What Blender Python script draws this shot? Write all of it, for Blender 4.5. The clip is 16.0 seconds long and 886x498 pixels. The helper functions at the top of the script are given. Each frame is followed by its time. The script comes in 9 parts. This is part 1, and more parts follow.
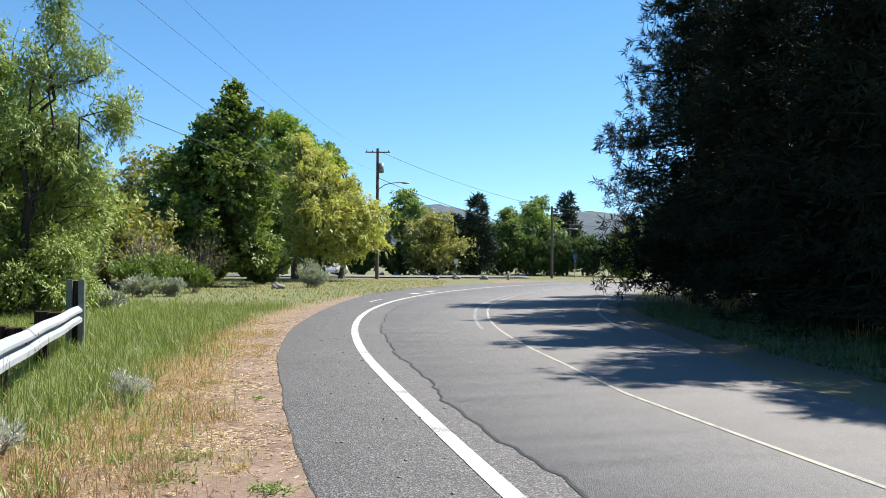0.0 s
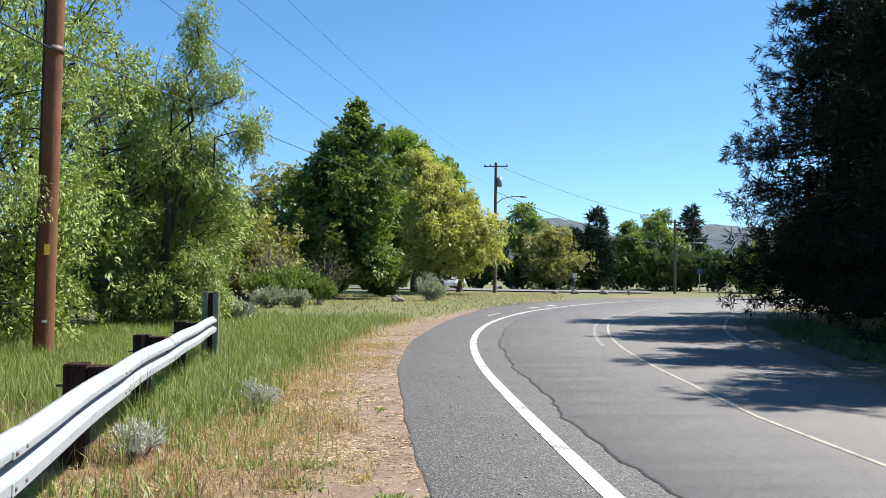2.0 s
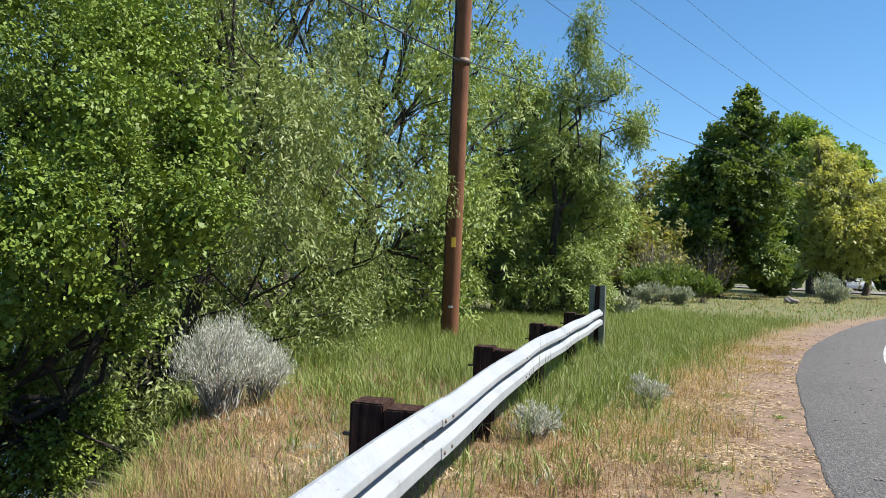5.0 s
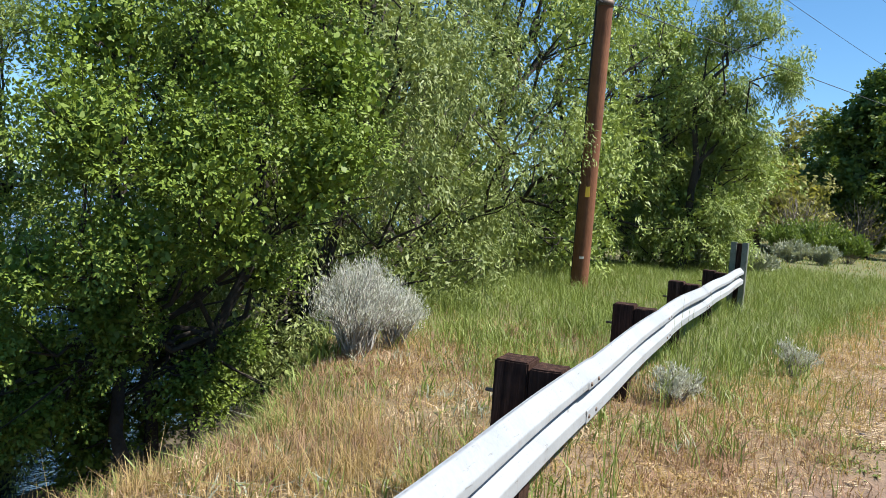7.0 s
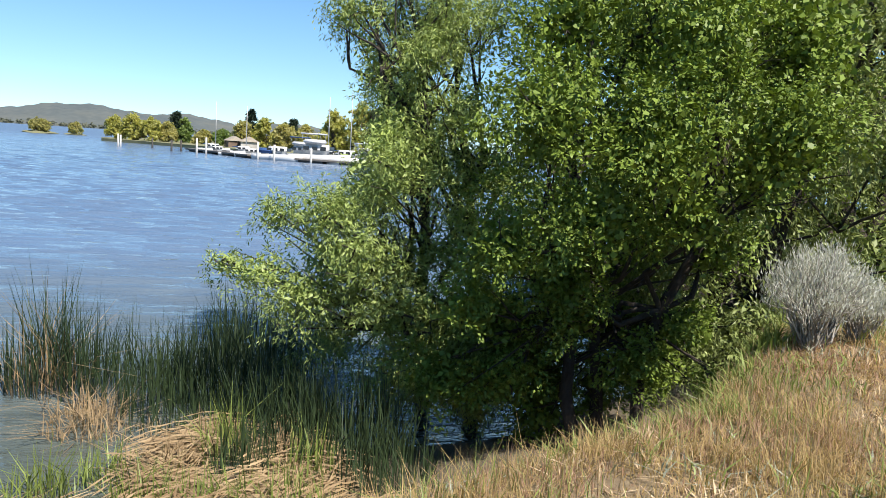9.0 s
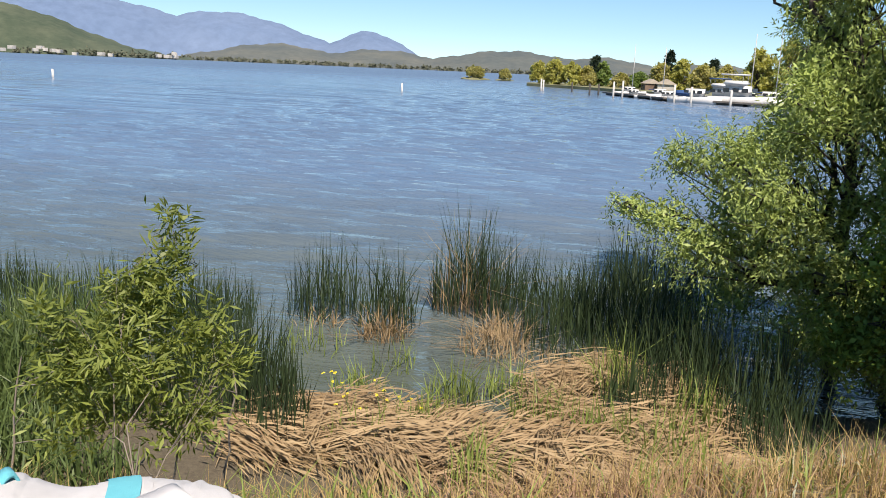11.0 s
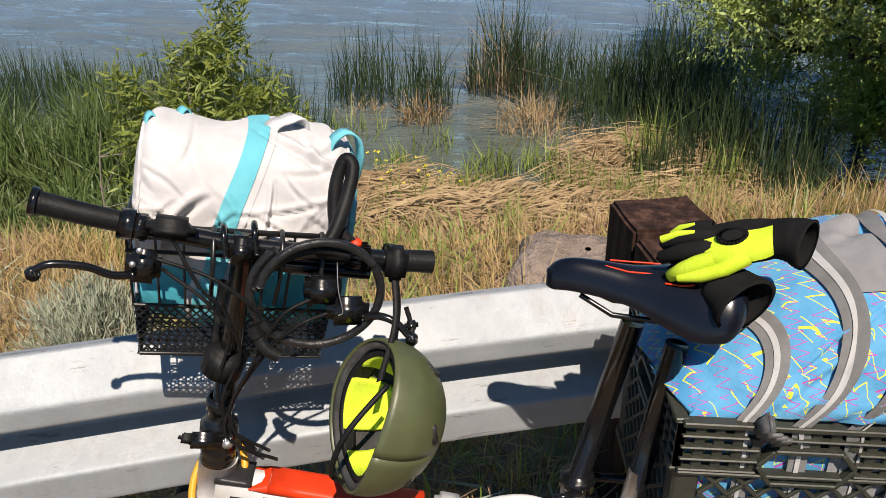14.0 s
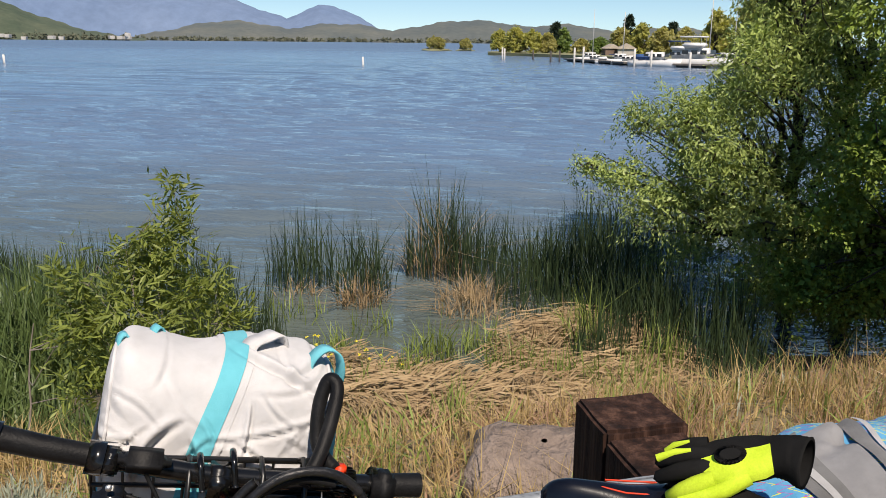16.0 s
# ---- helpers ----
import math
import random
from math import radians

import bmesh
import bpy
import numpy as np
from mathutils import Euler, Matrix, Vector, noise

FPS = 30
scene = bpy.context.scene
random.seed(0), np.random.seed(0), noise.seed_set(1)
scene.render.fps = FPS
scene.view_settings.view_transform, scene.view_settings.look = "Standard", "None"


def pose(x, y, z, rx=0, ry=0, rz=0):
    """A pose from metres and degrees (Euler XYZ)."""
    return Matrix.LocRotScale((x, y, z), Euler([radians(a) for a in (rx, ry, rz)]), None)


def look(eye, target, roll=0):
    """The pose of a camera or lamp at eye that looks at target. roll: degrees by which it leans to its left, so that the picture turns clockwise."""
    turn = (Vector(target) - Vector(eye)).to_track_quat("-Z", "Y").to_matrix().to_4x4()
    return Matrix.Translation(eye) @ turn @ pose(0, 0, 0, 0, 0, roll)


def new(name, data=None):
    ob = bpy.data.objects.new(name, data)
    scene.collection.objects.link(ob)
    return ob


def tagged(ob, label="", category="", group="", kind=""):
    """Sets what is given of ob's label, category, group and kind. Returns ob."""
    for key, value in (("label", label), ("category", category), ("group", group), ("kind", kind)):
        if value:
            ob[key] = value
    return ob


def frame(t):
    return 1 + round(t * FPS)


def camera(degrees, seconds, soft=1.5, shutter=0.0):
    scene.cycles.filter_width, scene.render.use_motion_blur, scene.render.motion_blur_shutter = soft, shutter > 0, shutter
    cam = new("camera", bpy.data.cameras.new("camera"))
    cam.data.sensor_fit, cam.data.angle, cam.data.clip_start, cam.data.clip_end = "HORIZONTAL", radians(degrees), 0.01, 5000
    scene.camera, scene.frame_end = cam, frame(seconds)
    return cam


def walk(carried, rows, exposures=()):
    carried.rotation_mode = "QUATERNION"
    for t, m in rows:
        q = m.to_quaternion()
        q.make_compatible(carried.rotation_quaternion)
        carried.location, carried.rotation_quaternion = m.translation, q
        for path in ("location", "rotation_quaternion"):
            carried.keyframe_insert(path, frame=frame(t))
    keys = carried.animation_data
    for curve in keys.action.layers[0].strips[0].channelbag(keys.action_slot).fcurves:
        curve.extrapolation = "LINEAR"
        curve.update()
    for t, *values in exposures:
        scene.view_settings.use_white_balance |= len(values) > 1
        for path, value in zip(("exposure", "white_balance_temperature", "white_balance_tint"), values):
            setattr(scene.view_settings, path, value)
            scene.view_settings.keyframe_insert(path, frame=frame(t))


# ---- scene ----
cam = camera(57.22, 16.0, soft=0.7)

# camera path
PATH = [
    (0, -0.076, 0.039, 1.587, -0.00, 1.04, -0.31),
    (0.5, -0.092, 0.031, 1.594, 2.30, 1.22, -0.40),
    (1, -0.102, 0.019, 1.598, 4.77, 1.40, -0.48),
    (1.5, -0.108, 0.001, 1.604, 6.75, 1.69, -0.60),
    (2, -0.104, 0.018, 1.603, 8.27, 1.93, -0.71),
    (2.5, -0.111, 0.019, 1.595, 9.38, 2.21, -0.78),
    (3, -0.132, 0.019, 1.597, 11.34, 2.37, -0.97),
    (3.5, -0.161, 0.005, 1.597, 18.05, 2.34, -1.25),
    (4, -0.178, -0.024, 1.600, 24.13, 2.46, -1.45),
    (4.5, -0.191, -0.047, 1.591, 30.05, 2.04, -1.65),
    (4.7, -0.198, -0.052, 1.589, 32.21, 1.68, -1.83),
    (6.8, -0.397, -0.021, 1.624, 41.82, -3.02, -4.21),
    (7, -0.412, -0.024, 1.630, 43.36, -3.44, -4.26),
    (7.5, -0.441, -0.040, 1.625, 48.03, -4.38, -4.35),
    (8, -0.461, -0.073, 1.617, 54.50, -5.18, -4.47),
    (8.5, -0.471, -0.120, 1.617, 64.07, -6.22, -4.07),
    (9, -0.480, -0.180, 1.618, 73.27, -7.00, -3.60),
    (9.5, -0.481, -0.215, 1.617, 81.15, -7.65, -2.62),
    (10, -0.457, -0.191, 1.625, 89.11, -7.86, -1.72),
    (10.2, -0.439, -0.161, 1.632, 92.27, -7.95, -1.26),
    (12.3, -0.153, -0.007, 1.592, 110.41, -17.92, -1.76),
    (12.5, -0.087, 0.021, 1.582, 110.41, -17.62, -0.86),
    (13, -0.002, 0.018, 1.588, 109.80, -18.69, -0.81),
    (13.5, 0.045, 0.005, 1.586, 106.11, -23.11, 0.55),
    (14, 0.040, 0.005, 1.584, 103.66, -26.78, 0.28),
    (14.5, 0.029, 0.007, 1.580, 102.18, -29.08, 0.23),
    (15, 0.030, -0.007, 1.602, 100.84, -24.30, 0.29),
    (15.5, 0.030, -0.043, 1.620, 100.06, -18.15, -0.04),
    (16, 0.019, -0.074, 1.629, 98.99, -14.30, -0.52),
]
EXPOSURES = [(0.0, 1.12, 6450, 9), (2.5, 1.06, 6450, 10), (4.0, 0.94, 6500, 10), (7.0, 1.04, 6500, 10), (7.6, 1.08, 6500, 10), (8.6, 0.95, 6600, 11), (10.0, 0.92, 7000, 14), (12.4, 0.48, 7350, 15), (13.2, 0.48, 7350, 15), (14.1, 0.62, 7350, 15), (15.3, 0.64, 7350, 15), (16.0, 0.44, 7300, 15)]
walk(cam, [(t, pose(x, y, z, 90 + p, r, yw)) for t, x, y, z, yw, p, r in PATH], EXPOSURES)

# ---- light ----
SUN_EL, SUN_AZ = 54.0, -65.0      # elevation; yaw of the direction towards the sun (0 = +Y, positive to the left)
world = bpy.data.worlds.new("sky")
scene.world = world
world.use_nodes = True
wn = world.node_tree
sky = wn.nodes.new("ShaderNodeTexSky")
sky.sky_type, sky.sun_disc = 'NISHITA', False
sky.sun_elevation, sky.sun_rotation = radians(SUN_EL), radians(-SUN_AZ)
sky.air_density, sky.dust_density, sky.ozone_density, sky.altitude = 1.05, 0.0, 3.2, 1300.0
tc, up_ = wn.nodes.new("ShaderNodeTexCoord"), wn.nodes.new("ShaderNodeVectorMath")
up_.operation = 'ADD'
up_.inputs[1].default_value = (0, 0, 0.05)         # clear air down to the horizon
wn.links.new(tc.outputs["Generated"], up_.inputs[0])
wn.links.new(up_.outputs[0], sky.inputs[0])
hs = wn.nodes.new("ShaderNodeHueSaturation")
hs.inputs["Hue"].default_value, hs.inputs["Saturation"].default_value = 0.494, 1.17
wn.links.new(sky.outputs[0], hs.inputs["Color"])
wn.links.new(hs.outputs[0], wn.nodes["Background"].inputs[0])
wn.nodes["Background"].inputs[1].default_value = 0.095
sun = new("sun", bpy.data.lights.new("sun", 'SUN'))
sun.data.energy, sun.data.angle, sun.data.color = 4.8, radians(0.5), (1.0, 0.95, 0.87)
sd = Vector((-math.sin(radians(SUN_AZ)) * math.cos(radians(SUN_EL)), math.cos(radians(SUN_AZ)) * math.cos(radians(SUN_EL)), math.sin(radians(SUN_EL))))
sun.matrix_world = look(sd * 50, (0, 0, 0))

# ---- materials ----
def material(name):
    m = bpy.data.materials.new(name)
    m.use_nodes = True
    return m, m.node_tree.nodes, m.node_tree.links, m.node_tree.nodes["Principled BSDF"]


def ramp(nodes, links, fac, stops):
    r = nodes.new("ShaderNodeValToRGB")
    while len(r.color_ramp.elements) < len(stops):
        r.color_ramp.elements.new(0.5)
    for e, (p, c) in zip(r.color_ramp.elements, stops):
        e.position, e.color = p, (*c, 1)
    links.new(fac, r.inputs[0])
    return r.outputs[0]


def noise_tex(nodes, links, scale, detail=6, rough=0.6, stretch=None, coord="Object"):
    n = nodes.new("ShaderNodeTexNoise")
    n.inputs["Scale"].default_value, n.inputs["Detail"].default_value, n.inputs["Roughness"].default_value = scale, detail, rough
    tc = nodes.new("ShaderNodeTexCoord")
    if stretch:
        mp = nodes.new("ShaderNodeMapping")
        mp.inputs["Scale"].default_value = stretch
        links.new(tc.outputs[coord], mp.inputs[0])
        links.new(mp.outputs[0], n.inputs[0])
    else:
        links.new(tc.outputs[coord], n.inputs[0])
    return n.outputs[0]


def mix(nodes, links, fac, a, b, mode="MIX"):
    x = nodes.new("ShaderNodeMix")
    x.data_type, x.blend_type = "RGBA", mode
    for sock, v in ((x.inputs[0], fac), (x.inputs[6], a), (x.inputs[7], b)):
        if isinstance(v, (int, float)):
            sock.default_value = v
        elif isinstance(v, tuple):
            sock.default_value = (*v, 1)
        else:
            links.new(v, sock)
    return x.outputs[2]


def bump(nodes, links, height, strength, dist, bsdf):
    b = nodes.new("ShaderNodeBump")
    b.inputs["Strength"].default_value, b.inputs["Distance"].default_value = strength, dist
    links.new(height, b.inputs["Height"])
    links.new(b.outputs[0], bsdf.inputs["Normal"])
    return b


def plain(name, a, b, scale=8.0, rough=0.7, metal=0.0, relief=0.2, dist=0.005, fine=None, coord="Object"):
    """A surface of two colours mixed by a coarse and a fine noise."""
    m, n, l, p = material(name)
    big = noise_tex(n, l, scale, coord=coord)
    small = noise_tex(n, l, fine or scale * 9, coord=coord)
    c1 = ramp(n, l, big, [(0.35, a), (0.68, b)])
    c = mix(n, l, 0.25, c1, ramp(n, l, small, [(0.3, tuple(x * 0.55 for x in a)), (0.7, tuple(min(1, x * 1.25) for x in b))]))
    l.new(c, p.inputs["Base Color"])
    p.inputs["Roughness"].default_value, p.inputs["Metallic"].default_value = rough, metal
    if relief:
        bump(n, l, small, relief, dist, p)
    return m


def leaf_material(name, dark, light, trans=0.35, rough=0.5, spec=0.4):
    m, n, l, p = material(name)
    p.inputs["Specular IOR Level"].default_value = spec
    g = n.new("ShaderNodeNewGeometry")
    big = noise_tex(n, l, 0.9, 3)
    c1 = ramp(n, l, g.outputs["Random Per Island"], [(0.0, tuple(a * 0.75 + b * 0.25 for a, b in zip(dark, light))), (1.0, tuple(a * 0.15 + b * 0.85 for a, b in zip(dark, light)))])
    c = mix(n, l, 0.35, c1, ramp(n, l, big, [(0.3, dark), (0.7, light)]))
    l.new(c, p.inputs["Base Color"])
    p.inputs["Roughness"].default_value = rough
    t = n.new("ShaderNodeBsdfTranslucent")
    l.new(mix(n, l, 1.0, c, (1.0, 1.0, 0.55), "MULTIPLY"), t.inputs[0])
    s = n.new("ShaderNodeMixShader")
    s.inputs[0].default_value = trans
    l.new(p.outputs[0], s.inputs[1])
    l.new(t.outputs[0], s.inputs[2])
    l.new(s.outputs[0], n["Material Output"].inputs[0])
    return m


M_WILLOW = leaf_material("willow_leaf", (0.05, 0.08, 0.021), (0.36, 0.43, 0.15), 0.26, 0.5, 0.35)
M_SHOREWILLOW = leaf_material("shore_willow_leaf", (0.06, 0.10, 0.022), (0.44, 0.54, 0.16), 0.25, 0.5, 0.35)
M_BROAD = leaf_material("broad_leaf", (0.028, 0.058, 0.009), (0.27, 0.37, 0.06), 0.17, 0.5, 0.25)
M_COTTON = leaf_material("cottonwood_leaf", (0.036, 0.065, 0.014), (0.24, 0.32, 0.07), 0.36)
M_POPLAR = leaf_material("poplar_leaf", (0.12, 0.20, 0.034), (0.34, 0.45, 0.085), 0.5)
M_YELLOW = leaf_material("yellow_willow_leaf", (0.29, 0.30, 0.07), (0.58, 0.58, 0.19), 0.5)
M_MARINA = leaf_material("olive_brown_leaf", (0.25, 0.24, 0.085), (0.52, 0.48, 0.18), 0.5)
M_PALEYELLOW = leaf_material("pale_yellow_leaf", (0.26, 0.27, 0.07), (0.55, 0.53, 0.16), 0.5)
M_OLIVE = leaf_material("olive_leaf", (0.10, 0.11, 0.033), (0.45, 0.43, 0.14), 0.42)
M_FARGREEN = leaf_material("far_leaf", (0.075, 0.125, 0.034), (0.27, 0.37, 0.10), 0.45)
# pine needles coloured near black, with the backlit trees' shade put in
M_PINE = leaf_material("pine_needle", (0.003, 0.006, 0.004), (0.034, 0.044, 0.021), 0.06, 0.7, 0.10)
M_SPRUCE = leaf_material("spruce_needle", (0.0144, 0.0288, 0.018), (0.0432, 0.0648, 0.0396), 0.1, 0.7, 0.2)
M_SAGE = leaf_material("sage_leaf", (0.20, 0.225, 0.165), (0.46, 0.49, 0.39), 0.25, 0.8)
M_RABBIT = leaf_material("rabbitbrush_leaf", (0.36, 0.375, 0.34), (0.66, 0.67, 0.62), 0.25, 0.8)
M_SHRUB = leaf_material("shrub_leaf", (0.0648, 0.108, 0.0216), (0.23, 0.317, 0.072))
M_REED = leaf_material("reed_blade", (0.0115, 0.0259, 0.0108), (0.0504, 0.0792, 0.0324), 0.2)
M_HERB = leaf_material("dark_herb_leaf", (0.0324, 0.0612, 0.018), (0.144, 0.202, 0.0648), 0.28)
M_SAPLING = leaf_material("sapling_leaf", (0.045, 0.075, 0.015), (0.33, 0.39, 0.09), 0.4)
M_GREENGRASS = leaf_material("green_grass", (0.085, 0.13, 0.025), (0.30, 0.37, 0.095), 0.28)
M_DRYGRASS = leaf_material("dry_grass", (0.30, 0.20, 0.078), (0.56, 0.42, 0.205), 0.35, 0.7)
M_RUST = leaf_material("rusty_grass", (0.23, 0.13, 0.0792), (0.446, 0.295, 0.202), 0.3, 0.8)
M_LITTER = leaf_material("pale_straw", (0.36, 0.26, 0.15), (0.68, 0.54, 0.36), 0.1, 0.75)
M_STRAW = leaf_material("dead_reed", (0.144, 0.0828, 0.036), (0.461, 0.346, 0.202), 0.2, 0.7)
M_BARK = plain("bark", (0.0504, 0.036, 0.0252), (0.115, 0.0864, 0.0648), 3, 0.95, 0, 0.8, 0.03, 25)
M_DARKBARK = plain("dark_bark", (0.0216, 0.0173, 0.0144), (0.0576, 0.0468, 0.036), 3, 0.95, 0, 0.8, 0.03, 25)
M_TWIG = plain("grey_twig", (0.144, 0.122, 0.101), (0.259, 0.223, 0.187), 6, 0.95)

# ---- mesh helpers ----
rng = np.random.default_rng(7)


def mesh_np(name, verts, faces, mat):
    """A mesh from arrays: verts (n, 3), faces (m, k)."""
    me = bpy.data.meshes.new(name)
    verts, faces = np.asarray(verts, np.float32), np.asarray(faces, np.int32)
    k = faces.shape[1]
    me.vertices.add(len(verts))
    me.vertices.foreach_set("co", verts.ravel())
    me.loops.add(faces.size)
    me.loops.foreach_set("vertex_index", faces.ravel())
    me.polygons.add(len(faces))
    me.polygons.foreach_set("loop_start", np.arange(0, faces.size, k, dtype=np.int32))
    me.update(calc_edges=True)
    me.materials.append(mat)
    return me


def smooth(me):
    me.polygons.foreach_set("use_smooth", np.ones(len(me.polygons), bool))
    return me


def tube_arrays(paths, sides=6):
    """Tapered tubes: paths is a list of (points (k, 3), radii (k,)). Gives verts and quads."""
    vs, fs, base = [], [], 0
    ang = np.arange(sides) / sides * 2 * np.pi
    for pts, rad in paths:
        pts, rad = np.asarray(pts, float), np.asarray(rad, float)
        k = len(pts)
        tan = np.gradient(pts, axis=0)
        tan /= np.linalg.norm(tan, axis=1, keepdims=True) + 1e-9
        ref = np.where(np.abs(tan[:, 2:3]) > 0.9, np.array([[1.0, 0, 0]]), np.array([[0, 0, 1.0]]))
        a = np.cross(tan, ref)
        a /= np.linalg.norm(a, axis=1, keepdims=True) + 1e-9
        b = np.cross(tan, a)
        ring = pts[:, None] + rad[:, None, None] * (np.cos(ang)[None, :, None] * a[:, None] + np.sin(ang)[None, :, None] * b[:, None])
        vs.append(ring.reshape(-1, 3))
        i, j = np.meshgrid(np.arange(k - 1), np.arange(sides), indexing="ij")
        j2 = (j + 1) % sides
        fs.append(np.stack([i * sides + j, i * sides + j2, (i + 1) * sides + j2, (i + 1) * sides + j], -1).reshape(-1, 4) + base)
        base += k * sides
    return np.concatenate(vs), np.concatenate(fs)


def unit(v):
    return v / (np.linalg.norm(v, axis=-1, keepdims=True) + 1e-9)


def leaf_arrays(p, d, length, width, tilt=1.1, face=None):
    """A bent diamond leaf at each p along d, its face turned more or less to the sky's light, or to face."""
    n = len(p)
    side = unit(np.cross(d, (np.array([0.45, 0.25, 0.85]) if face is None else face) + rng.normal(size=(n, 3)) * tilt))
    up = np.cross(side, d)
    L = (length * rng.uniform(0.7, 1.3, n))[:, None]
    w = (width * rng.uniform(0.7, 1.3, n))[:, None]
    v = np.stack([p, p + d * L * 0.45 + side * w * 0.5 + up * w * 0.15, p + d * L, p + d * L * 0.45 - side * w * 0.5 + up * w * 0.15], 1)
    f = np.arange(4 * n).reshape(n, 4)
    return v.reshape(-1, 3), f


def in_lobes(lobes, count, shell=0.5):
    """Random places in ellipsoids (cx, cy, cz, rx, ry, rz), mostly towards their skins, and the way out there."""
    lobes = np.asarray(lobes, float)
    area = (lobes[:, 3] * lobes[:, 4] * lobes[:, 5]) ** (2 / 3)
    k = rng.choice(len(lobes), count, p=area / area.sum())
    u = unit(rng.normal(size=(count, 3)))
    r = shell + (1 - shell) * rng.uniform(0, 1, count) ** 0.6
    lump = 1 + 0.13 * np.sin(u[:, 0] * 7 + k) + 0.10 * np.sin(u[:, 2] * 9 + u[:, 1] * 6 + 2 * k)
    return lobes[k, :3] + u * lobes[k, 3:] * (r * lump)[:, None], u


def thing(name, label, category, group="", at=(0, 0, 0), kind=""):
    e = new(name)
    e.matrix_world = Matrix.Translation(at)
    return tagged(e, label, category, group, kind)


def part_np(name, verts, faces, mat, parent, label="", flat=True):
    o = new(name, mesh_np(name, verts, faces, mat))
    o.parent = parent
    if not flat:
        smooth(o.data)
    if label:
        tagged(o, label)
    return o


def wobble(a, b, k, amount):
    t = np.linspace(0, 1, k)[:, None]
    w = rng.normal(size=(k, 3)) * amount
    w[0] = w[-1] = 0
    return np.asarray(a) * (1 - t) + np.asarray(b) * t + w


def tree(label, at, trunk_h, trunk_r, lobes, mat, bark, twigs, leaves, leaf, width, droop=0.3, category="tree", group="", spread=0.5, name="tree", stems=1, shell=0.35, inner=0.22, clumps=7, spray=0.0, fan=0.42, per=26, core_leaf=1.5):
    """A tapered trunk with limbs into each lobe of the crown, and leafy twigs. Lobes are in metres from the tree's foot."""
    e = thing(name, label, category, group, at)
    paths = []
    for s in range(stems):
        off = rng.normal(size=3) * (0.18 * stems - 0.18 + 0.02) * np.array([1, 1, 0])
        lean = rng.normal(size=3) * 0.06 * trunk_h * np.array([1, 1, 0]) * (2 if stems > 1 else 1)
        top = np.array([0, 0, trunk_h]) + lean
        pts = wobble(off + np.array([0, 0, -0.25]), top + off, 7, 0.02 * trunk_h)
        r = trunk_r / (stems ** 0.5)
        paths.append((pts, r * np.array([1.35, 1.0, 0.9, 0.82, 0.72, 0.6, 0.42])))
        for i, lb in enumerate(lobes):
            if i % stems != s:
                continue
            c = np.array(lb[:3])
            fork = pts[min(6, max(2, int(6 * min(0.95, c[2] * 0.62 / max(trunk_h, 0.1)))))]
            limb = wobble(fork, c, 6, 0.06 * np.linalg.norm(c - fork))
            paths.append((limb, r * np.linspace(0.5, 0.12, 6)))
            for q in range(5):
                endp = c + unit(rng.normal(size=3)) * np.array(lb[3:]) * 0.8
                paths.append((wobble(limb[rng.integers(2, 6)], endp, 5, 0.05 * max(lb[3:])), r * np.linspace(0.2, 0.03, 5)))
    v, f = tube_arrays(paths, 5 if leaf > 0.29 else 7)
    part_np("trunk", v, f, bark, e, flat=False)
    big = np.asarray(lobes, float)
    sub = []
    for lb in big:
        u = unit(rng.normal(size=(clumps, 3)))
        for q in u:
            rr = lb[3:] * rng.uniform(0.24, 0.46)
            sub.append((*(lb[:3] + q * lb[3:] * rng.uniform(0.45, 0.85)), *rr))
    count = max(12, int(twigs * leaves / per))
    p, out = in_lobes(sub, count, shell)
    size = (spray or leaf * 4.2) * rng.uniform(0.6, 1.45, count)[:, None]
    axis = unit(out * (1 - abs(droop)) + np.array([0, 0, -1.0]) * droop + rng.normal(size=(count, 3)) * 0.38)
    face = unit(np.array([0, 0, 0.75]) + out * 0.7 + rng.normal(size=(count, 3)) * 0.3)
    side = unit(np.cross(face, axis))
    face = np.cross(axis, side)
    t = rng.uniform(0, 1, (count, per)) ** 0.8
    w = rng.uniform(-1, 1, (count, per)) * (1.05 - 0.75 * t)
    ax, sd, fc = (np.repeat(q, per, 0) for q in (axis, side, face))
    t, w, sz = t.reshape(-1, 1), w.reshape(-1, 1), np.repeat(size, per, 0)
    P = np.repeat(p, per, 0) + ax * (t - 0.5) * sz + sd * w * sz * fan + fc * rng.normal(size=(count * per, 1)) * sz * 0.07 - np.array([0, 0, 1.0]) * abs(droop) * sz * 0.5 * t ** 2
    D = unit(ax * 0.75 + sd * np.sign(w) * (0.75 - 0.9 * max(droop, 0)) + np.array([0, 0, -0.9]) * max(droop, 0) + rng.normal(size=P.shape) * spread * 0.7)
    v, f = leaf_arrays(P, D, leaf, width, 0.42, fc)
    n_in = int(len(P) * inner)
    if n_in:
        core = np.asarray(lobes, float) * np.array([1, 1, 1, 0.58, 0.58, 0.62])
        q, o2 = in_lobes(core, n_in, 0.1)
        v2, f2 = leaf_arrays(q, unit(rng.normal(size=(n_in, 3)) + np.array([0, 0, -0.3])), leaf * core_leaf, width * core_leaf * 1.3)
        v, f = np.concatenate([v, v2]), np.concatenate([f, f2 + len(v)])
    part_np("crown", v, f, mat, e)
    return e


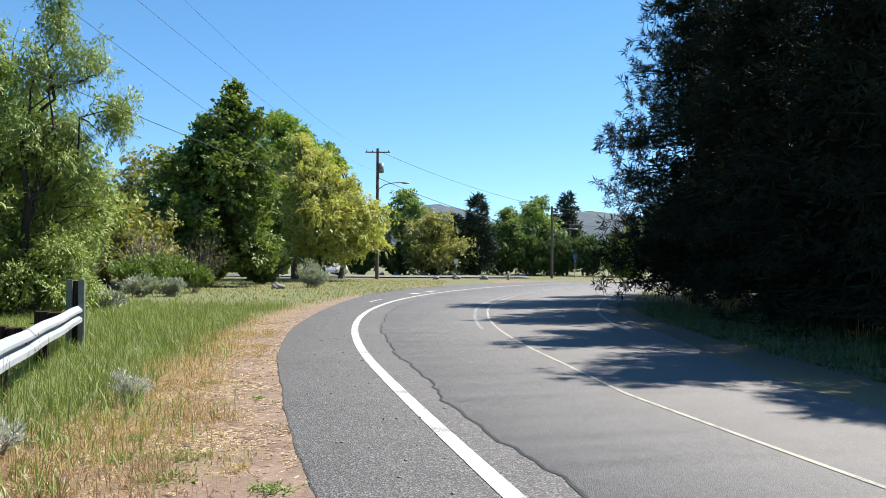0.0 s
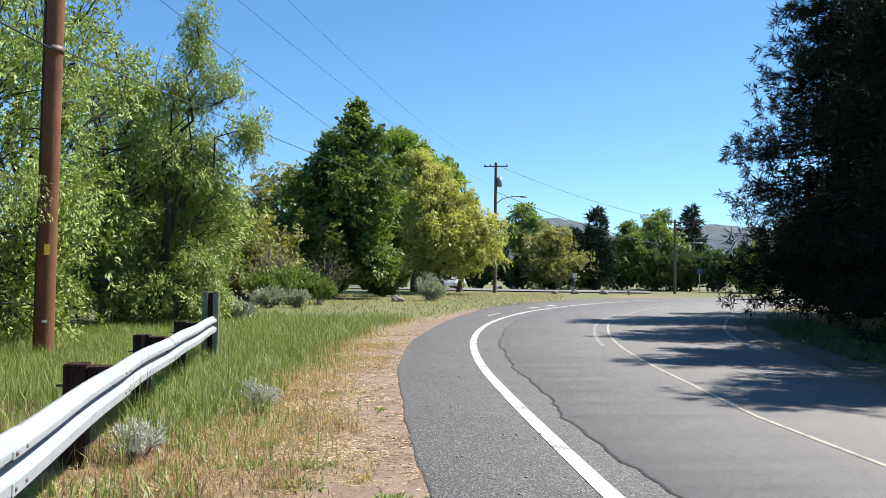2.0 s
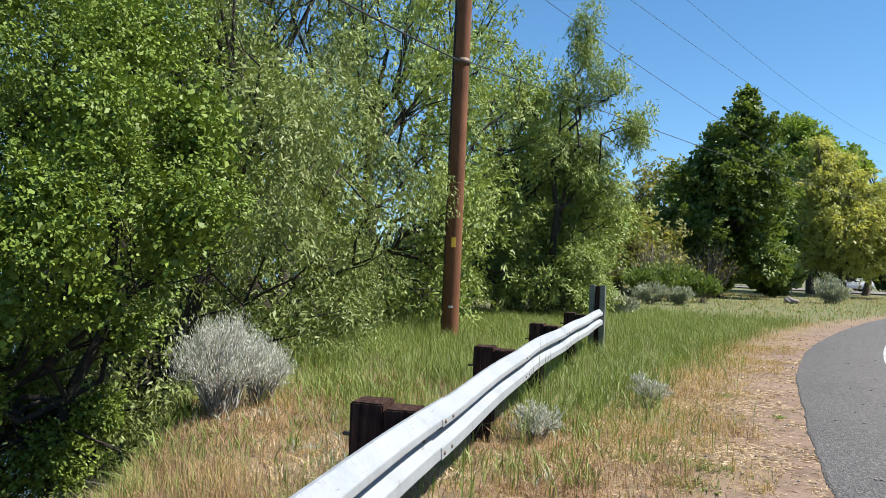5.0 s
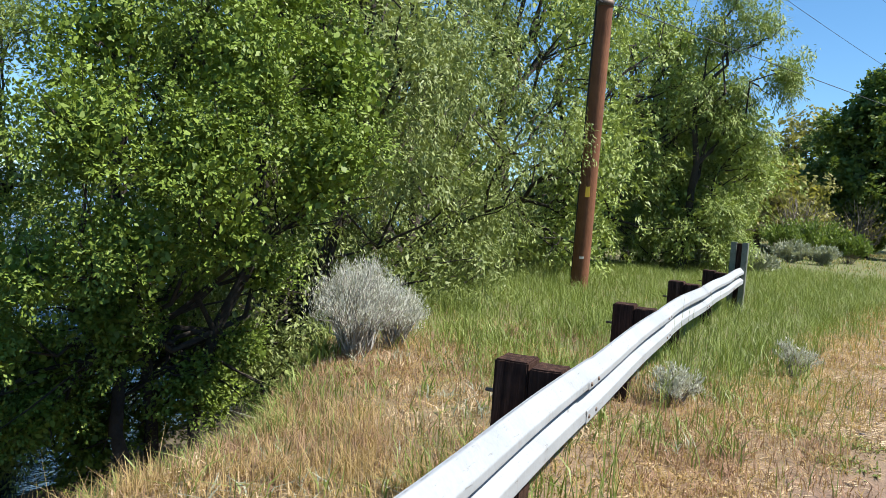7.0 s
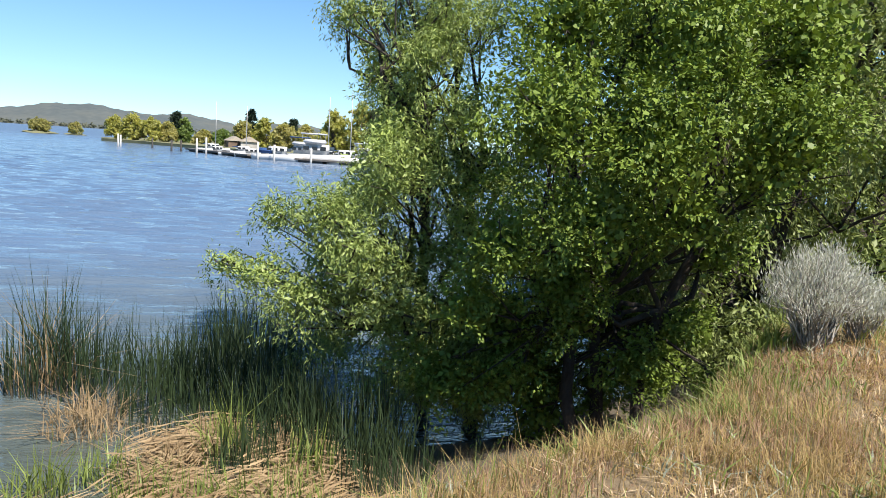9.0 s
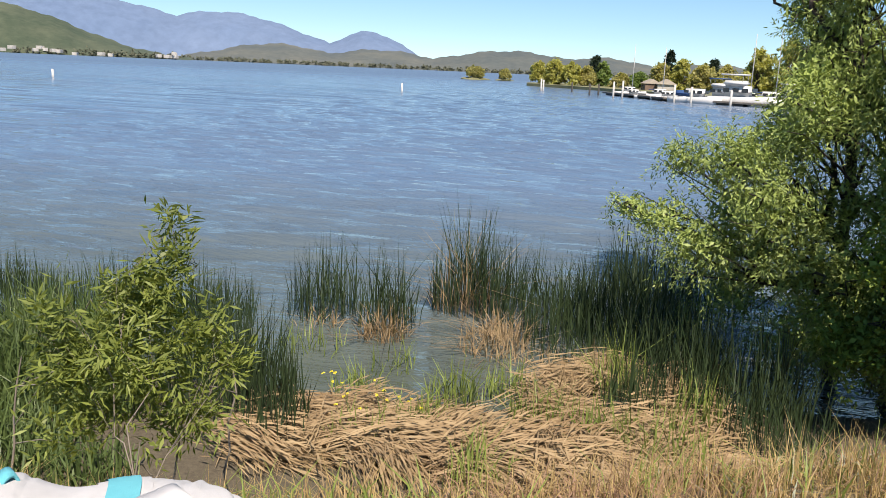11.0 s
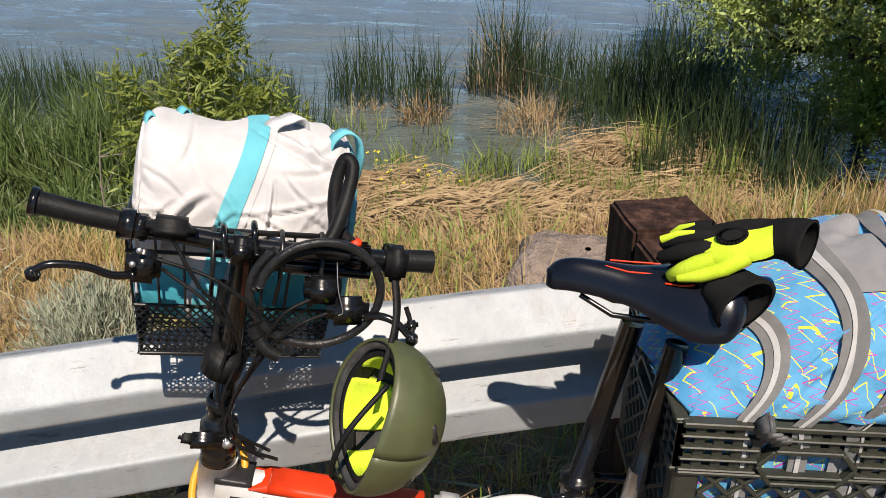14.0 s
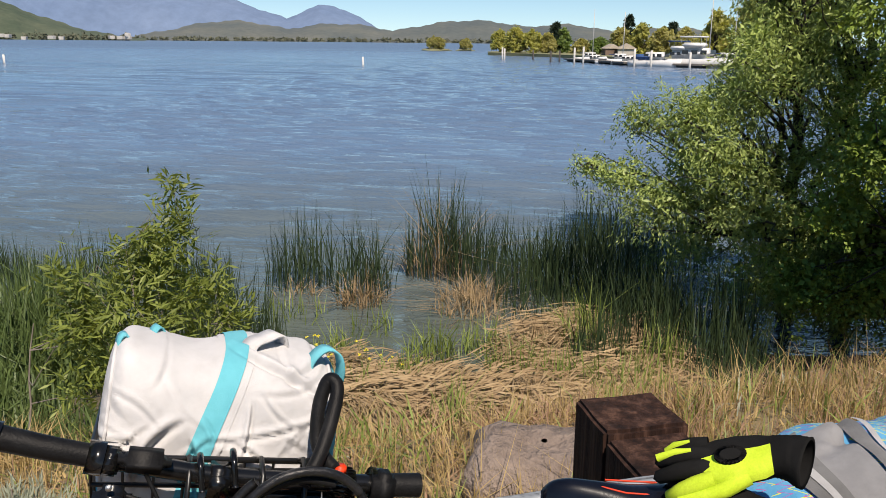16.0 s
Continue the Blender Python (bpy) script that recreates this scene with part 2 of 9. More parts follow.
# ---- lie of the land ----
LAKE = -1.7
RAIL = [(-17.0, 9.5), (-8.0, 3.2), (-3.0, 0.18), (-1.05, -0.87), (-0.4, -1.23), (0.4, -1.56), (1.55, -1.97), (3.5, -2.73), (7.0, -4.06), (14.2, -6.45), (30, -12), (60, -25), (140, -60)]
SHORE = [(-60, 22), (-25, -2), (-12, -7.0), (-6, -8.0), (-3, -7.9), (-1, -8.1), (1.2, -8.7), (3, -9.2), (6, -10.5), (9, -12.2), (15, -16), (25, -24), (50, -45), (90, -80), (200, -150)]


def line(table, y):
    return np.interp(y, [a for a, b in table], [b for a, b in table])


def height(x, y):
    xr, xs = line(RAIL, y), line(SHORE, y)
    b = (xr - x)                                  # metres beyond the guardrail, towards the lake
    w = np.maximum(xr - xs, 3)
    wide_ = np.clip((y - 3.6) / 2.6, 0, 1)           # the bank is broader further on
    flat_ = np.exp(-((y + 1.0) / 2.8) ** 2)           # a flat muddy shore below the bicycle
    crest, toe = (0.33 + 0.27 * wide_ - 0.03 * flat_) * w, np.minimum((0.72 + 0.13 * wide_ - 0.16 * flat_) * w, w - 0.8)
    s1 = np.clip(b / crest, 0, 1)
    s2 = np.clip((b - crest) / (toe - crest), 0, 1)
    s3 = np.clip((b - toe) / (w - toe), 0, 1)
    s4 = np.clip((b - w) / 6, 0, 1)
    z = -0.12 * s1 - 1.38 * s2 * s2 * (3 - 2 * s2) - 0.2 * s3 - 1.6 * s4
    return z + 0.03 * np.sin(x * 1.7 + y * 0.6) * np.sin(y * 1.3 - x * 0.4) * (b > 0.3) - 0.035 * np.clip((0.5 - b) / 1.0, 0, 1)


def grid_mesh(name, xs, ys, zf, mat):
    X, Y = np.meshgrid(xs, ys, indexing="ij")
    v = np.stack([X, Y, zf(X, Y)], -1).reshape(-1, 3)
    n, m = len(xs), len(ys)
    i, j = np.meshgrid(np.arange(n - 1), np.arange(m - 1), indexing="ij")
    f = np.stack([i * m + j, (i + 1) * m + j, (i + 1) * m + j + 1, i * m + j + 1], -1).reshape(-1, 4)
    return smooth(mesh_np(name, v, f, mat))


xs = np.concatenate([-np.geomspace(4800, 22, 14), np.arange(-20, 14.01, 0.25), np.geomspace(16, 3000, 12)])
ys = np.concatenate([-np.geomspace(3000, 12, 10), np.arange(-10, 34.01, 0.3), np.geomspace(36, 3000, 16)])


# ---- road line ----
EDGE = (0.43, 5.53, 13.1)                   # a point of the white edge line and the road's heading there
ARCS = [(7, 260), (6, 75), (12, 68), (14, 75), (14, 90), (70, 36)]


def road_line():
    """Points and headings along the edge line, from behind the camera to far ahead."""
    x, y, h = EDGE
    pts = []
    hb, xb, yb = radians(h), x, y
    for i in range(120):
        pts.append((xb, yb, hb))
        hb += 0.25 / 70
        xb, yb = xb + math.sin(hb) * 0.25, yb - math.cos(hb) * 0.25
    pts = pts[::-1][:-1]
    hf = radians(h)
    for length, radius in ARCS:
        for i in range(int(length / 0.25)):
            pts.append((x, y, hf))
            x, y = x - math.sin(hf) * 0.25, y + math.cos(hf) * 0.25
            hf -= 0.25 / radius
    return np.array(pts)


ROAD = road_line()


def offset(x, y):
    """Metres to the right of the edge line (negative: towards the lake)."""
    x, y = np.asarray(x, float), np.asarray(y, float)
    R = ROAD[::4]
    out = np.empty(x.size)
    X, Y = x.ravel(), y.ravel()
    for i in range(0, X.size, 20000):
        dx, dy = X[i:i + 20000, None] - R[:, 0], Y[i:i + 20000, None] - R[:, 1]
        k = np.argmin(dx * dx + dy * dy, 1)
        a = np.arange(len(k))
        out[i:i + 20000] = np.where(dx[a, k] * np.cos(R[k, 2]) + dy[a, k] * np.sin(R[k, 2]) > 0, 1, -1) * np.hypot(dx[a, k], dy[a, k])
    return out.reshape(x.shape)


def lumps(x, y, s=1.0):
    """A smooth wavy value between about -1 and 1 over the ground."""
    x, y = np.asarray(x) * s, np.asarray(y) * s
    return (np.sin(x * 0.9 + 1.3 * np.sin(y * 0.7)) + np.sin(y * 1.1 + 1.7 * np.sin(x * 0.5 + 1)) + 0.7 * np.sin(x * 2.3 - y * 1.9) + 0.5 * np.sin(x * 4.1 + y * 3.7 + 2)) / 2.4


def greenness(x, y):
    """How green the grass is, 0 to 1."""
    o, b = offset(x, y), line(RAIL, y) - x
    g = 1.05 * np.clip((y - 7.4) / 1.7, 0, 1) * np.clip((-o - 2.7) / 0.9, 0, 1)
    bank = np.clip((b - 0.2) / 0.5, 0, 1)
    g = np.maximum(g, bank * np.clip(0.36 + (y - 5) / 9, 0.36, 1))
    return np.clip(g + 0.32 * lumps(x, y), 0, 1)


m, n, l, p = material("ground_soil")
M_GROUND = m
at_ = n.new("ShaderNodeAttribute")
at_.attribute_name = "zone"
sep = n.new("ShaderNodeSeparateColor")
l.new(at_.outputs["Color"], sep.inputs[0])
big, small = noise_tex(n, l, 0.9), noise_tex(n, l, 30, 8, 0.7)
dirt = mix(n, l, 0.5, ramp(n, l, big, [(0.35, (0.19, 0.125, 0.088)), (0.65, (0.29, 0.205, 0.15))]), ramp(n, l, small, [(0.3, (0.0864, 0.054, 0.0396)), (0.7, (0.331, 0.245, 0.18))]))
dirt = mix(n, l, 0.55, dirt, ramp(n, l, noise_tex(n, l, 5.5, 7, 0.7), [(0.38, (0.45, 0.42, 0.40)), (0.62, (1.15, 1.12, 1.08))]), "MULTIPLY")
litter = mix(n, l, 0.5, ramp(n, l, big, [(0.35, (0.187, 0.119, 0.0792)), (0.65, (0.281, 0.198, 0.133))]), ramp(n, l, small, [(0.3, (0.101, 0.0648, 0.036)), (0.7, (0.374, 0.281, 0.173))]))
moss = ramp(n, l, small, [(0.3, (0.0612, 0.0684, 0.0252)), (0.7, (0.194, 0.194, 0.0792))])
# lake mud; the same dark colour paints shade on the ground under the pines
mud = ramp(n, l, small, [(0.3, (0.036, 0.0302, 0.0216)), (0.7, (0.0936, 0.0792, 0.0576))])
c = mix(n, l, sep.outputs[1], litter, moss)
c = mix(n, l, sep.outputs[0], c, dirt)
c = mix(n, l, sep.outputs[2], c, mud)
l.new(c, p.inputs["Base Color"])
p.inputs["Roughness"].default_value = 0.97
bump(n, l, small, 0.7, 0.02, p)
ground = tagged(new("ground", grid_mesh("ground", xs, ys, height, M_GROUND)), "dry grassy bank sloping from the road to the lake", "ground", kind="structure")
gv = np.empty(len(ground.data.vertices) * 3, np.float32)
ground.data.vertices.foreach_get("co", gv)
gv = gv.reshape(-1, 3)
go = offset(gv[:, 0], gv[:, 1])
zone = np.ones((len(gv), 4), np.float32)
wig = 0.35 * lumps(gv[:, 0], gv[:, 1], 1.6)
zone[:, 0] = np.clip((go + 2.75 + wig) / 0.7, 0, 1) * (go < 3) + 0.25 * (go > 3)
zone[:, 1] = np.where(go > 0, 0.8, greenness(gv[:, 0], gv[:, 1]))
# blue channel: mud by the lake, plus painted shade below the pines
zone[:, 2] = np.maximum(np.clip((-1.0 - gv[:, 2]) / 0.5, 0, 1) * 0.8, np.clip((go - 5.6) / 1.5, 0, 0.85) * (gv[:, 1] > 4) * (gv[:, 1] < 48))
zl = ground.data.color_attributes.new("zone", "FLOAT_COLOR", "POINT")
zl.data.foreach_set("color", zone.ravel())

m, n, l, p = material("lake_water")
M_WATER = m
tcw = n.new("ShaderNodeTexCoord")
sxw = n.new("ShaderNodeSeparateXYZ")
l.new(tcw.outputs["Object"], sxw.inputs[0])
mr = n.new("ShaderNodeMapRange")
mr.inputs["From Min"].default_value, mr.inputs["From Max"].default_value = -25.0, -8.5
l.new(sxw.outputs[0], mr.inputs["Value"])
silt = mix(n, l, 0.5, (0.078, 0.094, 0.080), noise_tex(n, l, 0.5, 3), "SOFT_LIGHT")
l.new(mix(n, l, mr.outputs[0], (0.10, 0.148, 0.222), silt), p.inputs["Base Color"])
p.inputs["IOR"].default_value = 1.33
wr = n.new("ShaderNodeMapRange")                # wind roughens the open water
for k_, v_ in (("From Min", -400.0), ("From Max", -50.0), ("To Min", 0.38), ("To Max", 0.05)):
    wr.inputs[k_].default_value = v_
l.new(sxw.outputs[0], wr.inputs["Value"])
l.new(wr.outputs[0], p.inputs["Roughness"])
w1 = noise_tex(n, l, 1.0, 5, 0.66, (2.2, 0.6, 1))
w2 = noise_tex(n, l, 1.0, 3, 0.6, (5.0, 1.5, 1))
w0 = noise_tex(n, l, 1.0, 4, 0.6, (0.40, 0.075, 1))
w3 = n.new("ShaderNodeMath")
w3.operation, w3.inputs[1].default_value = "MULTIPLY_ADD", 2.2
l.new(w0, w3.inputs[0])
l.new(w1, w3.inputs[2])
wm = n.new("ShaderNodeMath")
wm.operation, wm.inputs[1].default_value = "MULTIPLY_ADD", 0.3
l.new(w2, wm.inputs[0])
l.new(w3.outputs[0], wm.inputs[2])
bump(n, l, wm.outputs[0], 0.30, 0.5, p)


def waves(x, y):
    """Wind ripples: short-crested wave trains that run mostly along x, fading with distance."""
    g = np.random.default_rng(5)
    z = np.zeros_like(x)
    for k in range(26):
        L = 0.4 * 1.10 ** k * g.uniform(0.85, 1.15) if k < 16 else g.uniform(0.5, 1.6)
        t = 0.22 + g.normal() * 0.20
        ph, ph2 = g.uniform(0, 6.28, 2)
        q = 2 * np.pi / L
        gate = 0.55 + 0.45 * np.sin(x * 0.31 * g.uniform(0.5, 1.5) + y * 0.5 * g.uniform(-1.5, 1.5) + ph2)
        z = z + 0.0135 * L ** 0.8 * gate * np.sin(q * (x * math.cos(t) + y * math.sin(t)) + ph)
    return z * np.clip((-x - 7) / 8, 0.15, 1) * np.clip((330 + x) / 150, 0, 1)


wx = np.concatenate([-np.geomspace(330, 7, 540), [30]])
wy = np.concatenate([-np.geomspace(260, 26, 26), np.linspace(-25, 14, 76), np.geomspace(15, 200, 22)])
wx, wy = np.concatenate([[-4800, -1200, -500], wx]), np.concatenate([[-3000, -700], wy, [600, 3000]])
water = tagged(new("water", grid_mesh("water", wx, wy, lambda X, Y: LAKE + waves(X, Y) * (np.abs(Y + 30) < 215), M_WATER)), "rippled blue-grey lake water", "lake", kind="structure")
# ---- road ----
START = 119                                  # the row of ROAD at the edge line's first point
ALONG = [0, 4, 7, 12, 20, 25, 32, 42, 60]
WIDE = dict(left=[-1.3, -1.4, -1.45, -1.5, -1.5, -1.7, -2.3, -4.0, -4.5], centre=[2.62, 2.65, 2.95, 3.3, 3.85, 4.1, 4.5, 4.9, 5.0], right=[4.9, 5.2, 5.9, 7.0, 8.1, 8.8, 9.6, 10.2, 10.5], seam=[0.45, 0.42, 0.55, 0.6, 0.75, 0.72, 0.7, 0.7, 0.7])


def wide(key, add=0.0):
    """An offset that changes along the road."""
    s = (np.arange(len(ROAD)) - START) * 0.25
    return np.interp(s, ALONG, WIDE[key]) + add


def strip(name, a, b, z, mat, start=0, stop=None, wav=0.0, worn=None):
    """A ribbon between the offsets a and b (metres to the right of the edge line), with edges that drop 4 cm."""
    R = ROAD[start:stop]
    a, b = np.broadcast_to(a, len(ROAD))[start:stop], np.broadcast_to(b, len(ROAD))[start:stop]
    left = np.stack([-np.cos(R[:, 2]), -np.sin(R[:, 2])], 1)
    s = np.arange(len(R)) * 0.25
    wob = wav * (np.sin(s * 1.1) + 0.6 * np.sin(s * 2.7 + 1) + 0.6 * np.sin(s * 6.1) + 0.5 * np.sin(s * 11.7))
    cols = [(a + wob - 0.03, z - 0.04), (a + wob, z), (b + wob, z), (b + wob + 0.03, z - 0.04)]
    if worn is not None:
        cols = cols[1:3]
    v = np.concatenate([np.column_stack([R[:, :2] - left * o[:, None], np.full(len(R), q)]) for o, q in cols])
    k = len(R)
    i = np.arange(k - 1)
    f = np.concatenate([np.stack([i + r * k, i + (r + 1) * k, i + (r + 1) * k + 1, i + r * k + 1], 1) for r in range(len(cols) - 1)])
    return mesh_np(name, v, f, mat)


def asphalt(name, dark, light, chip, grain):
    m, n, l, p = material(name)
    big, mid, fine = noise_tex(n, l, 0.35, 4), noise_tex(n, l, 2.2, 5), noise_tex(n, l, grain, 3, 0.8)
    c = ramp(n, l, big, [(0.35, dark), (0.65, light)])
    c = mix(n, l, 0.35, c, ramp(n, l, mid, [(0.35, dark), (0.65, light)]))
    vo = n.new("ShaderNodeTexVoronoi")
    vo.inputs["Scale"].default_value = grain
    tc = n.new("ShaderNodeTexCoord")
    l.new(tc.outputs["Object"], vo.inputs[0])
    stone = ramp(n, l, vo.outputs["Color"], [(0.15, tuple(x * 0.5 for x in dark)), (0.62, light), (0.93, chip)])
    c = mix(n, l, 0.5, c, stone)
    l.new(c, p.inputs["Base Color"])
    p.inputs["Roughness"].default_value = 0.92
    bump(n, l, vo.outputs["Distance"], 0.6, 0.008, p)
    return m


M_ASPHALT = asphalt("asphalt", (0.148, 0.138, 0.13), (0.196, 0.184, 0.174), (0.31, 0.292, 0.274), 140)
M_SHOULDER = asphalt("coarse_asphalt", (0.114, 0.106, 0.0994), (0.166, 0.155, 0.146), (0.418, 0.389, 0.36), 60)


def paint(name, col, under, cover):
    m, n, l, p = material(name)
    a, b = noise_tex(n, l, 45, 6, 0.75), noise_tex(n, l, 2.5, 4)
    k = n.new("ShaderNodeMath")
    k.operation = "ADD"
    l.new(a, k.inputs[0])
    l.new(b, k.inputs[1])
    c = ramp(n, l, k.outputs[0], [(cover - 0.06, under), (cover + 0.05, tuple(x * 0.9 for x in col)), (0.75, col)])
    k2 = n.new("ShaderNodeMath")
    k2.operation, k2.inputs[1].default_value = "MULTIPLY", 0.5
    l.new(k.outputs[0], k2.inputs[0])
    c.node.inputs[0].links[0].from_socket
    l.new(k2.outputs[0], c.node.inputs[0])
    l.new(c, p.inputs["Base Color"])
    p.inputs["Roughness"].default_value = 0.75
    bump(n, l, a, 0.5, 0.004, p)
    return m


M_WHITE = paint("white_paint", (0.547, 0.54, 0.526), (0.194, 0.189, 0.184), 0.46)
M_YELLOWP = paint("yellow_paint", (0.403, 0.374, 0.288), (0.202, 0.191, 0.173), 0.47)
M_FADED = paint("faded_paint", (0.302, 0.295, 0.266), (0.158, 0.155, 0.151), 0.5)
M_CRACK = plain("crack_tar", (0.0144, 0.0144, 0.0144), (0.036, 0.036, 0.036), 5, 0.9)
road = tagged(new("road", strip("road", wide("left"), wide("right"), -0.004, M_SHOULDER, wav=0.012)), "grey coarse asphalt road with a paved shoulder", "road", kind="structure")
tagged(new("road_overlay", strip("road_overlay", wide("seam", 0.035), wide("right", -0.45), 0.010, M_ASPHALT, wav=0.035)), "smoother grey asphalt overlay with a ragged edge", "road", kind="structure")
tagged(new("seam_crack", strip("seam_crack", wide("seam", -0.005), wide("seam", 0.05), 0.001, M_CRACK, wav=0.035, worn=1)), "dark cracked seam along the overlay's edge", "road crack", kind="structure")
tagged(new("edge_line", strip("edge_line", -0.075, 0.085, 0.002, M_WHITE, worn=1)), "worn white painted edge line on the road", "road marking", kind="structure")
tagged(new("centre_line", strip("centre_line", wide("centre"), wide("centre", 0.062), 0.015, M_YELLOWP, worn=1)), "thin faded yellow centre line", "road marking", kind="structure")
tagged(new("centre_line_2", strip("centre_line_2", wide("centre", -0.42), wide("centre", -0.33), 0.015, M_FADED, start=175, stop=330, worn=1)), "faded second centre line through the bend", "road marking", kind="structure")
tagged(new("edge_line_2", strip("edge_line_2", wide("right", -0.75), wide("right", -0.65), 0.015, M_FADED, start=170, worn=1)), "faded edge line on the shaded side", "road marking", kind="structure")
for k, (s0, s1, o, w) in enumerate([(232, 244, -0.9, 0.10), (268, 274, -1.1, 0.45), (282, 290, -1.2, 0.4)]):
    tagged(new("road_mark", strip("road_mark", o, o + w, 0.002, M_WHITE, start=s0, stop=s1, worn=1)), "short white painted mark on the shoulder", "road marking", kind="structure")
g = np.random.default_rng(3)
# loose stones on the shoulder's dirt
M_STONE = plain("grey_stone", (0.158, 0.137, 0.122), (0.288, 0.259, 0.238), 6, 0.9, 0, 0.6, 0.01, 40)


def rock_arrays(c, r, squash=0.6, seed=0, seg=10):
    g = np.random.default_rng(seed)
    ph = g.uniform(0, 6, 8)
    a, b = np.meshgrid(np.linspace(0, 2 * np.pi, seg, endpoint=False), np.linspace(0.05, np.pi - 0.05, seg), indexing="ij")
    d = np.stack([np.sin(b) * np.cos(a), np.sin(b) * np.sin(a), np.cos(b)], -1)
    w = 1 + 0.16 * np.sin(d[..., 0] * 4 + ph[0]) + 0.13 * np.sin(d[..., 1] * 5 + ph[1]) + 0.10 * np.sin(d[..., 2] * 6 + d[..., 0] * 5 + ph[2]) + 0.05 * np.sin(d[..., 1] * 11 + ph[3])
    v = (d * w[..., None] * np.array([r * g.uniform(0.85, 1.2), r * g.uniform(0.85, 1.2), r * squash]) + np.asarray(c)).reshape(-1, 3)
    i, j = np.meshgrid(np.arange(seg), np.arange(seg - 1), indexing="ij")
    f = np.stack([i * seg + j, i * seg + j + 1, ((i + 1) % seg) * seg + j + 1, ((i + 1) % seg) * seg + j], -1).reshape(-1, 4)
    return v, f


vs, fs, b0 = [], [], 0
for i in range(420):
    k = int(g.uniform(105, 260))
    o = -1.35 - abs(g.normal()) * 0.7 if i % 3 else g.uniform(-1.3, 0.3)
    P = ROAD[k, :2] + np.array([math.cos(ROAD[k, 2]), math.sin(ROAD[k, 2])]) * o
    v, f = rock_arrays((*P, -0.03 if o < -1.35 else 0.0), g.uniform(0.008, 0.022), 0.6, i, 5)
    vs.append(v), fs.append(f + b0)
    b0 += len(v)
tagged(new("gravel", mesh_np("gravel", np.concatenate(vs), np.concatenate(fs), M_STONE)), "loose gravel along the road's edge", "gravel", kind="stuff")

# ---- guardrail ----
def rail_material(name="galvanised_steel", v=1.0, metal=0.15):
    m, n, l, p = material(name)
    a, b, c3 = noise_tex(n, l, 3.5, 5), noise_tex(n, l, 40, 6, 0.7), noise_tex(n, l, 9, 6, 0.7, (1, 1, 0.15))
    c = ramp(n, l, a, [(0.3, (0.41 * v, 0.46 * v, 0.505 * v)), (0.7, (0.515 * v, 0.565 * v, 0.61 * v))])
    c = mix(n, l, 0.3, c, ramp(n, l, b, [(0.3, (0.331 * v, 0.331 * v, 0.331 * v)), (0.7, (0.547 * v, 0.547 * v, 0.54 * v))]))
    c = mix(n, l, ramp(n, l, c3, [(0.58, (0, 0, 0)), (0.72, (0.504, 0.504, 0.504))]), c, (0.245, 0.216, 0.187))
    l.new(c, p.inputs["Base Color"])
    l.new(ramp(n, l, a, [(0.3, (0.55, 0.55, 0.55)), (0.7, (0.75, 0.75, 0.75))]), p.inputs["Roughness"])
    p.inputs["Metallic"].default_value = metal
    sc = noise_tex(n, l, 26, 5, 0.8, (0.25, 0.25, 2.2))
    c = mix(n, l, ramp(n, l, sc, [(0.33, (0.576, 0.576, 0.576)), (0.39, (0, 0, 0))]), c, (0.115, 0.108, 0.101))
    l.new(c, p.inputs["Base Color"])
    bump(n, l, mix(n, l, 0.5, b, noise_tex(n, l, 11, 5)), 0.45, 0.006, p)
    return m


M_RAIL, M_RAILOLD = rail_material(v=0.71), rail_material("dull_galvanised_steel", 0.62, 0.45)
def timber_material():
    m, n, l, p = material("creosoted_timber")
    grain, big = noise_tex(n, l, 30, 6, 0.7, (1, 1, 0.07)), noise_tex(n, l, 4, 4)
    c = ramp(n, l, grain, [(0.32, (0.010, 0.006, 0.005)), (0.5, (0.0324, 0.0158, 0.0115)), (0.72, (0.115, 0.0612, 0.0432))])
    c = mix(n, l, ramp(n, l, big, [(0.45, (0, 0, 0)), (0.75, (0.36, 0.36, 0.36))]), c, (0.105, 0.058, 0.042))
    l.new(c, p.inputs["Base Color"])
    p.inputs["Roughness"].default_value = 0.85
    bump(n, l, grain, 0.9, 0.02, p)
    return m


M_POST = timber_material()
M_BOLT = plain("rusty_steel", (0.0864, 0.0576, 0.0432), (0.202, 0.158, 0.13), 20, 0.6, 0.6)
M_HSTEEL = plain("weathered_green_steel", (0.115, 0.13, 0.101), (0.216, 0.23, 0.194), 5, 0.6, 0.4, 0.3, 0.004, 40)


def rail_x(y):
    """The rail's top edge, rounded where the lengths meet."""
    y = np.asarray(y, float)
    return np.mean([line(RAIL, y + d) for d in np.linspace(-0.6, 0.6, 9)], 0)


def folded(corners, r=0.007):
    """A sheet's section: flat faces with tight folds."""
    c = [np.array(p) for p in corners]
    out = [c[0]]
    for a, b, d in zip(c, c[1:], c[2:]):
        u, w = unit(a - b), unit(d - b)
        s = min(r, 0.3 * np.linalg.norm(a - b), 0.3 * np.linalg.norm(d - b))
        out += [b + u * s * 1.4, b + u * s * 0.7, b + (u + w) * s * 0.16, b + w * s * 0.7, b + w * s * 1.4]
    return [tuple(p) for p in out + [c[-1]]]


PROF = folded([(0.0, 0.806), (0.004, 0.820), (0.020, 0.820), (0.083, 0.752), (0.083, 0.712), (0.004, 0.672), (0.004, 0.652), (0.083, 0.604), (0.083, 0.536), (0.012, 0.494), (0.0, 0.503)])


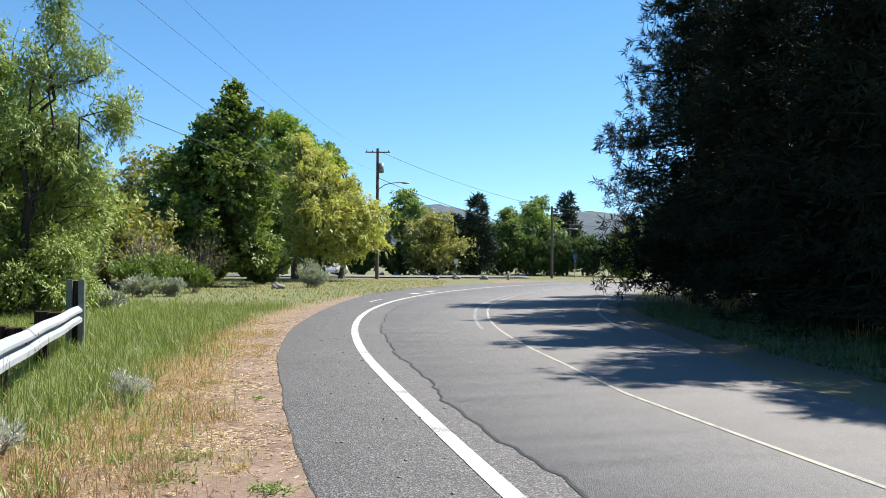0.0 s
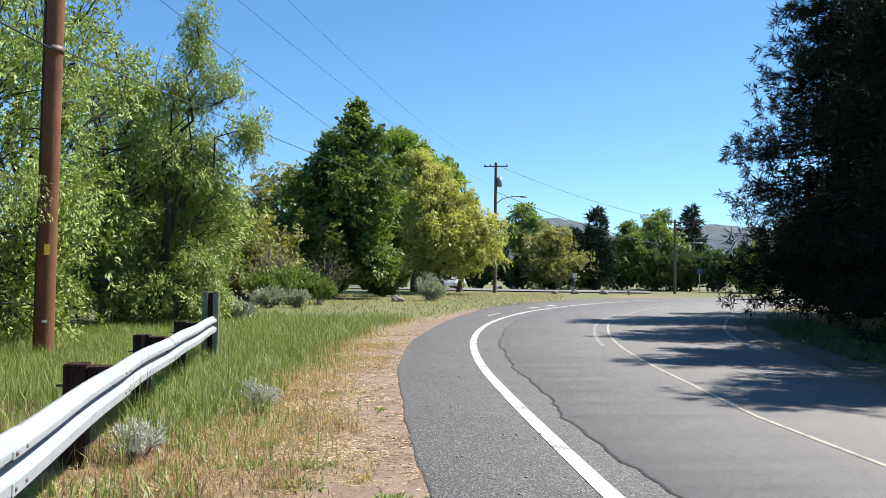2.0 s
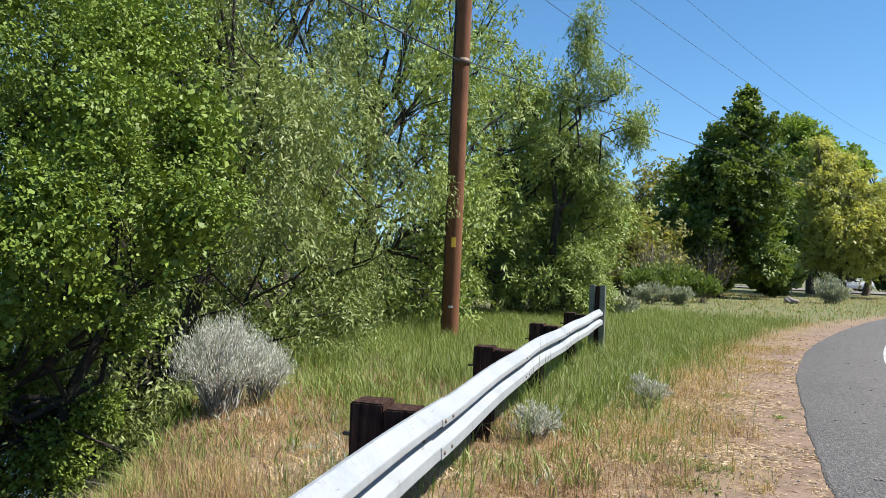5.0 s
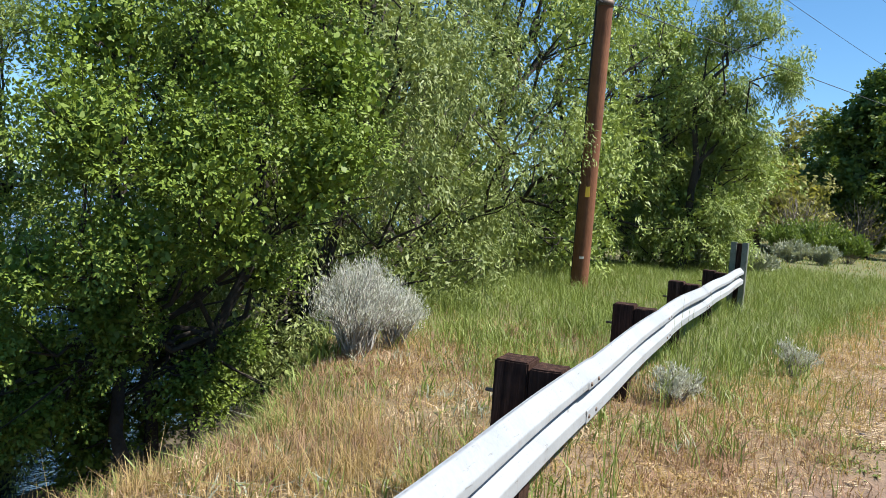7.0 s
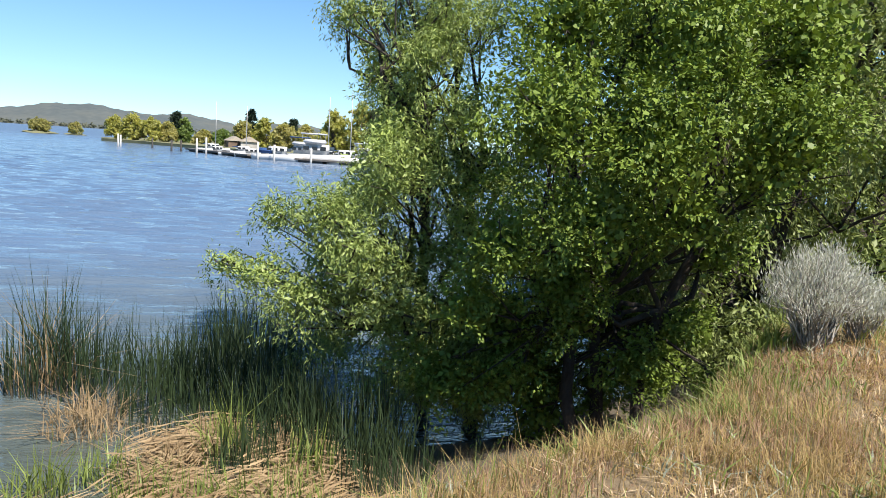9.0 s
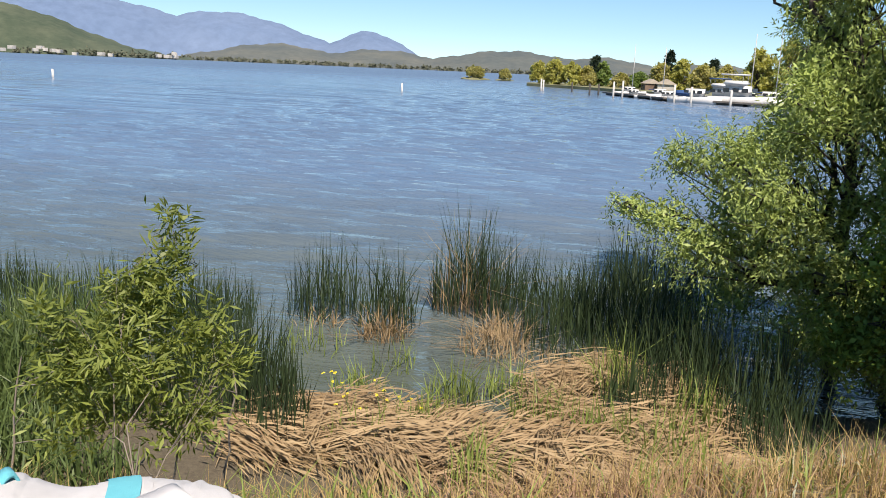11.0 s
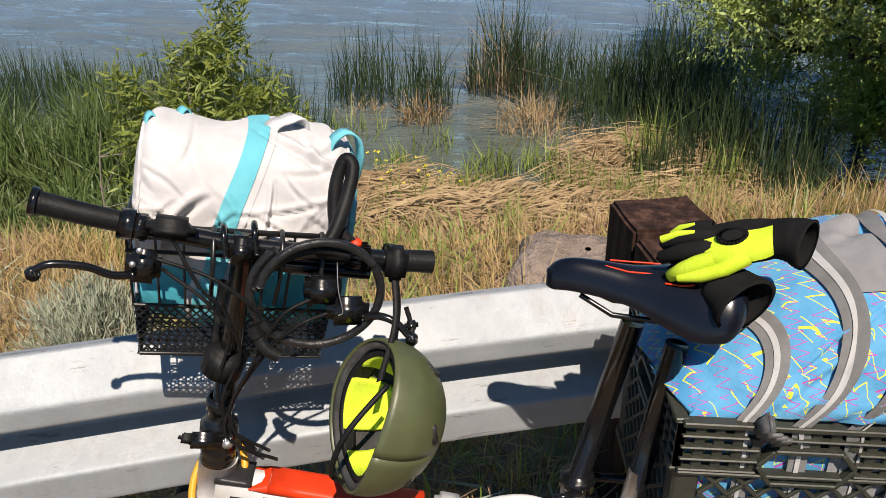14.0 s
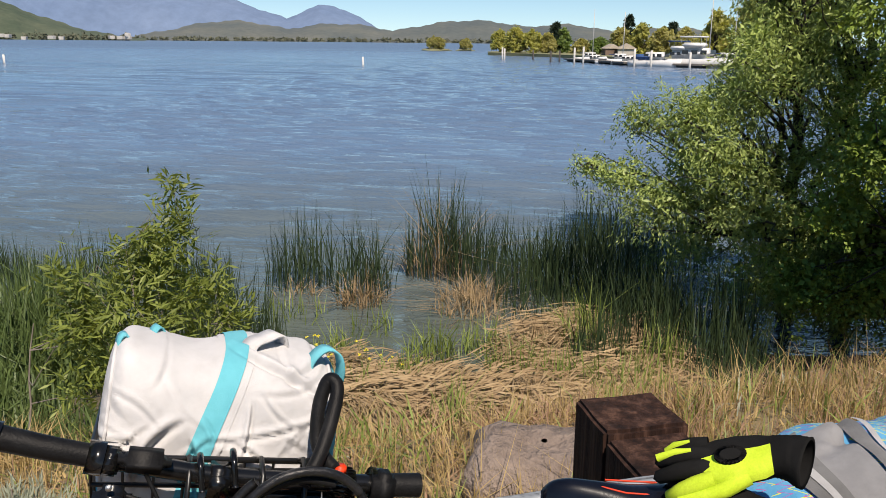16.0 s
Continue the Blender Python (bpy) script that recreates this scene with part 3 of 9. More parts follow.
def part_bm(name, bm, mat, parent=None, label="", flat=False):
    me = bpy.data.meshes.new(name)
    bm.to_mesh(me)
    bm.free()
    me.materials.append(mat)
    if not flat:
        smooth(me)
    o = new(name, me)
    if parent:
        o.parent = parent
    if label:
        tagged(o, label)
    return o


def box_bm(sx, sy, sz, bevel=0.006, seg=2, m=None, wear=0.0):
    bm = bmesh.new()
    bmesh.ops.create_cube(bm, size=1)
    bmesh.ops.scale(bm, vec=(sx, sy, sz), verts=bm.verts)
    if bevel:
        bmesh.ops.bevel(bm, geom=bm.edges[:], offset=bevel, segments=seg, affect="EDGES")
    if wear:
        bmesh.ops.subdivide_edges(bm, edges=[e for e in bm.edges if e.calc_length() > 0.05], cuts=3, use_grid_fill=True)
        for vv in bm.verts:
            vv.co += Vector(noise.noise_vector(vv.co * 9)) * wear
    if m:
        bmesh.ops.transform(bm, matrix=m, verts=bm.verts)
    return bm


def cyl_bm(r, h, seg=16, m=None, r2=None, bevel=0.0):
    bm = bmesh.new()
    bmesh.ops.create_cone(bm, cap_ends=True, segments=seg, radius1=r, radius2=r if r2 is None else r2, depth=h)
    if bevel:
        bmesh.ops.bevel(bm, geom=[e for e in bm.edges if abs(abs(e.verts[0].co.z) - h / 2) < 1e-6 and abs(abs(e.verts[1].co.z) - h / 2) < 1e-6], offset=bevel, segments=2, affect="EDGES")
    if m:
        bmesh.ops.transform(bm, matrix=m, verts=bm.verts)
    return bm


rail = thing("guardrail", "galvanised steel w-beam guardrail on timber posts beside the road", "guardrail")
POSTS = [-7.6, -3.6, 0.20, 3.4, 6.4, 9.25, 12.3]
for j in range(len(POSTS) - 1):
    y0, y1 = POSTS[j] + 0.12, POSTS[j + 1] + 0.12 + (0.30 if j < len(POSTS) - 2 else 1.95)
    yy = np.linspace(y0, y1, 24)
    if j == len(POSTS) - 2:
        y1 = yy[-1]
    xx = rail_x(yy)
    tx, ty = np.gradient(xx), np.gradient(yy)
    nn = np.hypot(tx, ty)
    lift = 0.004 * (j % 2)
    sag = 0.008 * np.sin(yy * 2.1 + j) 
    vv = [np.column_stack([xx + (a + lift) * ty / nn, yy - (a + lift) * tx / nn, z + sag]) for a, z in PROF] + [np.column_stack([xx + (a + lift - 0.004) * ty / nn, yy - (a + lift - 0.004) * tx / nn, z + sag]) for a, z in PROF[::-1]]
    k, rr = len(xx), len(vv)
    i = np.arange(k - 1)
    f = np.concatenate([np.stack([i + r * k, i + ((r + 1) % rr) * k, i + ((r + 1) % rr) * k + 1, i + r * k + 1], 1) for r in range(rr)])
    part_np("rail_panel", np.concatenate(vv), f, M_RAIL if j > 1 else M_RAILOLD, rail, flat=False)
for j, y in enumerate(POSTS):
    x = float(rail_x(y))
    sl = float(rail_x(y + 0.2) - rail_x(y - 0.2)) / 0.4
    yaw = math.degrees(math.atan2(-sl, 1))
    base = Matrix.Translation((x, y, 0)) @ pose(0, 0, 0, 0, 0, yaw)
    top = (0.855, 0.845, 0.80, 0.835, 0.83, 0.85, 0.83)[j]
    w = 0.2 if j != 2 else 0.19
    bd = 0.21 if j == 2 else 0.17
    part_bm("blockout", box_bm(bd, w, 0.36, 0.008, 2, base @ Matrix.Translation((-bd / 2 - 0.005, 0, top - 0.19)), 0.004), M_POST, rail, flat=True)
    part_bm("post", box_bm(0.18, w + 0.01, top + 0.6, 0.008, 2, base @ Matrix.Translation((-bd - 0.103, 0.01, (top - 0.6) / 2 + (0.002 if j == 2 else 0.012))), 0.005), M_POST, rail, flat=True)
    part_bm("bolt", cyl_bm(0.016, 0.02, 12, base @ Matrix.Translation((0.012, 0, 0.657)) @ pose(0, 0, 0, 0, 90, 0), bevel=0.004), M_BOLT, rail)
    if j != 2:
        part_bm("bolt", cyl_bm(0.011, 0.09, 10, base @ Matrix.Translation((-bd - 0.215, 0, 0.66)) @ pose(0, 0, 0, 0, 90, 0), bevel=0.003), M_BOLT, rail)
    for dy in (0.18, 0.36):
        for z in (0.732, 0.563):
            part_bm("splice_bolt", cyl_bm(0.012, 0.014, 10, base @ Matrix.Translation((0.088, dy, z)) @ pose(0, 0, 0, 0, 90, 0), bevel=0.003), M_BOLT, rail)
end = thing("end_post", "grey-green steel h-section post at the guardrail's end", "post", at=(-6.55, 14.38, 0))
for dx in (-0.105, 0.105):
    part_bm("flange", box_bm(0.10, 0.16, 1.5, 0.008, 2, Matrix.Translation((dx, 0, 0.52)) @ pose(0, 0, 0, 0, 0, 15)), M_HSTEEL, end, flat=True)
part_bm("web", box_bm(0.14, 0.05, 1.46, 0.005, 1, Matrix.Translation((0, 0.02, 0.52)) @ pose(0, 0, 0, 0, 0, 15)), M_POST, end, flat=True)

# ---- poles and wires ----
def pole_wood(name, a, b):
    m, n, l, p = material(name)
    s1, s2 = noise_tex(n, l, 6, 6, 0.7, (6, 6, 0.25)), noise_tex(n, l, 1.2, 4)
    c = mix(n, l, 0.6, ramp(n, l, s1, [(0.3, tuple(x * 0.45 for x in a)), (0.7, b)]), ramp(n, l, s2, [(0.35, a), (0.65, b)]))
    l.new(c, p.inputs["Base Color"])
    p.inputs["Roughness"].default_value = 0.85
    bump(n, l, s1, 0.6, 0.015, p)
    return m


M_POLE = pole_wood("pole_wood", (0.122, 0.0446, 0.0202), (0.238, 0.0972, 0.0446))
M_POLE2 = pole_wood("grey_pole_wood", (0.072, 0.054, 0.0396), (0.144, 0.115, 0.09))
M_WIRE = plain("wire", (0.0144, 0.0144, 0.0158), (0.036, 0.036, 0.0396), 3, 0.6)
M_PLAST = plain("yellow_plastic", (0.54, 0.346, 0.0216), (0.612, 0.418, 0.0432), 12, 0.5)
M_TAG = plain("white_plastic", (0.49, 0.49, 0.475), (0.576, 0.576, 0.562), 9, 0.5)
M_PORC = plain("grey_porcelain", (0.18, 0.18, 0.187), (0.288, 0.288, 0.295), 9, 0.3)


def utility_pole(label, foot, top, r0, r1, mat, arms=()):
    e = thing("utility_pole", label, "utility pole", at=foot)
    d = np.array(top, float) - np.array(foot, float)
    v, f = tube_arrays([(wobble((0, 0, 0) - d * 0.03, d, 9, 0.0), np.linspace(r0, r1, 9))], 16)
    part_np("pole", v, f, mat, e, flat=False)
    for z, half, yaw in arms:
        c = d * (z / d[2])
        part_bm("crossarm", box_bm(2 * half, 0.1, 0.12, 0.01, 1, Matrix.Translation(c) @ pose(0, -0.16, 0, 0, 0, yaw)), M_POLE2, e, flat=True)
        for s in (-0.9, -0.45, 0.9):
            part_bm("insulator", cyl_bm(0.07, 0.22, 10, Matrix.Translation(c) @ pose(0, 0, 0, 0, 0, yaw) @ Matrix.Translation((s * half, 0, 0.16)), r2=0.04), M_PORC, e)
    return e


P1, P1T = (-9.94, 14.42, -0.1), (-8.92, 13.06, 11.2)
pl = utility_pole("reddish-brown wooden utility pole on the grassy bank", P1, P1T, 0.185, 0.13, M_POLE, [(10.9, 1.1, 25)])


def on_pole(z):
    t = (z - P1[2]) / (P1T[2] - P1[2])
    return Vector([a + (b - a) * t for a, b in zip(P1, P1T)])


for z, sz, mt, nm in ((2.05, 0.28, M_PLAST, "marker_plate"), (0.66, 0.05, M_TAG, "tag")):
    c = on_pole(z) - Vector(P1)
    part_bm(nm, box_bm(0.012, 0.09, sz, 0.003, 1, Matrix.Translation(c) @ pose(0, 0, 0, 0, 0, -58) @ Matrix.Translation((0.176, 0, 0))), mt, pl, flat=True)
v, f = tube_arrays([(np.array([on_pole(z) - Vector(P1) for z in (0, 3, 6, 9)]) + np.array([-0.14, -0.1, 0]), np.full(4, 0.022))], 8)
part_np("conduit", v, f, M_WIRE, pl, flat=False)
part_bm("clamp", cyl_bm(0.17, 0.12, 16, Matrix.Translation(on_pole(5.7) - Vector(P1))), M_BOLT, pl)
FP = (-6.85, 83.4, 0.0)
fp = utility_pole("grey-brown utility pole with a crossarm beside the parking area", FP, (-6.85, 83.4, 13.4), 0.2, 0.14, M_POLE2, [(13.0, 1.25, 0)])
part_bm("transformer", cyl_bm(0.26, 1.0, 16, Matrix.Translation((0.38, 0, 11.4)), bevel=0.04), M_PORC, fp)
v, f = tube_arrays([(np.array([(0.1, 0, 9.2), (0.8, 0, 9.7), (1.8, 0, 9.9), (2.6, 0, 9.9)]), np.full(4, 0.05))], 8)
part_np("lamp_arm", v, f, M_PORC, fp, flat=False)
part_bm("lamp_head", box_bm(0.75, 0.3, 0.16, 0.05, 2, Matrix.Translation((2.9, 0, 9.86))), M_PORC, fp)
P2 = (12.5, 93.9, 0.0)
p2 = utility_pole("grey wooden utility pole with a lamp arm behind the bend", P2, (12.5, 93.9, 8.3), 0.17, 0.13, M_POLE2, [(8.0, 0.9, 0)])
v, f = tube_arrays([(np.array([(0.1, 0, 4.9), (0.9, 0, 5.4), (1.7, 0, 5.7), (2.4, 0, 5.7)]), np.full(4, 0.045))], 8)
part_np("lamp_arm", v, f, M_PORC, p2, flat=False)
part_bm("lamp_head", box_bm(0.7, 0.28, 0.15, 0.05, 2, Matrix.Translation((2.7, 0, 5.68))), M_PORC, p2)


def wire(a, b, sag, r=0.014):
    t = np.linspace(0, 1, 40)[:, None]
    q = np.asarray(a) * (1 - t) + np.asarray(b) * t - np.array([0, 0, 1.0]) * sag * 4 * t * (1 - t)
    v, f = tube_arrays([(q, np.full(40, r))], 5)
    return tagged(new("overhead_wire", smooth(mesh_np("overhead_wire", v, f, M_WIRE))), "thin black overhead wire between utility poles", "wire", "overhead wires")


wire(on_pole(5.76), (-6.85, 83.4, 7.5), 0.3, 0.011)
wire(on_pole(8.0), (-6.85, 83.4, 8.5), 1.45, 0.007)
wire(on_pole(9.2), (-6.85, 83.4, 11.0), 0.9, 0.006)
wire(on_pole(11) + Vector((-0.9, -0.3, 0.4)), (-7.9, 83.2, 13.3), 1.2, 0.006)
wire((-6.85, 83.4, 10.4), (12.5, 93.9, 5.2), 0.6, 0.03)
wire((-6.85, 83.4, 13.2), (12.5, 93.9, 8.1), 0.6, 0.02)
for z in (8.1, 6.4, 4.3):
    wire((12.5, 93.9, z), (48, 96, z - 0.5), 0.7, 0.02)
wire(on_pole(5.7), (-3.0, -22, 7), 0.8, 0.018)

# ---- trees on the shore ----
def local(lobes, foot):
    return [(a - foot[0], b - foot[1], c - foot[2], *((r[0],) * 3 if len(r) == 1 else r)) for a, b, c, *r in lobes]


def round_lobes(n, rx_, ry_, z0, z1, size, seed, fat=0.25):
    g = np.random.default_rng(seed)
    out = []
    for i in range(n):
        t = (i + 0.5) / n
        z = z0 + (z1 - z0) * t
        w = math.sin(math.pi * min(0.97, max(0.12, fat + (0.95 - fat) * t)))
        a = i * 2.4 + g.uniform(-0.5, 0.5)
        r = g.uniform(0.45, 1.0) * w
        q = size * g.uniform(0.75, 1.2) * (0.65 + 0.35 * w)
        out.append((rx_ * r * math.cos(a), ry_ * r * math.sin(a), z, q, q, q * g.uniform(0.75, 1.0)))
    return out


F = (-8.3, 4.1, -1.5)
tree("broadleaf tree with bright green leaves over the water's edge", F, 5.0, 0.12, local([
    (-8.9, 3.0, -0.95, 0.4), (-8.4, 2.9, -0.15, 0.5), (-8.2, 3.75, 0.0, 0.45), (-6.9, 4.15, 1.15, 0.5), (-6.9, 3.2, 1.05, 0.55), (-6.5, 3.6, 1.75, 0.75), (-6.4, 4.7, 1.9, 0.75),
    (-7.0, 2.75, 1.95, 0.75), (-6.9, 4.1, 2.7, 0.85), (-6.9, 5.2, 2.8, 0.85), (-7.7, 3.2, 2.9, 0.85), (-7.6, 4.7, 3.6, 0.9), (-8.2, 3.7, 4.0, 0.9), (-8.1, 5.4, 4.0, 0.9), (-8.8, 4.4, 4.9, 0.9),
    (-8.3, 3.6, 0.9, 1.0), (-8.5, 4.5, 1.9, 1.0), (-9.0, 3.3, -0.6, 0.85), (-9.2, 4.3, 0.0, 0.9), (-8.5, 4.6, -0.3, 0.5), (-7.8, 5.6, 1.6, 0.6), (-7.5, 4.9, 0.75, 0.4), (-8.6, 5.0, -0.7, 0.55), (-8.6, 4.3, -0.95, 0.5), (-7.6, 5.1, -0.75, 0.35), (-7.4, 2.55, 0.75, 0.5), (-7.9, 2.4, 0.1, 0.45), (-9.2, 5.2, 1.0, 0.9), (-9.3, 4.8, 3.0, 1.0), (-8.7, 3.6, -1.2, 0.5), (-8.3, 3.0, -0.7, 0.45), (-8.0, 4.4, -0.5, 0.45), (-7.9, 4.9, -0.1, 0.45), (-8.4, 2.3, -0.75, 0.5), (-7.75, 3.3, 0.35, 0.5), (-9.3, 3.9, -1.1, 0.7)], F),
    M_BROAD, M_DARKBARK, 12800, 8, 0.044, 0.026, 0.15, stems=3, spread=0.6, inner=0.34, clumps=7, spray=0.30, per=22, core_leaf=1.7, shell=0.5)
F = (-10.1, 2.9, -1.75)
tree("feathery yellow-green willow hanging over the lake", F, 3.3, 0.13, local([
    (-9.6, 0.55, 0.15, 0.55, 0.55, 0.35), (-9.3, 1.0, -0.1, 0.65, 0.65, 0.5), (-9.0, 1.5, 0.35, 0.7, 0.7, 0.5), (-9.4, 1.2, 0.8, 0.6, 0.6, 0.45), (-8.9, 2.0, -0.2, 0.75, 0.75, 0.65), (-9.2, 1.9, 1.35, 0.75, 0.75, 0.55), (-9.7, 1.95, 1.7, 0.45, 0.45, 0.4), (-9.6, 2.8, 2.1, 0.8, 0.8, 0.65),
    (-10.0, 2.45, 2.7, 0.6, 0.6, 0.5), (-10.2, 3.2, 3.2, 0.85, 0.85, 0.7), (-10.5, 2.75, 3.9, 0.75, 0.75, 0.65), (-10.9, 3.0, 4.6, 1.0, 1.0, 0.8), (-9.4, 2.8, 0.5, 0.9), (-10.4, 4.4, 2.4, 1.0),
    (-10.2, 2.1, 0.3, 0.9), (-10.3, 2.6, 1.6, 0.9), (-9.8, 2.6, -0.7, 0.9), (-9.3, 3.3, -0.5, 0.9), (-9.7, 3.3, 1.4, 0.9), (-9.6, 2.1, -1.15, 0.65), (-10.3, 1.5, -0.75, 0.7), (-9.2, 3.0, -1.25, 0.6), (-10.6, 3.4, -0.9, 0.8), (-9.0, 2.4, -1.0, 0.5), (-10.9, 1.75, 3.3, 0.55), (-10.8, 2.0, 2.5, 0.5), (-11.0, 1.95, 4.2, 0.7), (-10.7, 2.3, 1.9, 0.5), (-11.2, 2.6, 5.3, 0.9), (-9.9, 0.2, 0.2, 0.36, 0.36, 0.2), (-10.0, 0.75, 0.75, 0.4, 0.4, 0.3), (-9.7, 1.55, 0.9, 0.55), (-9.9, 1.3, 0.2, 0.6), (-10.2, 1.9, 1.2, 0.6), (-10.3, 2.3, 2.2, 0.6), (-10.5, 2.6, 3.0, 0.6), (-11.59, 1.68, 3.31, 0.30), (-11.57, 2.04, 2.96, 0.35), (-11.56, 2.30, 2.52, 0.38), (-11.46, 2.31, 3.33, 0.50), (-11.46, 2.61, 2.83, 0.50), (-11.50, 2.62, 2.27, 0.45), (-11.31, 2.94, 3.25, 0.60), (-11.37, 2.25, 3.93, 0.55)], F),
    M_SHOREWILLOW, M_DARKBARK, 13200, stems=2, leaf=0.059, width=0.0145, droop=0.32, leaves=8, inner=0.30, clumps=9, spray=0.36, fan=0.2, per=16, core_leaf=1.5)
for i, (x, y, h, r, z0) in enumerate([(-10.7, 7.3, 9, 2.5, 0.2), (-12.0, 11.3, 10, 2.7, 0.2), (-14.0, 17.0, 10.5, 3.4, 0.5), (-14.4, 21.0, 11, 3.6, 0.5), (-16.0, 26.5, 10, 3.8, 0.4)]):
    tree("tall silvery-green willow on the grassy bank", (x, y, float(height(x, y)) - 0.05), h * 0.55, 0.2, round_lobes(24, r, r, z0 + 0.4, h, 1.55, 10 + i, 0.32) + ([(-1.5, -1.2, 1.0, 1.2, 1.2, 1.0), (-1.7, 0.6, 0.9, 1.2, 1.2, 1.0), (-1.2, 2.0, 1.0, 1.2, 1.2, 1.0), (0.1, 1.7, 0.9, 1.0, 1.0, 0.9), (1.0, -1.2, 1.0, 1.1, 1.1, 0.9), (1.4, 0.5, 1.1, 1.1, 1.1, 0.9), (0.2, -1.8, 1.3, 1.2, 1.2, 1.0)] if i < 4 else []), M_WILLOW if i < 2 else M_SHOREWILLOW, M_DARKBARK, (10400, 7200, 3800, 2200, 1500)[i], stems=2, group="willows along the bank", leaf=0.088 if i < 2 else 0.13, width=0.027 if i < 2 else 0.044, droop=0.35, leaves=8, inner=0.24, core_leaf=1.5, spray=0.55, fan=0.26, per=20, clumps=11)
# the feathery willow top that leans towards the road
tree("slender feathery willow among the taller willows", (-11.7, 22.3, 0), 5.2, 0.13, [(-0.8, -0.2, 3.0, 1.3, 1.3, 1.2), (-0.6, -0.1, 1.3, 1.2, 1.2, 1.0), (0.9, 0.5, 1.0, 1.1, 1.1, 0.8), (0.1, 0.9, 4.4, 1.3, 1.3, 1.2), (0.8, 0.6, 8.6, 0.8, 0.8, 1.3), (1.4, 0.9, 7.2, 0.9, 0.9, 1.0), (0.3, 0.3, 7.0, 1, 1, 1.1), (1.9, 1.2, 6.0, 0.9, 0.9, 0.9), (0.6, 0.4, 5.2, 1.3, 1.3, 1.1), (1.2, 0.8, 3.8, 1.4, 1.4, 1.1), (0.9, 0.5, 2.2, 1.4, 1.4, 0.9)], M_SHOREWILLOW, M_DARKBARK, 6000, group="willows along the bank", leaf=0.12, width=0.03, droop=0.42, leaves=8, inner=0.08, spray=0.5, fan=0.2, per=16, clumps=10)


# ---- trees along the road ----
def tiers(rows, seed, fat=0.42, least=1.0):
    """A crown in tiers: rows are (height, half-width, shift along x); lobes stand round each tier's edge and in its middle."""
    g = np.random.default_rng(seed)
    out = []
    for z, hw, cx in rows:
        q = max(least, hw * fat)
        k = max(1, int(2.6 * hw / q))
        for i in range(k):
            a = 2 * math.pi * (i + g.uniform(-0.25, 0.25)) / k + z
            rr = (hw - q) * g.uniform(0.85, 1.12)
            s_ = q * g.uniform(0.8, 1.15)
            out.append((cx + math.cos(a) * rr, math.sin(a) * rr, z + g.normal() * 0.3, s_, s_, s_ * 0.85))
        out.append((cx, 0, z, hw * 0.5, hw * 0.5, q * 0.8))
    return out


tree("bright green leafy willow beneath the feathery one", (-13.0, 24.6, 0), 3.6, 0.15, tiers([(0.9, 2.7, 0.2), (2.1, 3.1, 0.3), (3.4, 3.2, 0.2), (4.8, 2.9, 0), (6.1, 2.3, -0.4), (7.2, 1.5, -0.8)], 31, least=0.9), M_SHOREWILLOW, M_DARKBARK, 4400, 6, 0.16, 0.055, 0.25, inner=0.2, group="willows along the bank", spray=0.6, fan=0.25, per=18, clumps=9)
for i, (x, y, h, r) in enumerate([(-14.6, 10.2, 9.0, 2.9), (-16.6, 14.8, 9.5, 3.2)]):
    tree("dense dark green tree behind the willows", (x, y, float(height(x, y)) - 0.05), h * 0.5, 0.2, round_lobes(16, r, r, 0.8, h - 0.6, 1.5, 60 + i, 0.4), M_BROAD, M_DARKBARK, 800, 6, 0.28, 0.17, 0.15, group="trees behind the willows", inner=0.4, spray=0.7, fan=0.3, per=16)
tree("dark green cottonwood tree beside the road", (-16.1, 55.5, 0), 8.5, 0.28, tiers([(2.0, 3.2, 2.2), (3.6, 4.7, 0.6), (5.4, 5.0, 0.4), (7.2, 4.7, 0.5), (9.0, 3.9, 0.9), (10.8, 2.8, 1.3), (12.3, 1.7, 1.6), (13.4, 0.9, 1.7)], 21), M_COTTON, M_DARKBARK, 9500, 5, 0.24, 0.17, 0.05, inner=0.16, spray=0.7, per=18, clumps=9)
tree("tall bright green poplar behind the road", (-14.6, 80, 0), 9, 0.35, tiers([(5.0, 4.2, 0), (7.5, 4.8, 0.2), (10.0, 4.7, 0), (12.3, 4.0, -0.4), (14.3, 2.8, -1.0), (15.6, 1.5, -1.4)], 22), M_POPLAR, M_BARK, 8500, 5, 0.36, 0.15, -0.6, inner=0.12, spray=1.4, fan=0.15, per=18, clumps=9)
tree("slim upright bright green poplar", (-10.9, 86, 0), 8, 0.3, tiers([(4.0, 2.6, 0), (6.0, 2.8, 0), (8.0, 2.6, 0), (10.0, 2.2, -0.3), (12.0, 1.5, -0.8), (13.4, 0.8, -1.0)], 23), M_POPLAR, M_BARK, 2400, 6, 0.38, 0.16, -0.6, inner=0.15, group="", spray=1.4, fan=0.15, per=18)
tree("yellow-green willow with a drooping crown beside the pole", (-11.0, 73.5, 0), 5.0, 0.3, tiers([(3.6, 5.2, 1.2), (5.0, 5.8, 0.9), (6.3, 5.5, 0.6), (8.0, 4.6, -0.2), (9.7, 3.8, -0.9), (11.3, 2.8, -1.5), (12.6, 1.5, -1.9)], 24), M_YELLOW, M_BARK, 10500, 5, 0.26, 0.11, 0.35, inner=0.12, spray=0.95, fan=0.22, per=20, clumps=9)
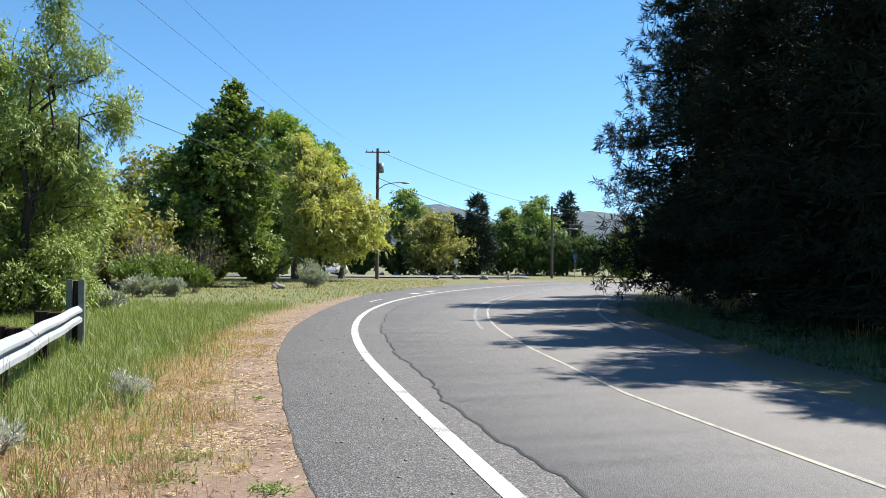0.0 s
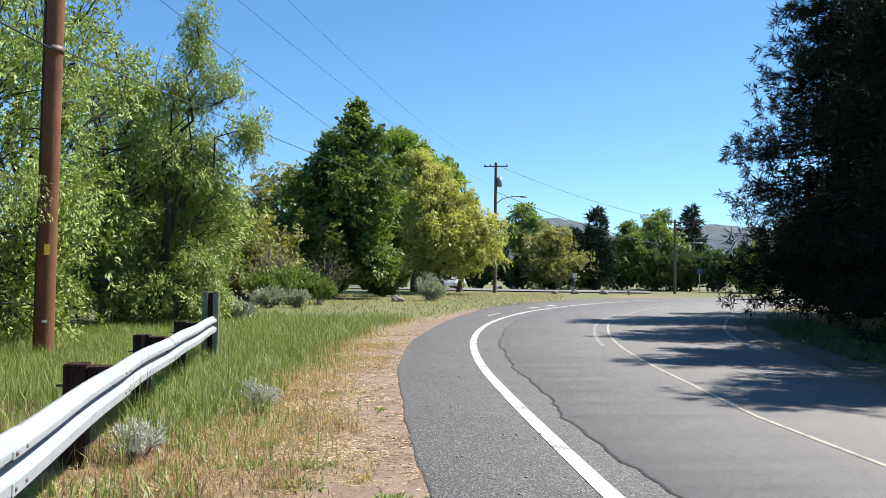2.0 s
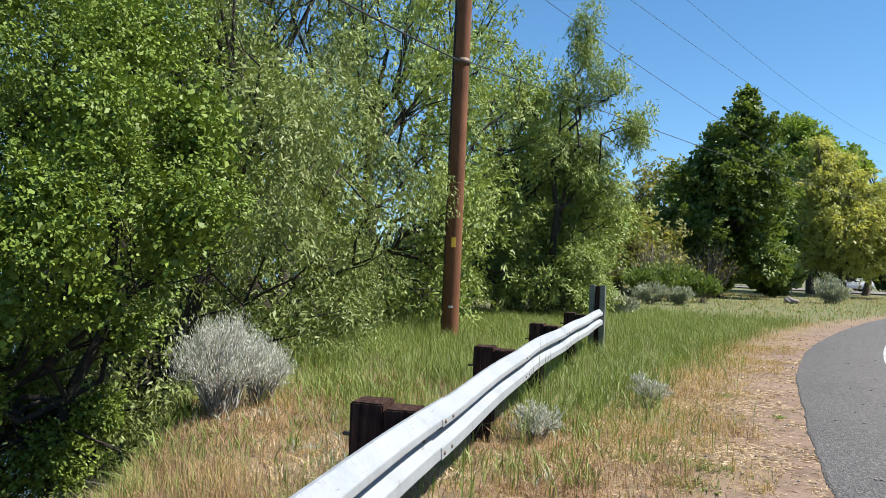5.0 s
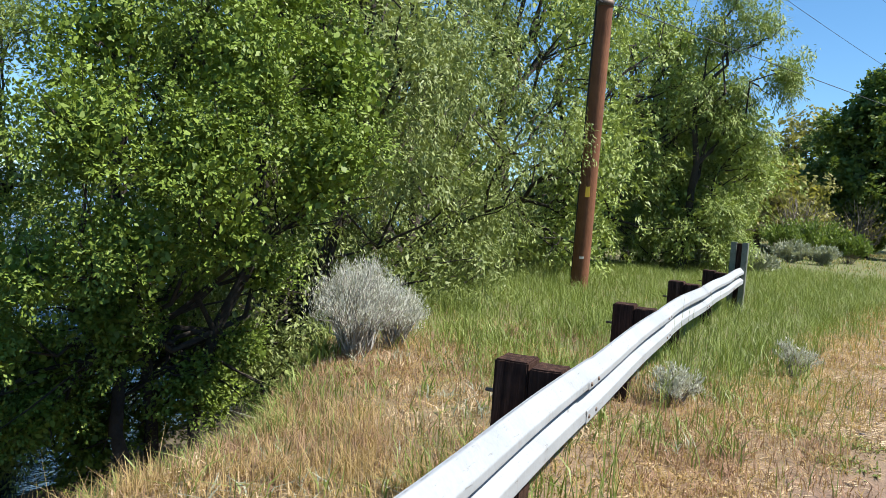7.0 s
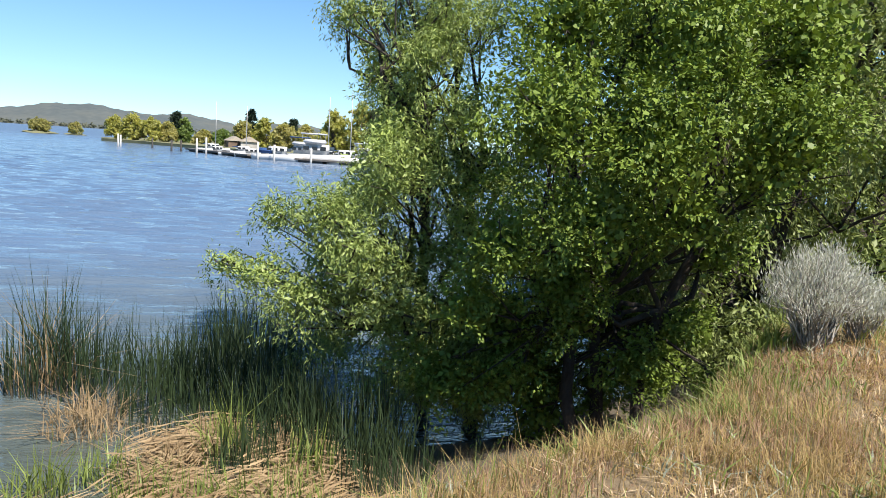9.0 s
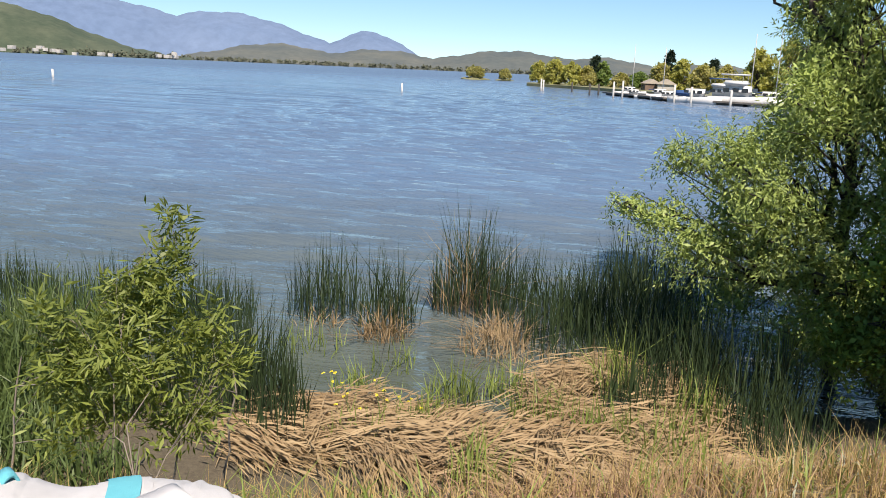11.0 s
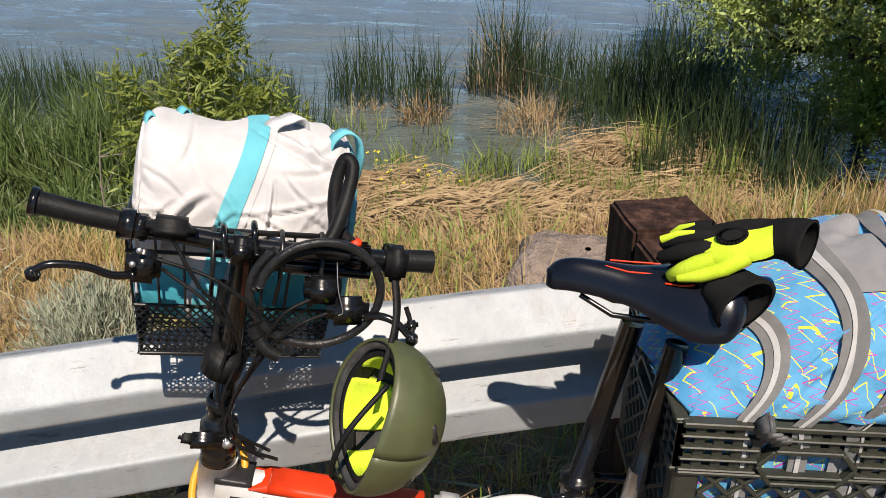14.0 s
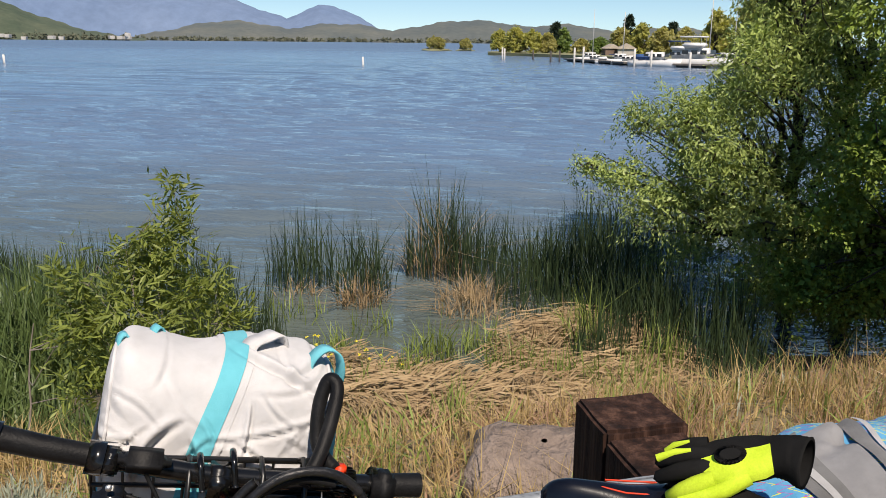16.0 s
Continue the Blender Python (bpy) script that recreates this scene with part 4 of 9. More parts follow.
for i, (x, y, h, r, mt, lab) in enumerate([
        (-5.2, 110, 12.6, 4.2, M_FARGREEN, "green deciduous tree behind the parking area"), (-0.9, 104, 8.8, 4.0, M_OLIVE, "olive-brown willow with bare limbs behind the parking area"),
        (13.0, 117, 12.0, 4.0, M_FARGREEN, "round green deciduous tree behind the bend"), (8.8, 113, 10.3, 2.2, M_FARGREEN, "slim green deciduous tree behind the bend"),
        (23, 104, 4.6, 2.2, M_POPLAR, "pale green rounded bush-like tree behind the bend"), (-24, 66, 11.5, 4.5, M_OLIVE, "olive-green tree behind the cottonwood"),
        (-31, 62, 12.5, 5, M_OLIVE, "olive-brown tree in the thicket"), (-19.5, 47, 6.2, 3.0, M_OLIVE, "olive-green shrubby tree in the thicket"), (-22, 36, 7.2, 3.4, M_OLIVE, "yellow-olive shrubby tree behind the willows"),
        (-20.5, 60, 9.5, 3.5, M_COTTON, "dark green tree beside the cottonwood"), (-26, 50, 8.5, 4, M_FARGREEN, "dark green thicket tree"), (5.5, 125, 9, 4, M_FARGREEN, "dark green tree behind the spruce"), (17, 128, 9, 5, M_FARGREEN, "dark green tree behind the pole"), (29, 112, 9, 5, M_FARGREEN, "dark green tree at the end of the bend")]):
    tree(lab, (x, y, 0), h * 0.5, 0.22, round_lobes(14, r, r, 1.5, h - 1.2, 0.42 * r + 0.6, 40 + i, 0.35), mt, M_BARK, 2300 if y > 70 else 2000, 5, 0.34 if y > 70 else 0.25, 0.19 if y > 70 else 0.15, 0.15, group="trees behind the bend", inner=0.2, spray=1.5 if y > 70 else 0.8)


def conifer(label, at, h, r, mat, bark, whorls, tufts, needle, name="pine_tree", group="", low=0.1, upturn=0.25, k=14, fat=0.12, dense=0):
    """A straight tapered trunk with whorls of boughs that carry tufts of needles."""
    e = thing(name, label, "tree", group, at)
    paths = [(wobble((0, 0, -0.2), (0, 0, h), 9, 0.04), np.linspace(0.018 * h, 0.01, 9))]
    P, D = [], []
    for w in range(whorls):
        t = low + (1 - low) * w / whorls
        for b in range(rng.integers(4, 7)):
            z = h * (t + rng.uniform(-0.5, 0.5) / whorls)
            a = rng.uniform(0, 2 * np.pi)
            L = r * (1 - t) ** 0.7 * rng.uniform(0.65, 1.02) * (0.72 + 0.28 * min(1, t / 0.25)) + 0.25
            endp = np.array([math.cos(a) * L, math.sin(a) * L, max(z + L * rng.uniform(-0.2, upturn), min(z, 0.8))])
            bough = wobble((0, 0, z), endp, 5, 0.03 * L)
            paths.append((bough, np.linspace(0.006 * h * (1 - t) + 0.012, 0.008, 5)))
            q = max(4, int(tufts * L / r))
            s = np.append(rng.uniform(0.12, 1.0, q - 2) ** 0.8, (0.93, 1.0))
            P.append(np.array([bough[0] * (1 - u) + bough[-1] * u for u in s]) + rng.normal(size=(q, 3)) * np.array([0.16, 0.16, 0.09]) * min(L, 3.2) * 0.75)
            D.append(np.tile(unit(bough[-1] - bough[0]), (q, 1)))
    v, f = tube_arrays(paths, 6)
    part_np("trunk", v, f, bark, e, flat=False)
    P, D = np.concatenate(P), np.concatenate(D)
    PP = np.repeat(P, k, 0) + rng.normal(size=(len(P) * k, 3)) * needle * 0.14
    DD = unit(np.repeat(D, k, 0) * 0.5 + rng.normal(size=(len(P) * k, 3)) * 0.8 + np.array([0, 0, 0.1]))
    v, f = leaf_arrays(PP, DD, needle, needle * fat)
    if dense:
        t = rng.uniform(0.03, 0.93, dense)
        a, q = rng.uniform(0, 2 * np.pi, dense), np.sqrt(rng.uniform(0, 1, dense)) * 0.5 * r * (1 - t) ** 0.7
        v2, f2 = leaf_arrays(np.stack([np.cos(a) * q, np.sin(a) * q, h * t], 1), unit(rng.normal(size=(dense, 3)) * np.array([1, 1, 0.5])), 0.36, 0.11)
        v, f = np.concatenate([v, v2]), np.concatenate([f, f2 + len(v)])
    part_np("crown", v, f, mat, e)
    return e


# bark darkened so that boughs read as shaded inside the crowns
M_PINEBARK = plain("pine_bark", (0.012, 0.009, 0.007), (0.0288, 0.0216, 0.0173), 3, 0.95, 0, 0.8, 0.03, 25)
rng = np.random.default_rng(11)
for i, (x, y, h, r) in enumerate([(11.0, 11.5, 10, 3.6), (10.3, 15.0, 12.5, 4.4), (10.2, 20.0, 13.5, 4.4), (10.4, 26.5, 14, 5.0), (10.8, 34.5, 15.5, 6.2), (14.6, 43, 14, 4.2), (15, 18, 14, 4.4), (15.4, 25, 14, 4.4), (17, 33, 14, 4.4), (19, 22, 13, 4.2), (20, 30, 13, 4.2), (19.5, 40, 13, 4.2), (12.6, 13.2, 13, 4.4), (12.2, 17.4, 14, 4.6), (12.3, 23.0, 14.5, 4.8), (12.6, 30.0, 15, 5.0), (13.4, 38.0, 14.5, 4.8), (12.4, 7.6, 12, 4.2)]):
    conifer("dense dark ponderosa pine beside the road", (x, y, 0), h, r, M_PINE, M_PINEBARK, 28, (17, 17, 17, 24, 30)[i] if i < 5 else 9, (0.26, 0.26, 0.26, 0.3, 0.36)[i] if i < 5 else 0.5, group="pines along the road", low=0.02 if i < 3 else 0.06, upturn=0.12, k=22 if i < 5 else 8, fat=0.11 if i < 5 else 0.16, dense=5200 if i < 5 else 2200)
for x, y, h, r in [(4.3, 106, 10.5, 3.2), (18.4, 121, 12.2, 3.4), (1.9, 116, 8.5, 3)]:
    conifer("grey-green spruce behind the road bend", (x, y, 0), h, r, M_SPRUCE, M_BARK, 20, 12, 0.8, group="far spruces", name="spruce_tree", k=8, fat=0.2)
# ---- bushes, grass and reeds ----
def blade_arrays(p, h, w, lean, bend=0.35):
    """Grass blades: narrow bent triangles (two faces each) at p."""
    n = len(p)
    a = rng.uniform(0, 2 * np.pi, n)
    d = np.stack([np.cos(a), np.sin(a), np.zeros(n)], 1)
    s = np.stack([-np.sin(a), np.cos(a), np.zeros(n)], 1)
    b = rng.uniform(0, 2 * np.pi, n)
    s = np.where(rng.uniform(size=(n, 1)) < 0.5, s, np.stack([np.cos(b), np.sin(b), np.zeros(n)], 1))
    h, w = np.broadcast_to(h, n)[:, None], np.broadcast_to(w, n)[:, None]
    L = (lean * np.minimum(np.abs(rng.normal(size=n)), 1.7))[:, None]
    mid = p + d * h * L * 0.25 + np.array([0, 0, 0.45]) * h
    tip = p + d * h * L * (1 + bend) + np.array([0, 0, 1.0]) * h * (1 - 0.35 * np.minimum(L, 1.2))
    v = np.stack([p, mid + s * w * 0.5, mid - s * w * 0.5, tip], 1).reshape(-1, 3)
    i = np.arange(n)[:, None] * 4
    f = np.concatenate([i + np.array([[0, 1, 2]]), i + np.array([[2, 1, 3]])])
    return v, f


def scatter(n, x0, x1, y0, y1, keep, clump=0.0):
    """Random places on the ground within a rectangle where keep(x, y) (0 to 1) allows them."""
    x, y = rng.uniform(x0, x1, n), rng.uniform(y0, y1, n)
    if clump:
        k = max(4, int((x1 - x0) * (y1 - y0) / clump ** 2))
        cx, cy = rng.uniform(x0, x1, k), rng.uniform(y0, y1, k)
        c = rng.integers(0, k, n)
        tuft = rng.uniform(size=n) < 0.68
        x, y = np.where(tuft, cx[c] + rng.normal(size=n) * clump * 0.3, x), np.where(tuft, cy[c] + rng.normal(size=n) * clump * 0.3, y)
    ok = rng.uniform(size=n) < keep(x, y)
    x, y = x[ok], y[ok]
    return np.column_stack([x, y, height(x, y) - 0.01])


def grass(name, label, p, h, w, lean, mat):
    h = h * rng.uniform(0.5, 1.25, len(p))
    v, f = blade_arrays(p, h, w, lean)
    return tagged(new(name, mesh_np(name, v, f, mat)), label, "grass", kind="stuff")


def verge(x, y):
    return np.clip((-offset(x, y) - 2.15 + 0.4 * np.exp(-((y - 5.8) / 2.4) ** 2) + 0.45 * lumps(x, y, 1.7)) / 0.6, 0, 1)


def dry_land(x, y):
    return (height(x, y) > -1.35).astype(float)


def tall_spot(x, y):
    return np.clip(lumps(x * 1.3 + 4, y * 1.1) * 1.2 + 0.2, 0, 1)


def straw_shore(x, y):
    return (x < -6.15 - 0.25 * lumps(x, y, 1.5)) & (y > -3.4) & (y < 1.6)


near = lambda x, y: dry_land(x, y) * verge(x, y) * np.where(straw_shore(x, y), 0.12, 1.0)
P = scatter(120000, -8, 2.5, -8, 9, lambda x, y: near(x, y) * np.clip(1.1 - greenness(x, y), 0.15, 1) * np.clip(0.75 - 0.55 * lumps(x * 0.8 + 7, y * 0.8 - 3), 0.15, 1) * np.clip(1.15 - 0.35 * np.clip(y, 0, 2), 0.4, 1), 0.27)
grass("dry_grass", "golden dry grass on the roadside bank", P, 0.13, 0.0055, 0.9, M_DRYGRASS)
P = scatter(60000, -8, 1.5, -8, 9, lambda x, y: near(x, y) * np.clip(1.1 * lumps(x * 0.8 + 7, y * 0.8 - 3) + 0.35, 0, 1), 0.26)
P2 = scatter(26000, -7.5, 0, 2.5, 11, lambda x, y: near(x, y) * np.clip(1.1 * lumps(x * 0.9 + 2, y * 0.9 + 1) + 0.2 + 0.5 * (x > rail_x(y)), 0, 1), 0.2)
grass("rusty_grass", "short pinkish dry cheatgrass beside the guardrail", P2, 0.13, 0.009, 0.7, M_RUST)
grass("rusty_grass", "reddish-brown cheatgrass on the bank", P, 0.17, 0.006, 0.6, M_RUST)
P = scatter(70000, -8, 1.5, -8, 9, lambda x, y: near(x, y) * np.where((x > rail_x(y)) & (y > 2), 0.15, 1) * np.clip(greenness(x, y) * 0.5 + 1.0 * lumps(x * 1.9 - 2, y * 1.9 + 5) - 0.25, 0.03, 1), 0.34)
grass("green_grass", "green grass tufts among the dry grass", P, 0.24, 0.007, 0.4, M_GREENGRASS)
P = scatter(16000, -8, 0.5, -7, 6, lambda x, y: near(x, y) * tall_spot(x, y) * (x < rail_x(y) - 0.3) * np.where(y > 1.5, 0.25, 1.0), 0.3)
grass("seed_grass", "tall pale seeding grass beyond the guardrail", P, 0.34, 0.004, 0.4, M_DRYGRASS)
P = scatter(112000, -14, 0, 6, 30, lambda x, y: near(x, y) * np.clip(greenness(x, y) * 1.2, 0.05, 1) * np.clip(1.5 - y / 30, 0.3, 1), 0.3)
grass("green_grass", "lush green grass on the verge", P, 0.36, 0.009, 0.5, M_GREENGRASS)
P = scatter(40000, -14, 0, 6, 30, lambda x, y: near(x, y) * np.clip(1.05 - greenness(x, y), 0.1, 1), 0.25)
grass("dry_grass", "golden dry grass along the verge", P, 0.22, 0.008, 0.75, M_DRYGRASS)
P = scatter(28000, -34, 0, 29, 80, lambda x, y: near(x, y) * 0.9, 0.6)
k = rng.uniform(size=len(P)) < np.clip(greenness(P[:, 0], P[:, 1]), 0.35, 0.8) * np.clip(1.6 - P[:, 1] / 60, 0.35, 1)
grass("green_grass", "green grass on the far verge", P[k], 0.20, 0.03, 0.8, M_GREENGRASS)
grass("dry_grass", "dry grass on the far verge", P[~k], 0.18, 0.03, 0.9, M_DRYGRASS)
bank_near = lambda x, y: near(x, y) * (x < rail_x(y) + 0.9) * (x > rail_x(y) - 4.2)
P = scatter(60000, -7, 1, -4, 8, lambda x, y: bank_near(x, y) * np.clip(0.75 + 0.5 * lumps(x * 2.1 + 1, y * 2.3), 0.2, 1), 0.12)
grass("dry_grass", "short matted dry grass on the bank", P, 0.075, 0.010, 1.1, M_DRYGRASS)
P = scatter(42000, -7, 1, -4, 8, lambda x, y: bank_near(x, y) * np.clip(0.35 + 0.9 * lumps(x * 1.5 - 3, y * 1.7 + 2), 0.05, 1), 0.14)
grass("rusty_grass", "short reddish matted grass on the bank", P, 0.09, 0.010, 1.0, M_RUST)
P = scatter(9000, -7, 0, -4, 8, lambda x, y: bank_near(x, y) * (lumps(x * 3.1 + 1, y * 2.7 - 2) > 0.45), 0.3)
grass("weeds", "grey-green weeds among the dry grass", P, 0.16, 0.014, 0.8, M_SAGE)
P = scatter(16000, -7, 0, -4, 8, lambda x, y: bank_near(x, y) * (lumps(x * 2.6 + 3, y * 2.6) > 0.1), 0.42)
grass("green_grass", "bright green tufts on the bank", P, 0.22, 0.012, 0.6, M_GREENGRASS)
for y_, d_, n_, h_ in ((6.75, 0.22, 34, 0.85), (6.3, 0.16, 16, 0.6), (3.75, 0.2, 20, 0.62), (3.1, 0.14, 12, 0.5), (9.4, 0.25, 24, 0.8), (8.2, 0.5, 30, 0.75), (5.0, 0.3, 14, 0.5)):
    q = np.column_stack([rail_x(y_) + d_ + rng.normal(size=n_) * 0.09, y_ + rng.normal(size=n_) * 0.10, np.full(n_, -0.04)])
    grass("tall_grass", "tall green grass stems leaning over the guardrail", q, h_, 0.007, 0.22, M_GREENGRASS)
behind = lambda x, y: near(x, y) * (x < rail_x(y) - 0.25) * (x > rail_x(y) - 4.0)
P = scatter(44000, -6.2, -1.2, -3.2, 4.2, lambda x, y: behind(x, y) * np.clip(0.65 + 0.5 * lumps(x * 1.9 + 5, y * 1.9), 0.25, 1), 0.2)
k = lumps(P[:, 0] * 1.4 + 3, P[:, 1] * 1.6) + rng.normal(size=len(P)) * 0.3
grass("seed_grass", "fine golden grass with seed heads behind the guardrail", P[k < 0.05], 0.24, 0.0045, 0.5, M_DRYGRASS)
grass("rusty_grass", "fine rust-coloured cheatgrass behind the guardrail", P[(k >= 0.05) & (k < 0.55)], 0.22, 0.005, 0.45, M_RUST)
grass("green_grass", "fresh green grass clumps behind the guardrail", P[k >= 0.55], 0.26, 0.005, 0.45, M_GREENGRASS)
# leafy weeds along the bank's edge
for x_, y_ in [(-5.22, 1.14), (-5.41, 1.48), (-5.6, 1.95), (-5.6, 2.39), (-5.73, 2.83), (-5.97, 3.32), (-6.08, 3.73), (-6.62, 4.39), (-7.06, 5.27)]:
    n_ = int(rng.integers(90, 190))
    q = np.column_stack([x_ + rng.normal(size=n_) * 0.13, y_ + rng.normal(size=n_) * 0.13, np.zeros(n_)])
    q[:, 2] = height(q[:, 0], q[:, 1]) - 0.01
    grass("leafy_weeds", "leafy green weeds along the edge of the bank", q, 0.26, 0.024, 0.5, M_HERB if rng.uniform() < 0.4 else M_GREENGRASS)
P = scatter(9000, -6.5, -1, 1.5, 7.5, lambda x, y: bank_near(x, y) * (lumps(x * 1.7 + 9, y * 1.9 - 4) > 0.35), 0.3)
grass("pale_grass", "patches of pale bleached grass on the bank", P, 0.12, 0.012, 0.9, M_LITTER)
# sparse tufts on the dirt
P = scatter(9000, -6, 2, 3, 16, lambda x, y: (offset(x, y) < -1.4) * (offset(x, y) > -2.9) * np.clip(lumps(x * 2.1, y * 2.1) * 2 - 0.9, 0.02, 1), 0.3)
k = rng.uniform(size=len(P)) < 0.6
grass("dry_grass", "sparse dry tufts on the dirt shoulder", P[k], 0.07, 0.007, 0.8, M_DRYGRASS)
grass("green_grass", "small green weeds on the dirt shoulder", P[~k], 0.06, 0.010, 0.8, M_GREENGRASS)
P = scatter(84000, -6.5, 0.5, 3, 20, lambda x, y: (offset(x, y) < -1.75) * (offset(x, y) > -3.6) * np.clip(0.35 + 0.9 * lumps(x * 1.7 + 2, y * 1.7) + 0.6 * (-2.2 - offset(x, y)), 0.03, 1), 0.16)
grass("dry_grass", "short dry grass creeping over the dirt shoulder", P, 0.07, 0.010, 1.1, M_DRYGRASS)
for x_, y_, r_, n_ in [(-2.77, 6.72, 0.13, 260), (-2.29, 6.81, 0.12, 220), (-2.89, 7.5, 0.07, 90), (-1.28, 5.88, 0.08, 130), (-2.16, 6.14, 0.11, 160), (-3.23, 10.92, 0.08, 90), (-2.29, 9.79, 0.04, 40)]:
    q = np.column_stack([x_ + rng.normal(size=n_) * r_, y_ + rng.normal(size=n_) * r_, np.zeros(n_)])
    q[:, 2] = height(q[:, 0], q[:, 1]) - 0.01
    grass("green_weeds", "low green weeds spreading on the dirt shoulder", q, 0.055, 0.016, 1.2, M_GREENGRASS)
# straw litter lying on the dirt
P = scatter(190000, -6.5, 0.5, 3, 24, lambda x, y: (offset(x, y) < -1.15) * (offset(x, y) > -3.6) * np.clip(0.30 + 0.7 * lumps(x * 1.9, y * 1.9) + 0.4 * (-1.9 - offset(x, y)), 0.05, 1), 0.12)
t = rng.uniform(0, 6.28, len(P))
v, f = leaf_arrays(P + np.array([0, 0, 0.014]), np.stack([np.cos(t), np.sin(t), rng.normal(size=len(P)) * 0.06], 1), 0.075, 0.008)
tagged(new("straw_litter", mesh_np("straw_litter", v, f, M_LITTER)), "short straw litter scattered on the dirt", "straw", kind="stuff")
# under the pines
# the dark herb green puts the pines' shade into the grass colour
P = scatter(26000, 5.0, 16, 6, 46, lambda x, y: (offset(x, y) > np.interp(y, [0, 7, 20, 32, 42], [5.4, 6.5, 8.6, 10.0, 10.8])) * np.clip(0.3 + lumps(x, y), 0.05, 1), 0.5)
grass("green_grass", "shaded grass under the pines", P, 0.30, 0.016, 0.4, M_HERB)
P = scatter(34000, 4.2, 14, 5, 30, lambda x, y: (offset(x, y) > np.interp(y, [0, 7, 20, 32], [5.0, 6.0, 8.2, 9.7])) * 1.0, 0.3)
grass("green_grass", "short turf beside the road, coloured dark for pine shade", P, 0.13, 0.034, 0.8, M_HERB)
P = scatter(3500, 8.5, 12, 8, 36, lambda x, y: np.clip(lumps(x, y, 1.4) * 1.5, 0, 1), 0.7)
grass("tall_grass", "tall pale grass at the foot of the pines", P, 0.75, 0.016, 0.3, M_DRYGRASS)


RX, RY = -6.86, 5.62
M_PALETWIG = plain("pale_twig", (0.302, 0.281, 0.245), (0.446, 0.425, 0.382), 6, 0.95)


def bush(label, at, r, h, mat, n, leaf, width, stems, name="bush", bark=None, group="", up=0.6, stem_r=0.008, low=0.38):
    """Stems that fan out from the foot, each with leaves on its outer half."""
    e = thing(name, label, "bush", group, at)
    paths, P, D = [], [], []
    for i in range(stems):
        a, q = rng.uniform(0, 2 * np.pi), rng.uniform(0.05, 1) ** 0.6
        tip = np.array([math.cos(a) * r * q, math.sin(a) * r * q, h * math.sqrt(max(0.05, 1 - 0.75 * q * q)) * rng.uniform(0.75, 1.1)])
        base = np.array([math.cos(a), math.sin(a), 0]) * r * 0.15 * q
        pts = wobble(base, tip, 6, 0.03 * h)
        pts[:, 2] += 0.12 * h * np.sin(np.linspace(0, np.pi, 6))
        paths.append((pts, stem_r * np.linspace(1, 0.35, 6)))
        m = max(4, int(n / stems))
        s = rng.uniform(low, 1.0, m)
        idx = s * 5
        lo = np.minimum(idx.astype(int), 4)
        c = pts[lo] * (1 - (idx - lo))[:, None] + pts[lo + 1] * (idx - lo)[:, None]
        P.append(c + rng.normal(size=(m, 3)) * 0.055 * h)
        D.append(unit(np.tile(tip - base, (m, 1)) / h + rng.normal(size=(m, 3)) * 0.6 + np.array([0, 0, up])))
    v, f = tube_arrays(paths, 5)
    tagged(part_np("stem", v, f, bark or M_TWIG, e, flat=False), "fine bare stems", kind="stuff")
    v, f = leaf_arrays(np.concatenate(P), np.concatenate(D), leaf, width)
    tagged(part_np("leaves", v, f, mat, e), "small leaves", kind="stuff")
    return e


def on_ground(x, y):
    return (x, y, float(height(x, y)) - 0.02)


bush("silvery rabbitbrush with pale bare stems", on_ground(RX, RY), 0.53, 1.02, M_RABBIT, 9000, 0.05, 0.007, 170, "rabbitbrush", bark=M_PALETWIG, up=1.1, stem_r=0.010, low=0.72)
bush("silvery rabbitbrush with pale bare stems", on_ground(RX - 0.05, RY + 0.62), 0.36, 0.7, M_RABBIT, 4500, 0.045, 0.007, 80, "rabbitbrush", bark=M_PALETWIG, up=1.1, low=0.7)
bush("small silvery sagebrush under the guardrail", on_ground(-3.70, 6.6), 0.26, 0.38, M_RABBIT, 2200, 0.04, 0.010, 36, "sagebrush")
bush("small silvery sagebrush in the verge", on_ground(-3.6, 9.2), 0.3, 0.4, M_RABBIT, 1400, 0.04, 0.011, 24, "sagebrush")
bush("silvery sagebrush at the guardrail's foot", on_ground(-1.98, -1.75), 0.24, 0.36, M_SAGE, 4200, 0.055, 0.005, 60, "sagebrush", up=1.1)
for x, y, r, h in [(-11.5, 23.5, 1.0, 0.9), (-10.6, 25.0, 0.9, 0.8), (-12.6, 26, 1.0, 0.8), (-14.2, 38, 1.0, 1.0), (-12.9, 38.5, 0.8, 0.9), (-9.1, 55, 1.05, 1.75), (-8.5, 54, 0.95, 1.2), (-16.8, 36, 1.2, 1.0), (-18.5, 34, 1.3, 1.1)]:
    bush("grey-green sagebrush in the verge", on_ground(x, y), r, h, M_SAGE, 2600, 0.15, 0.06, 44, "sagebrush", group="sagebrush on the verge", low=0.15)
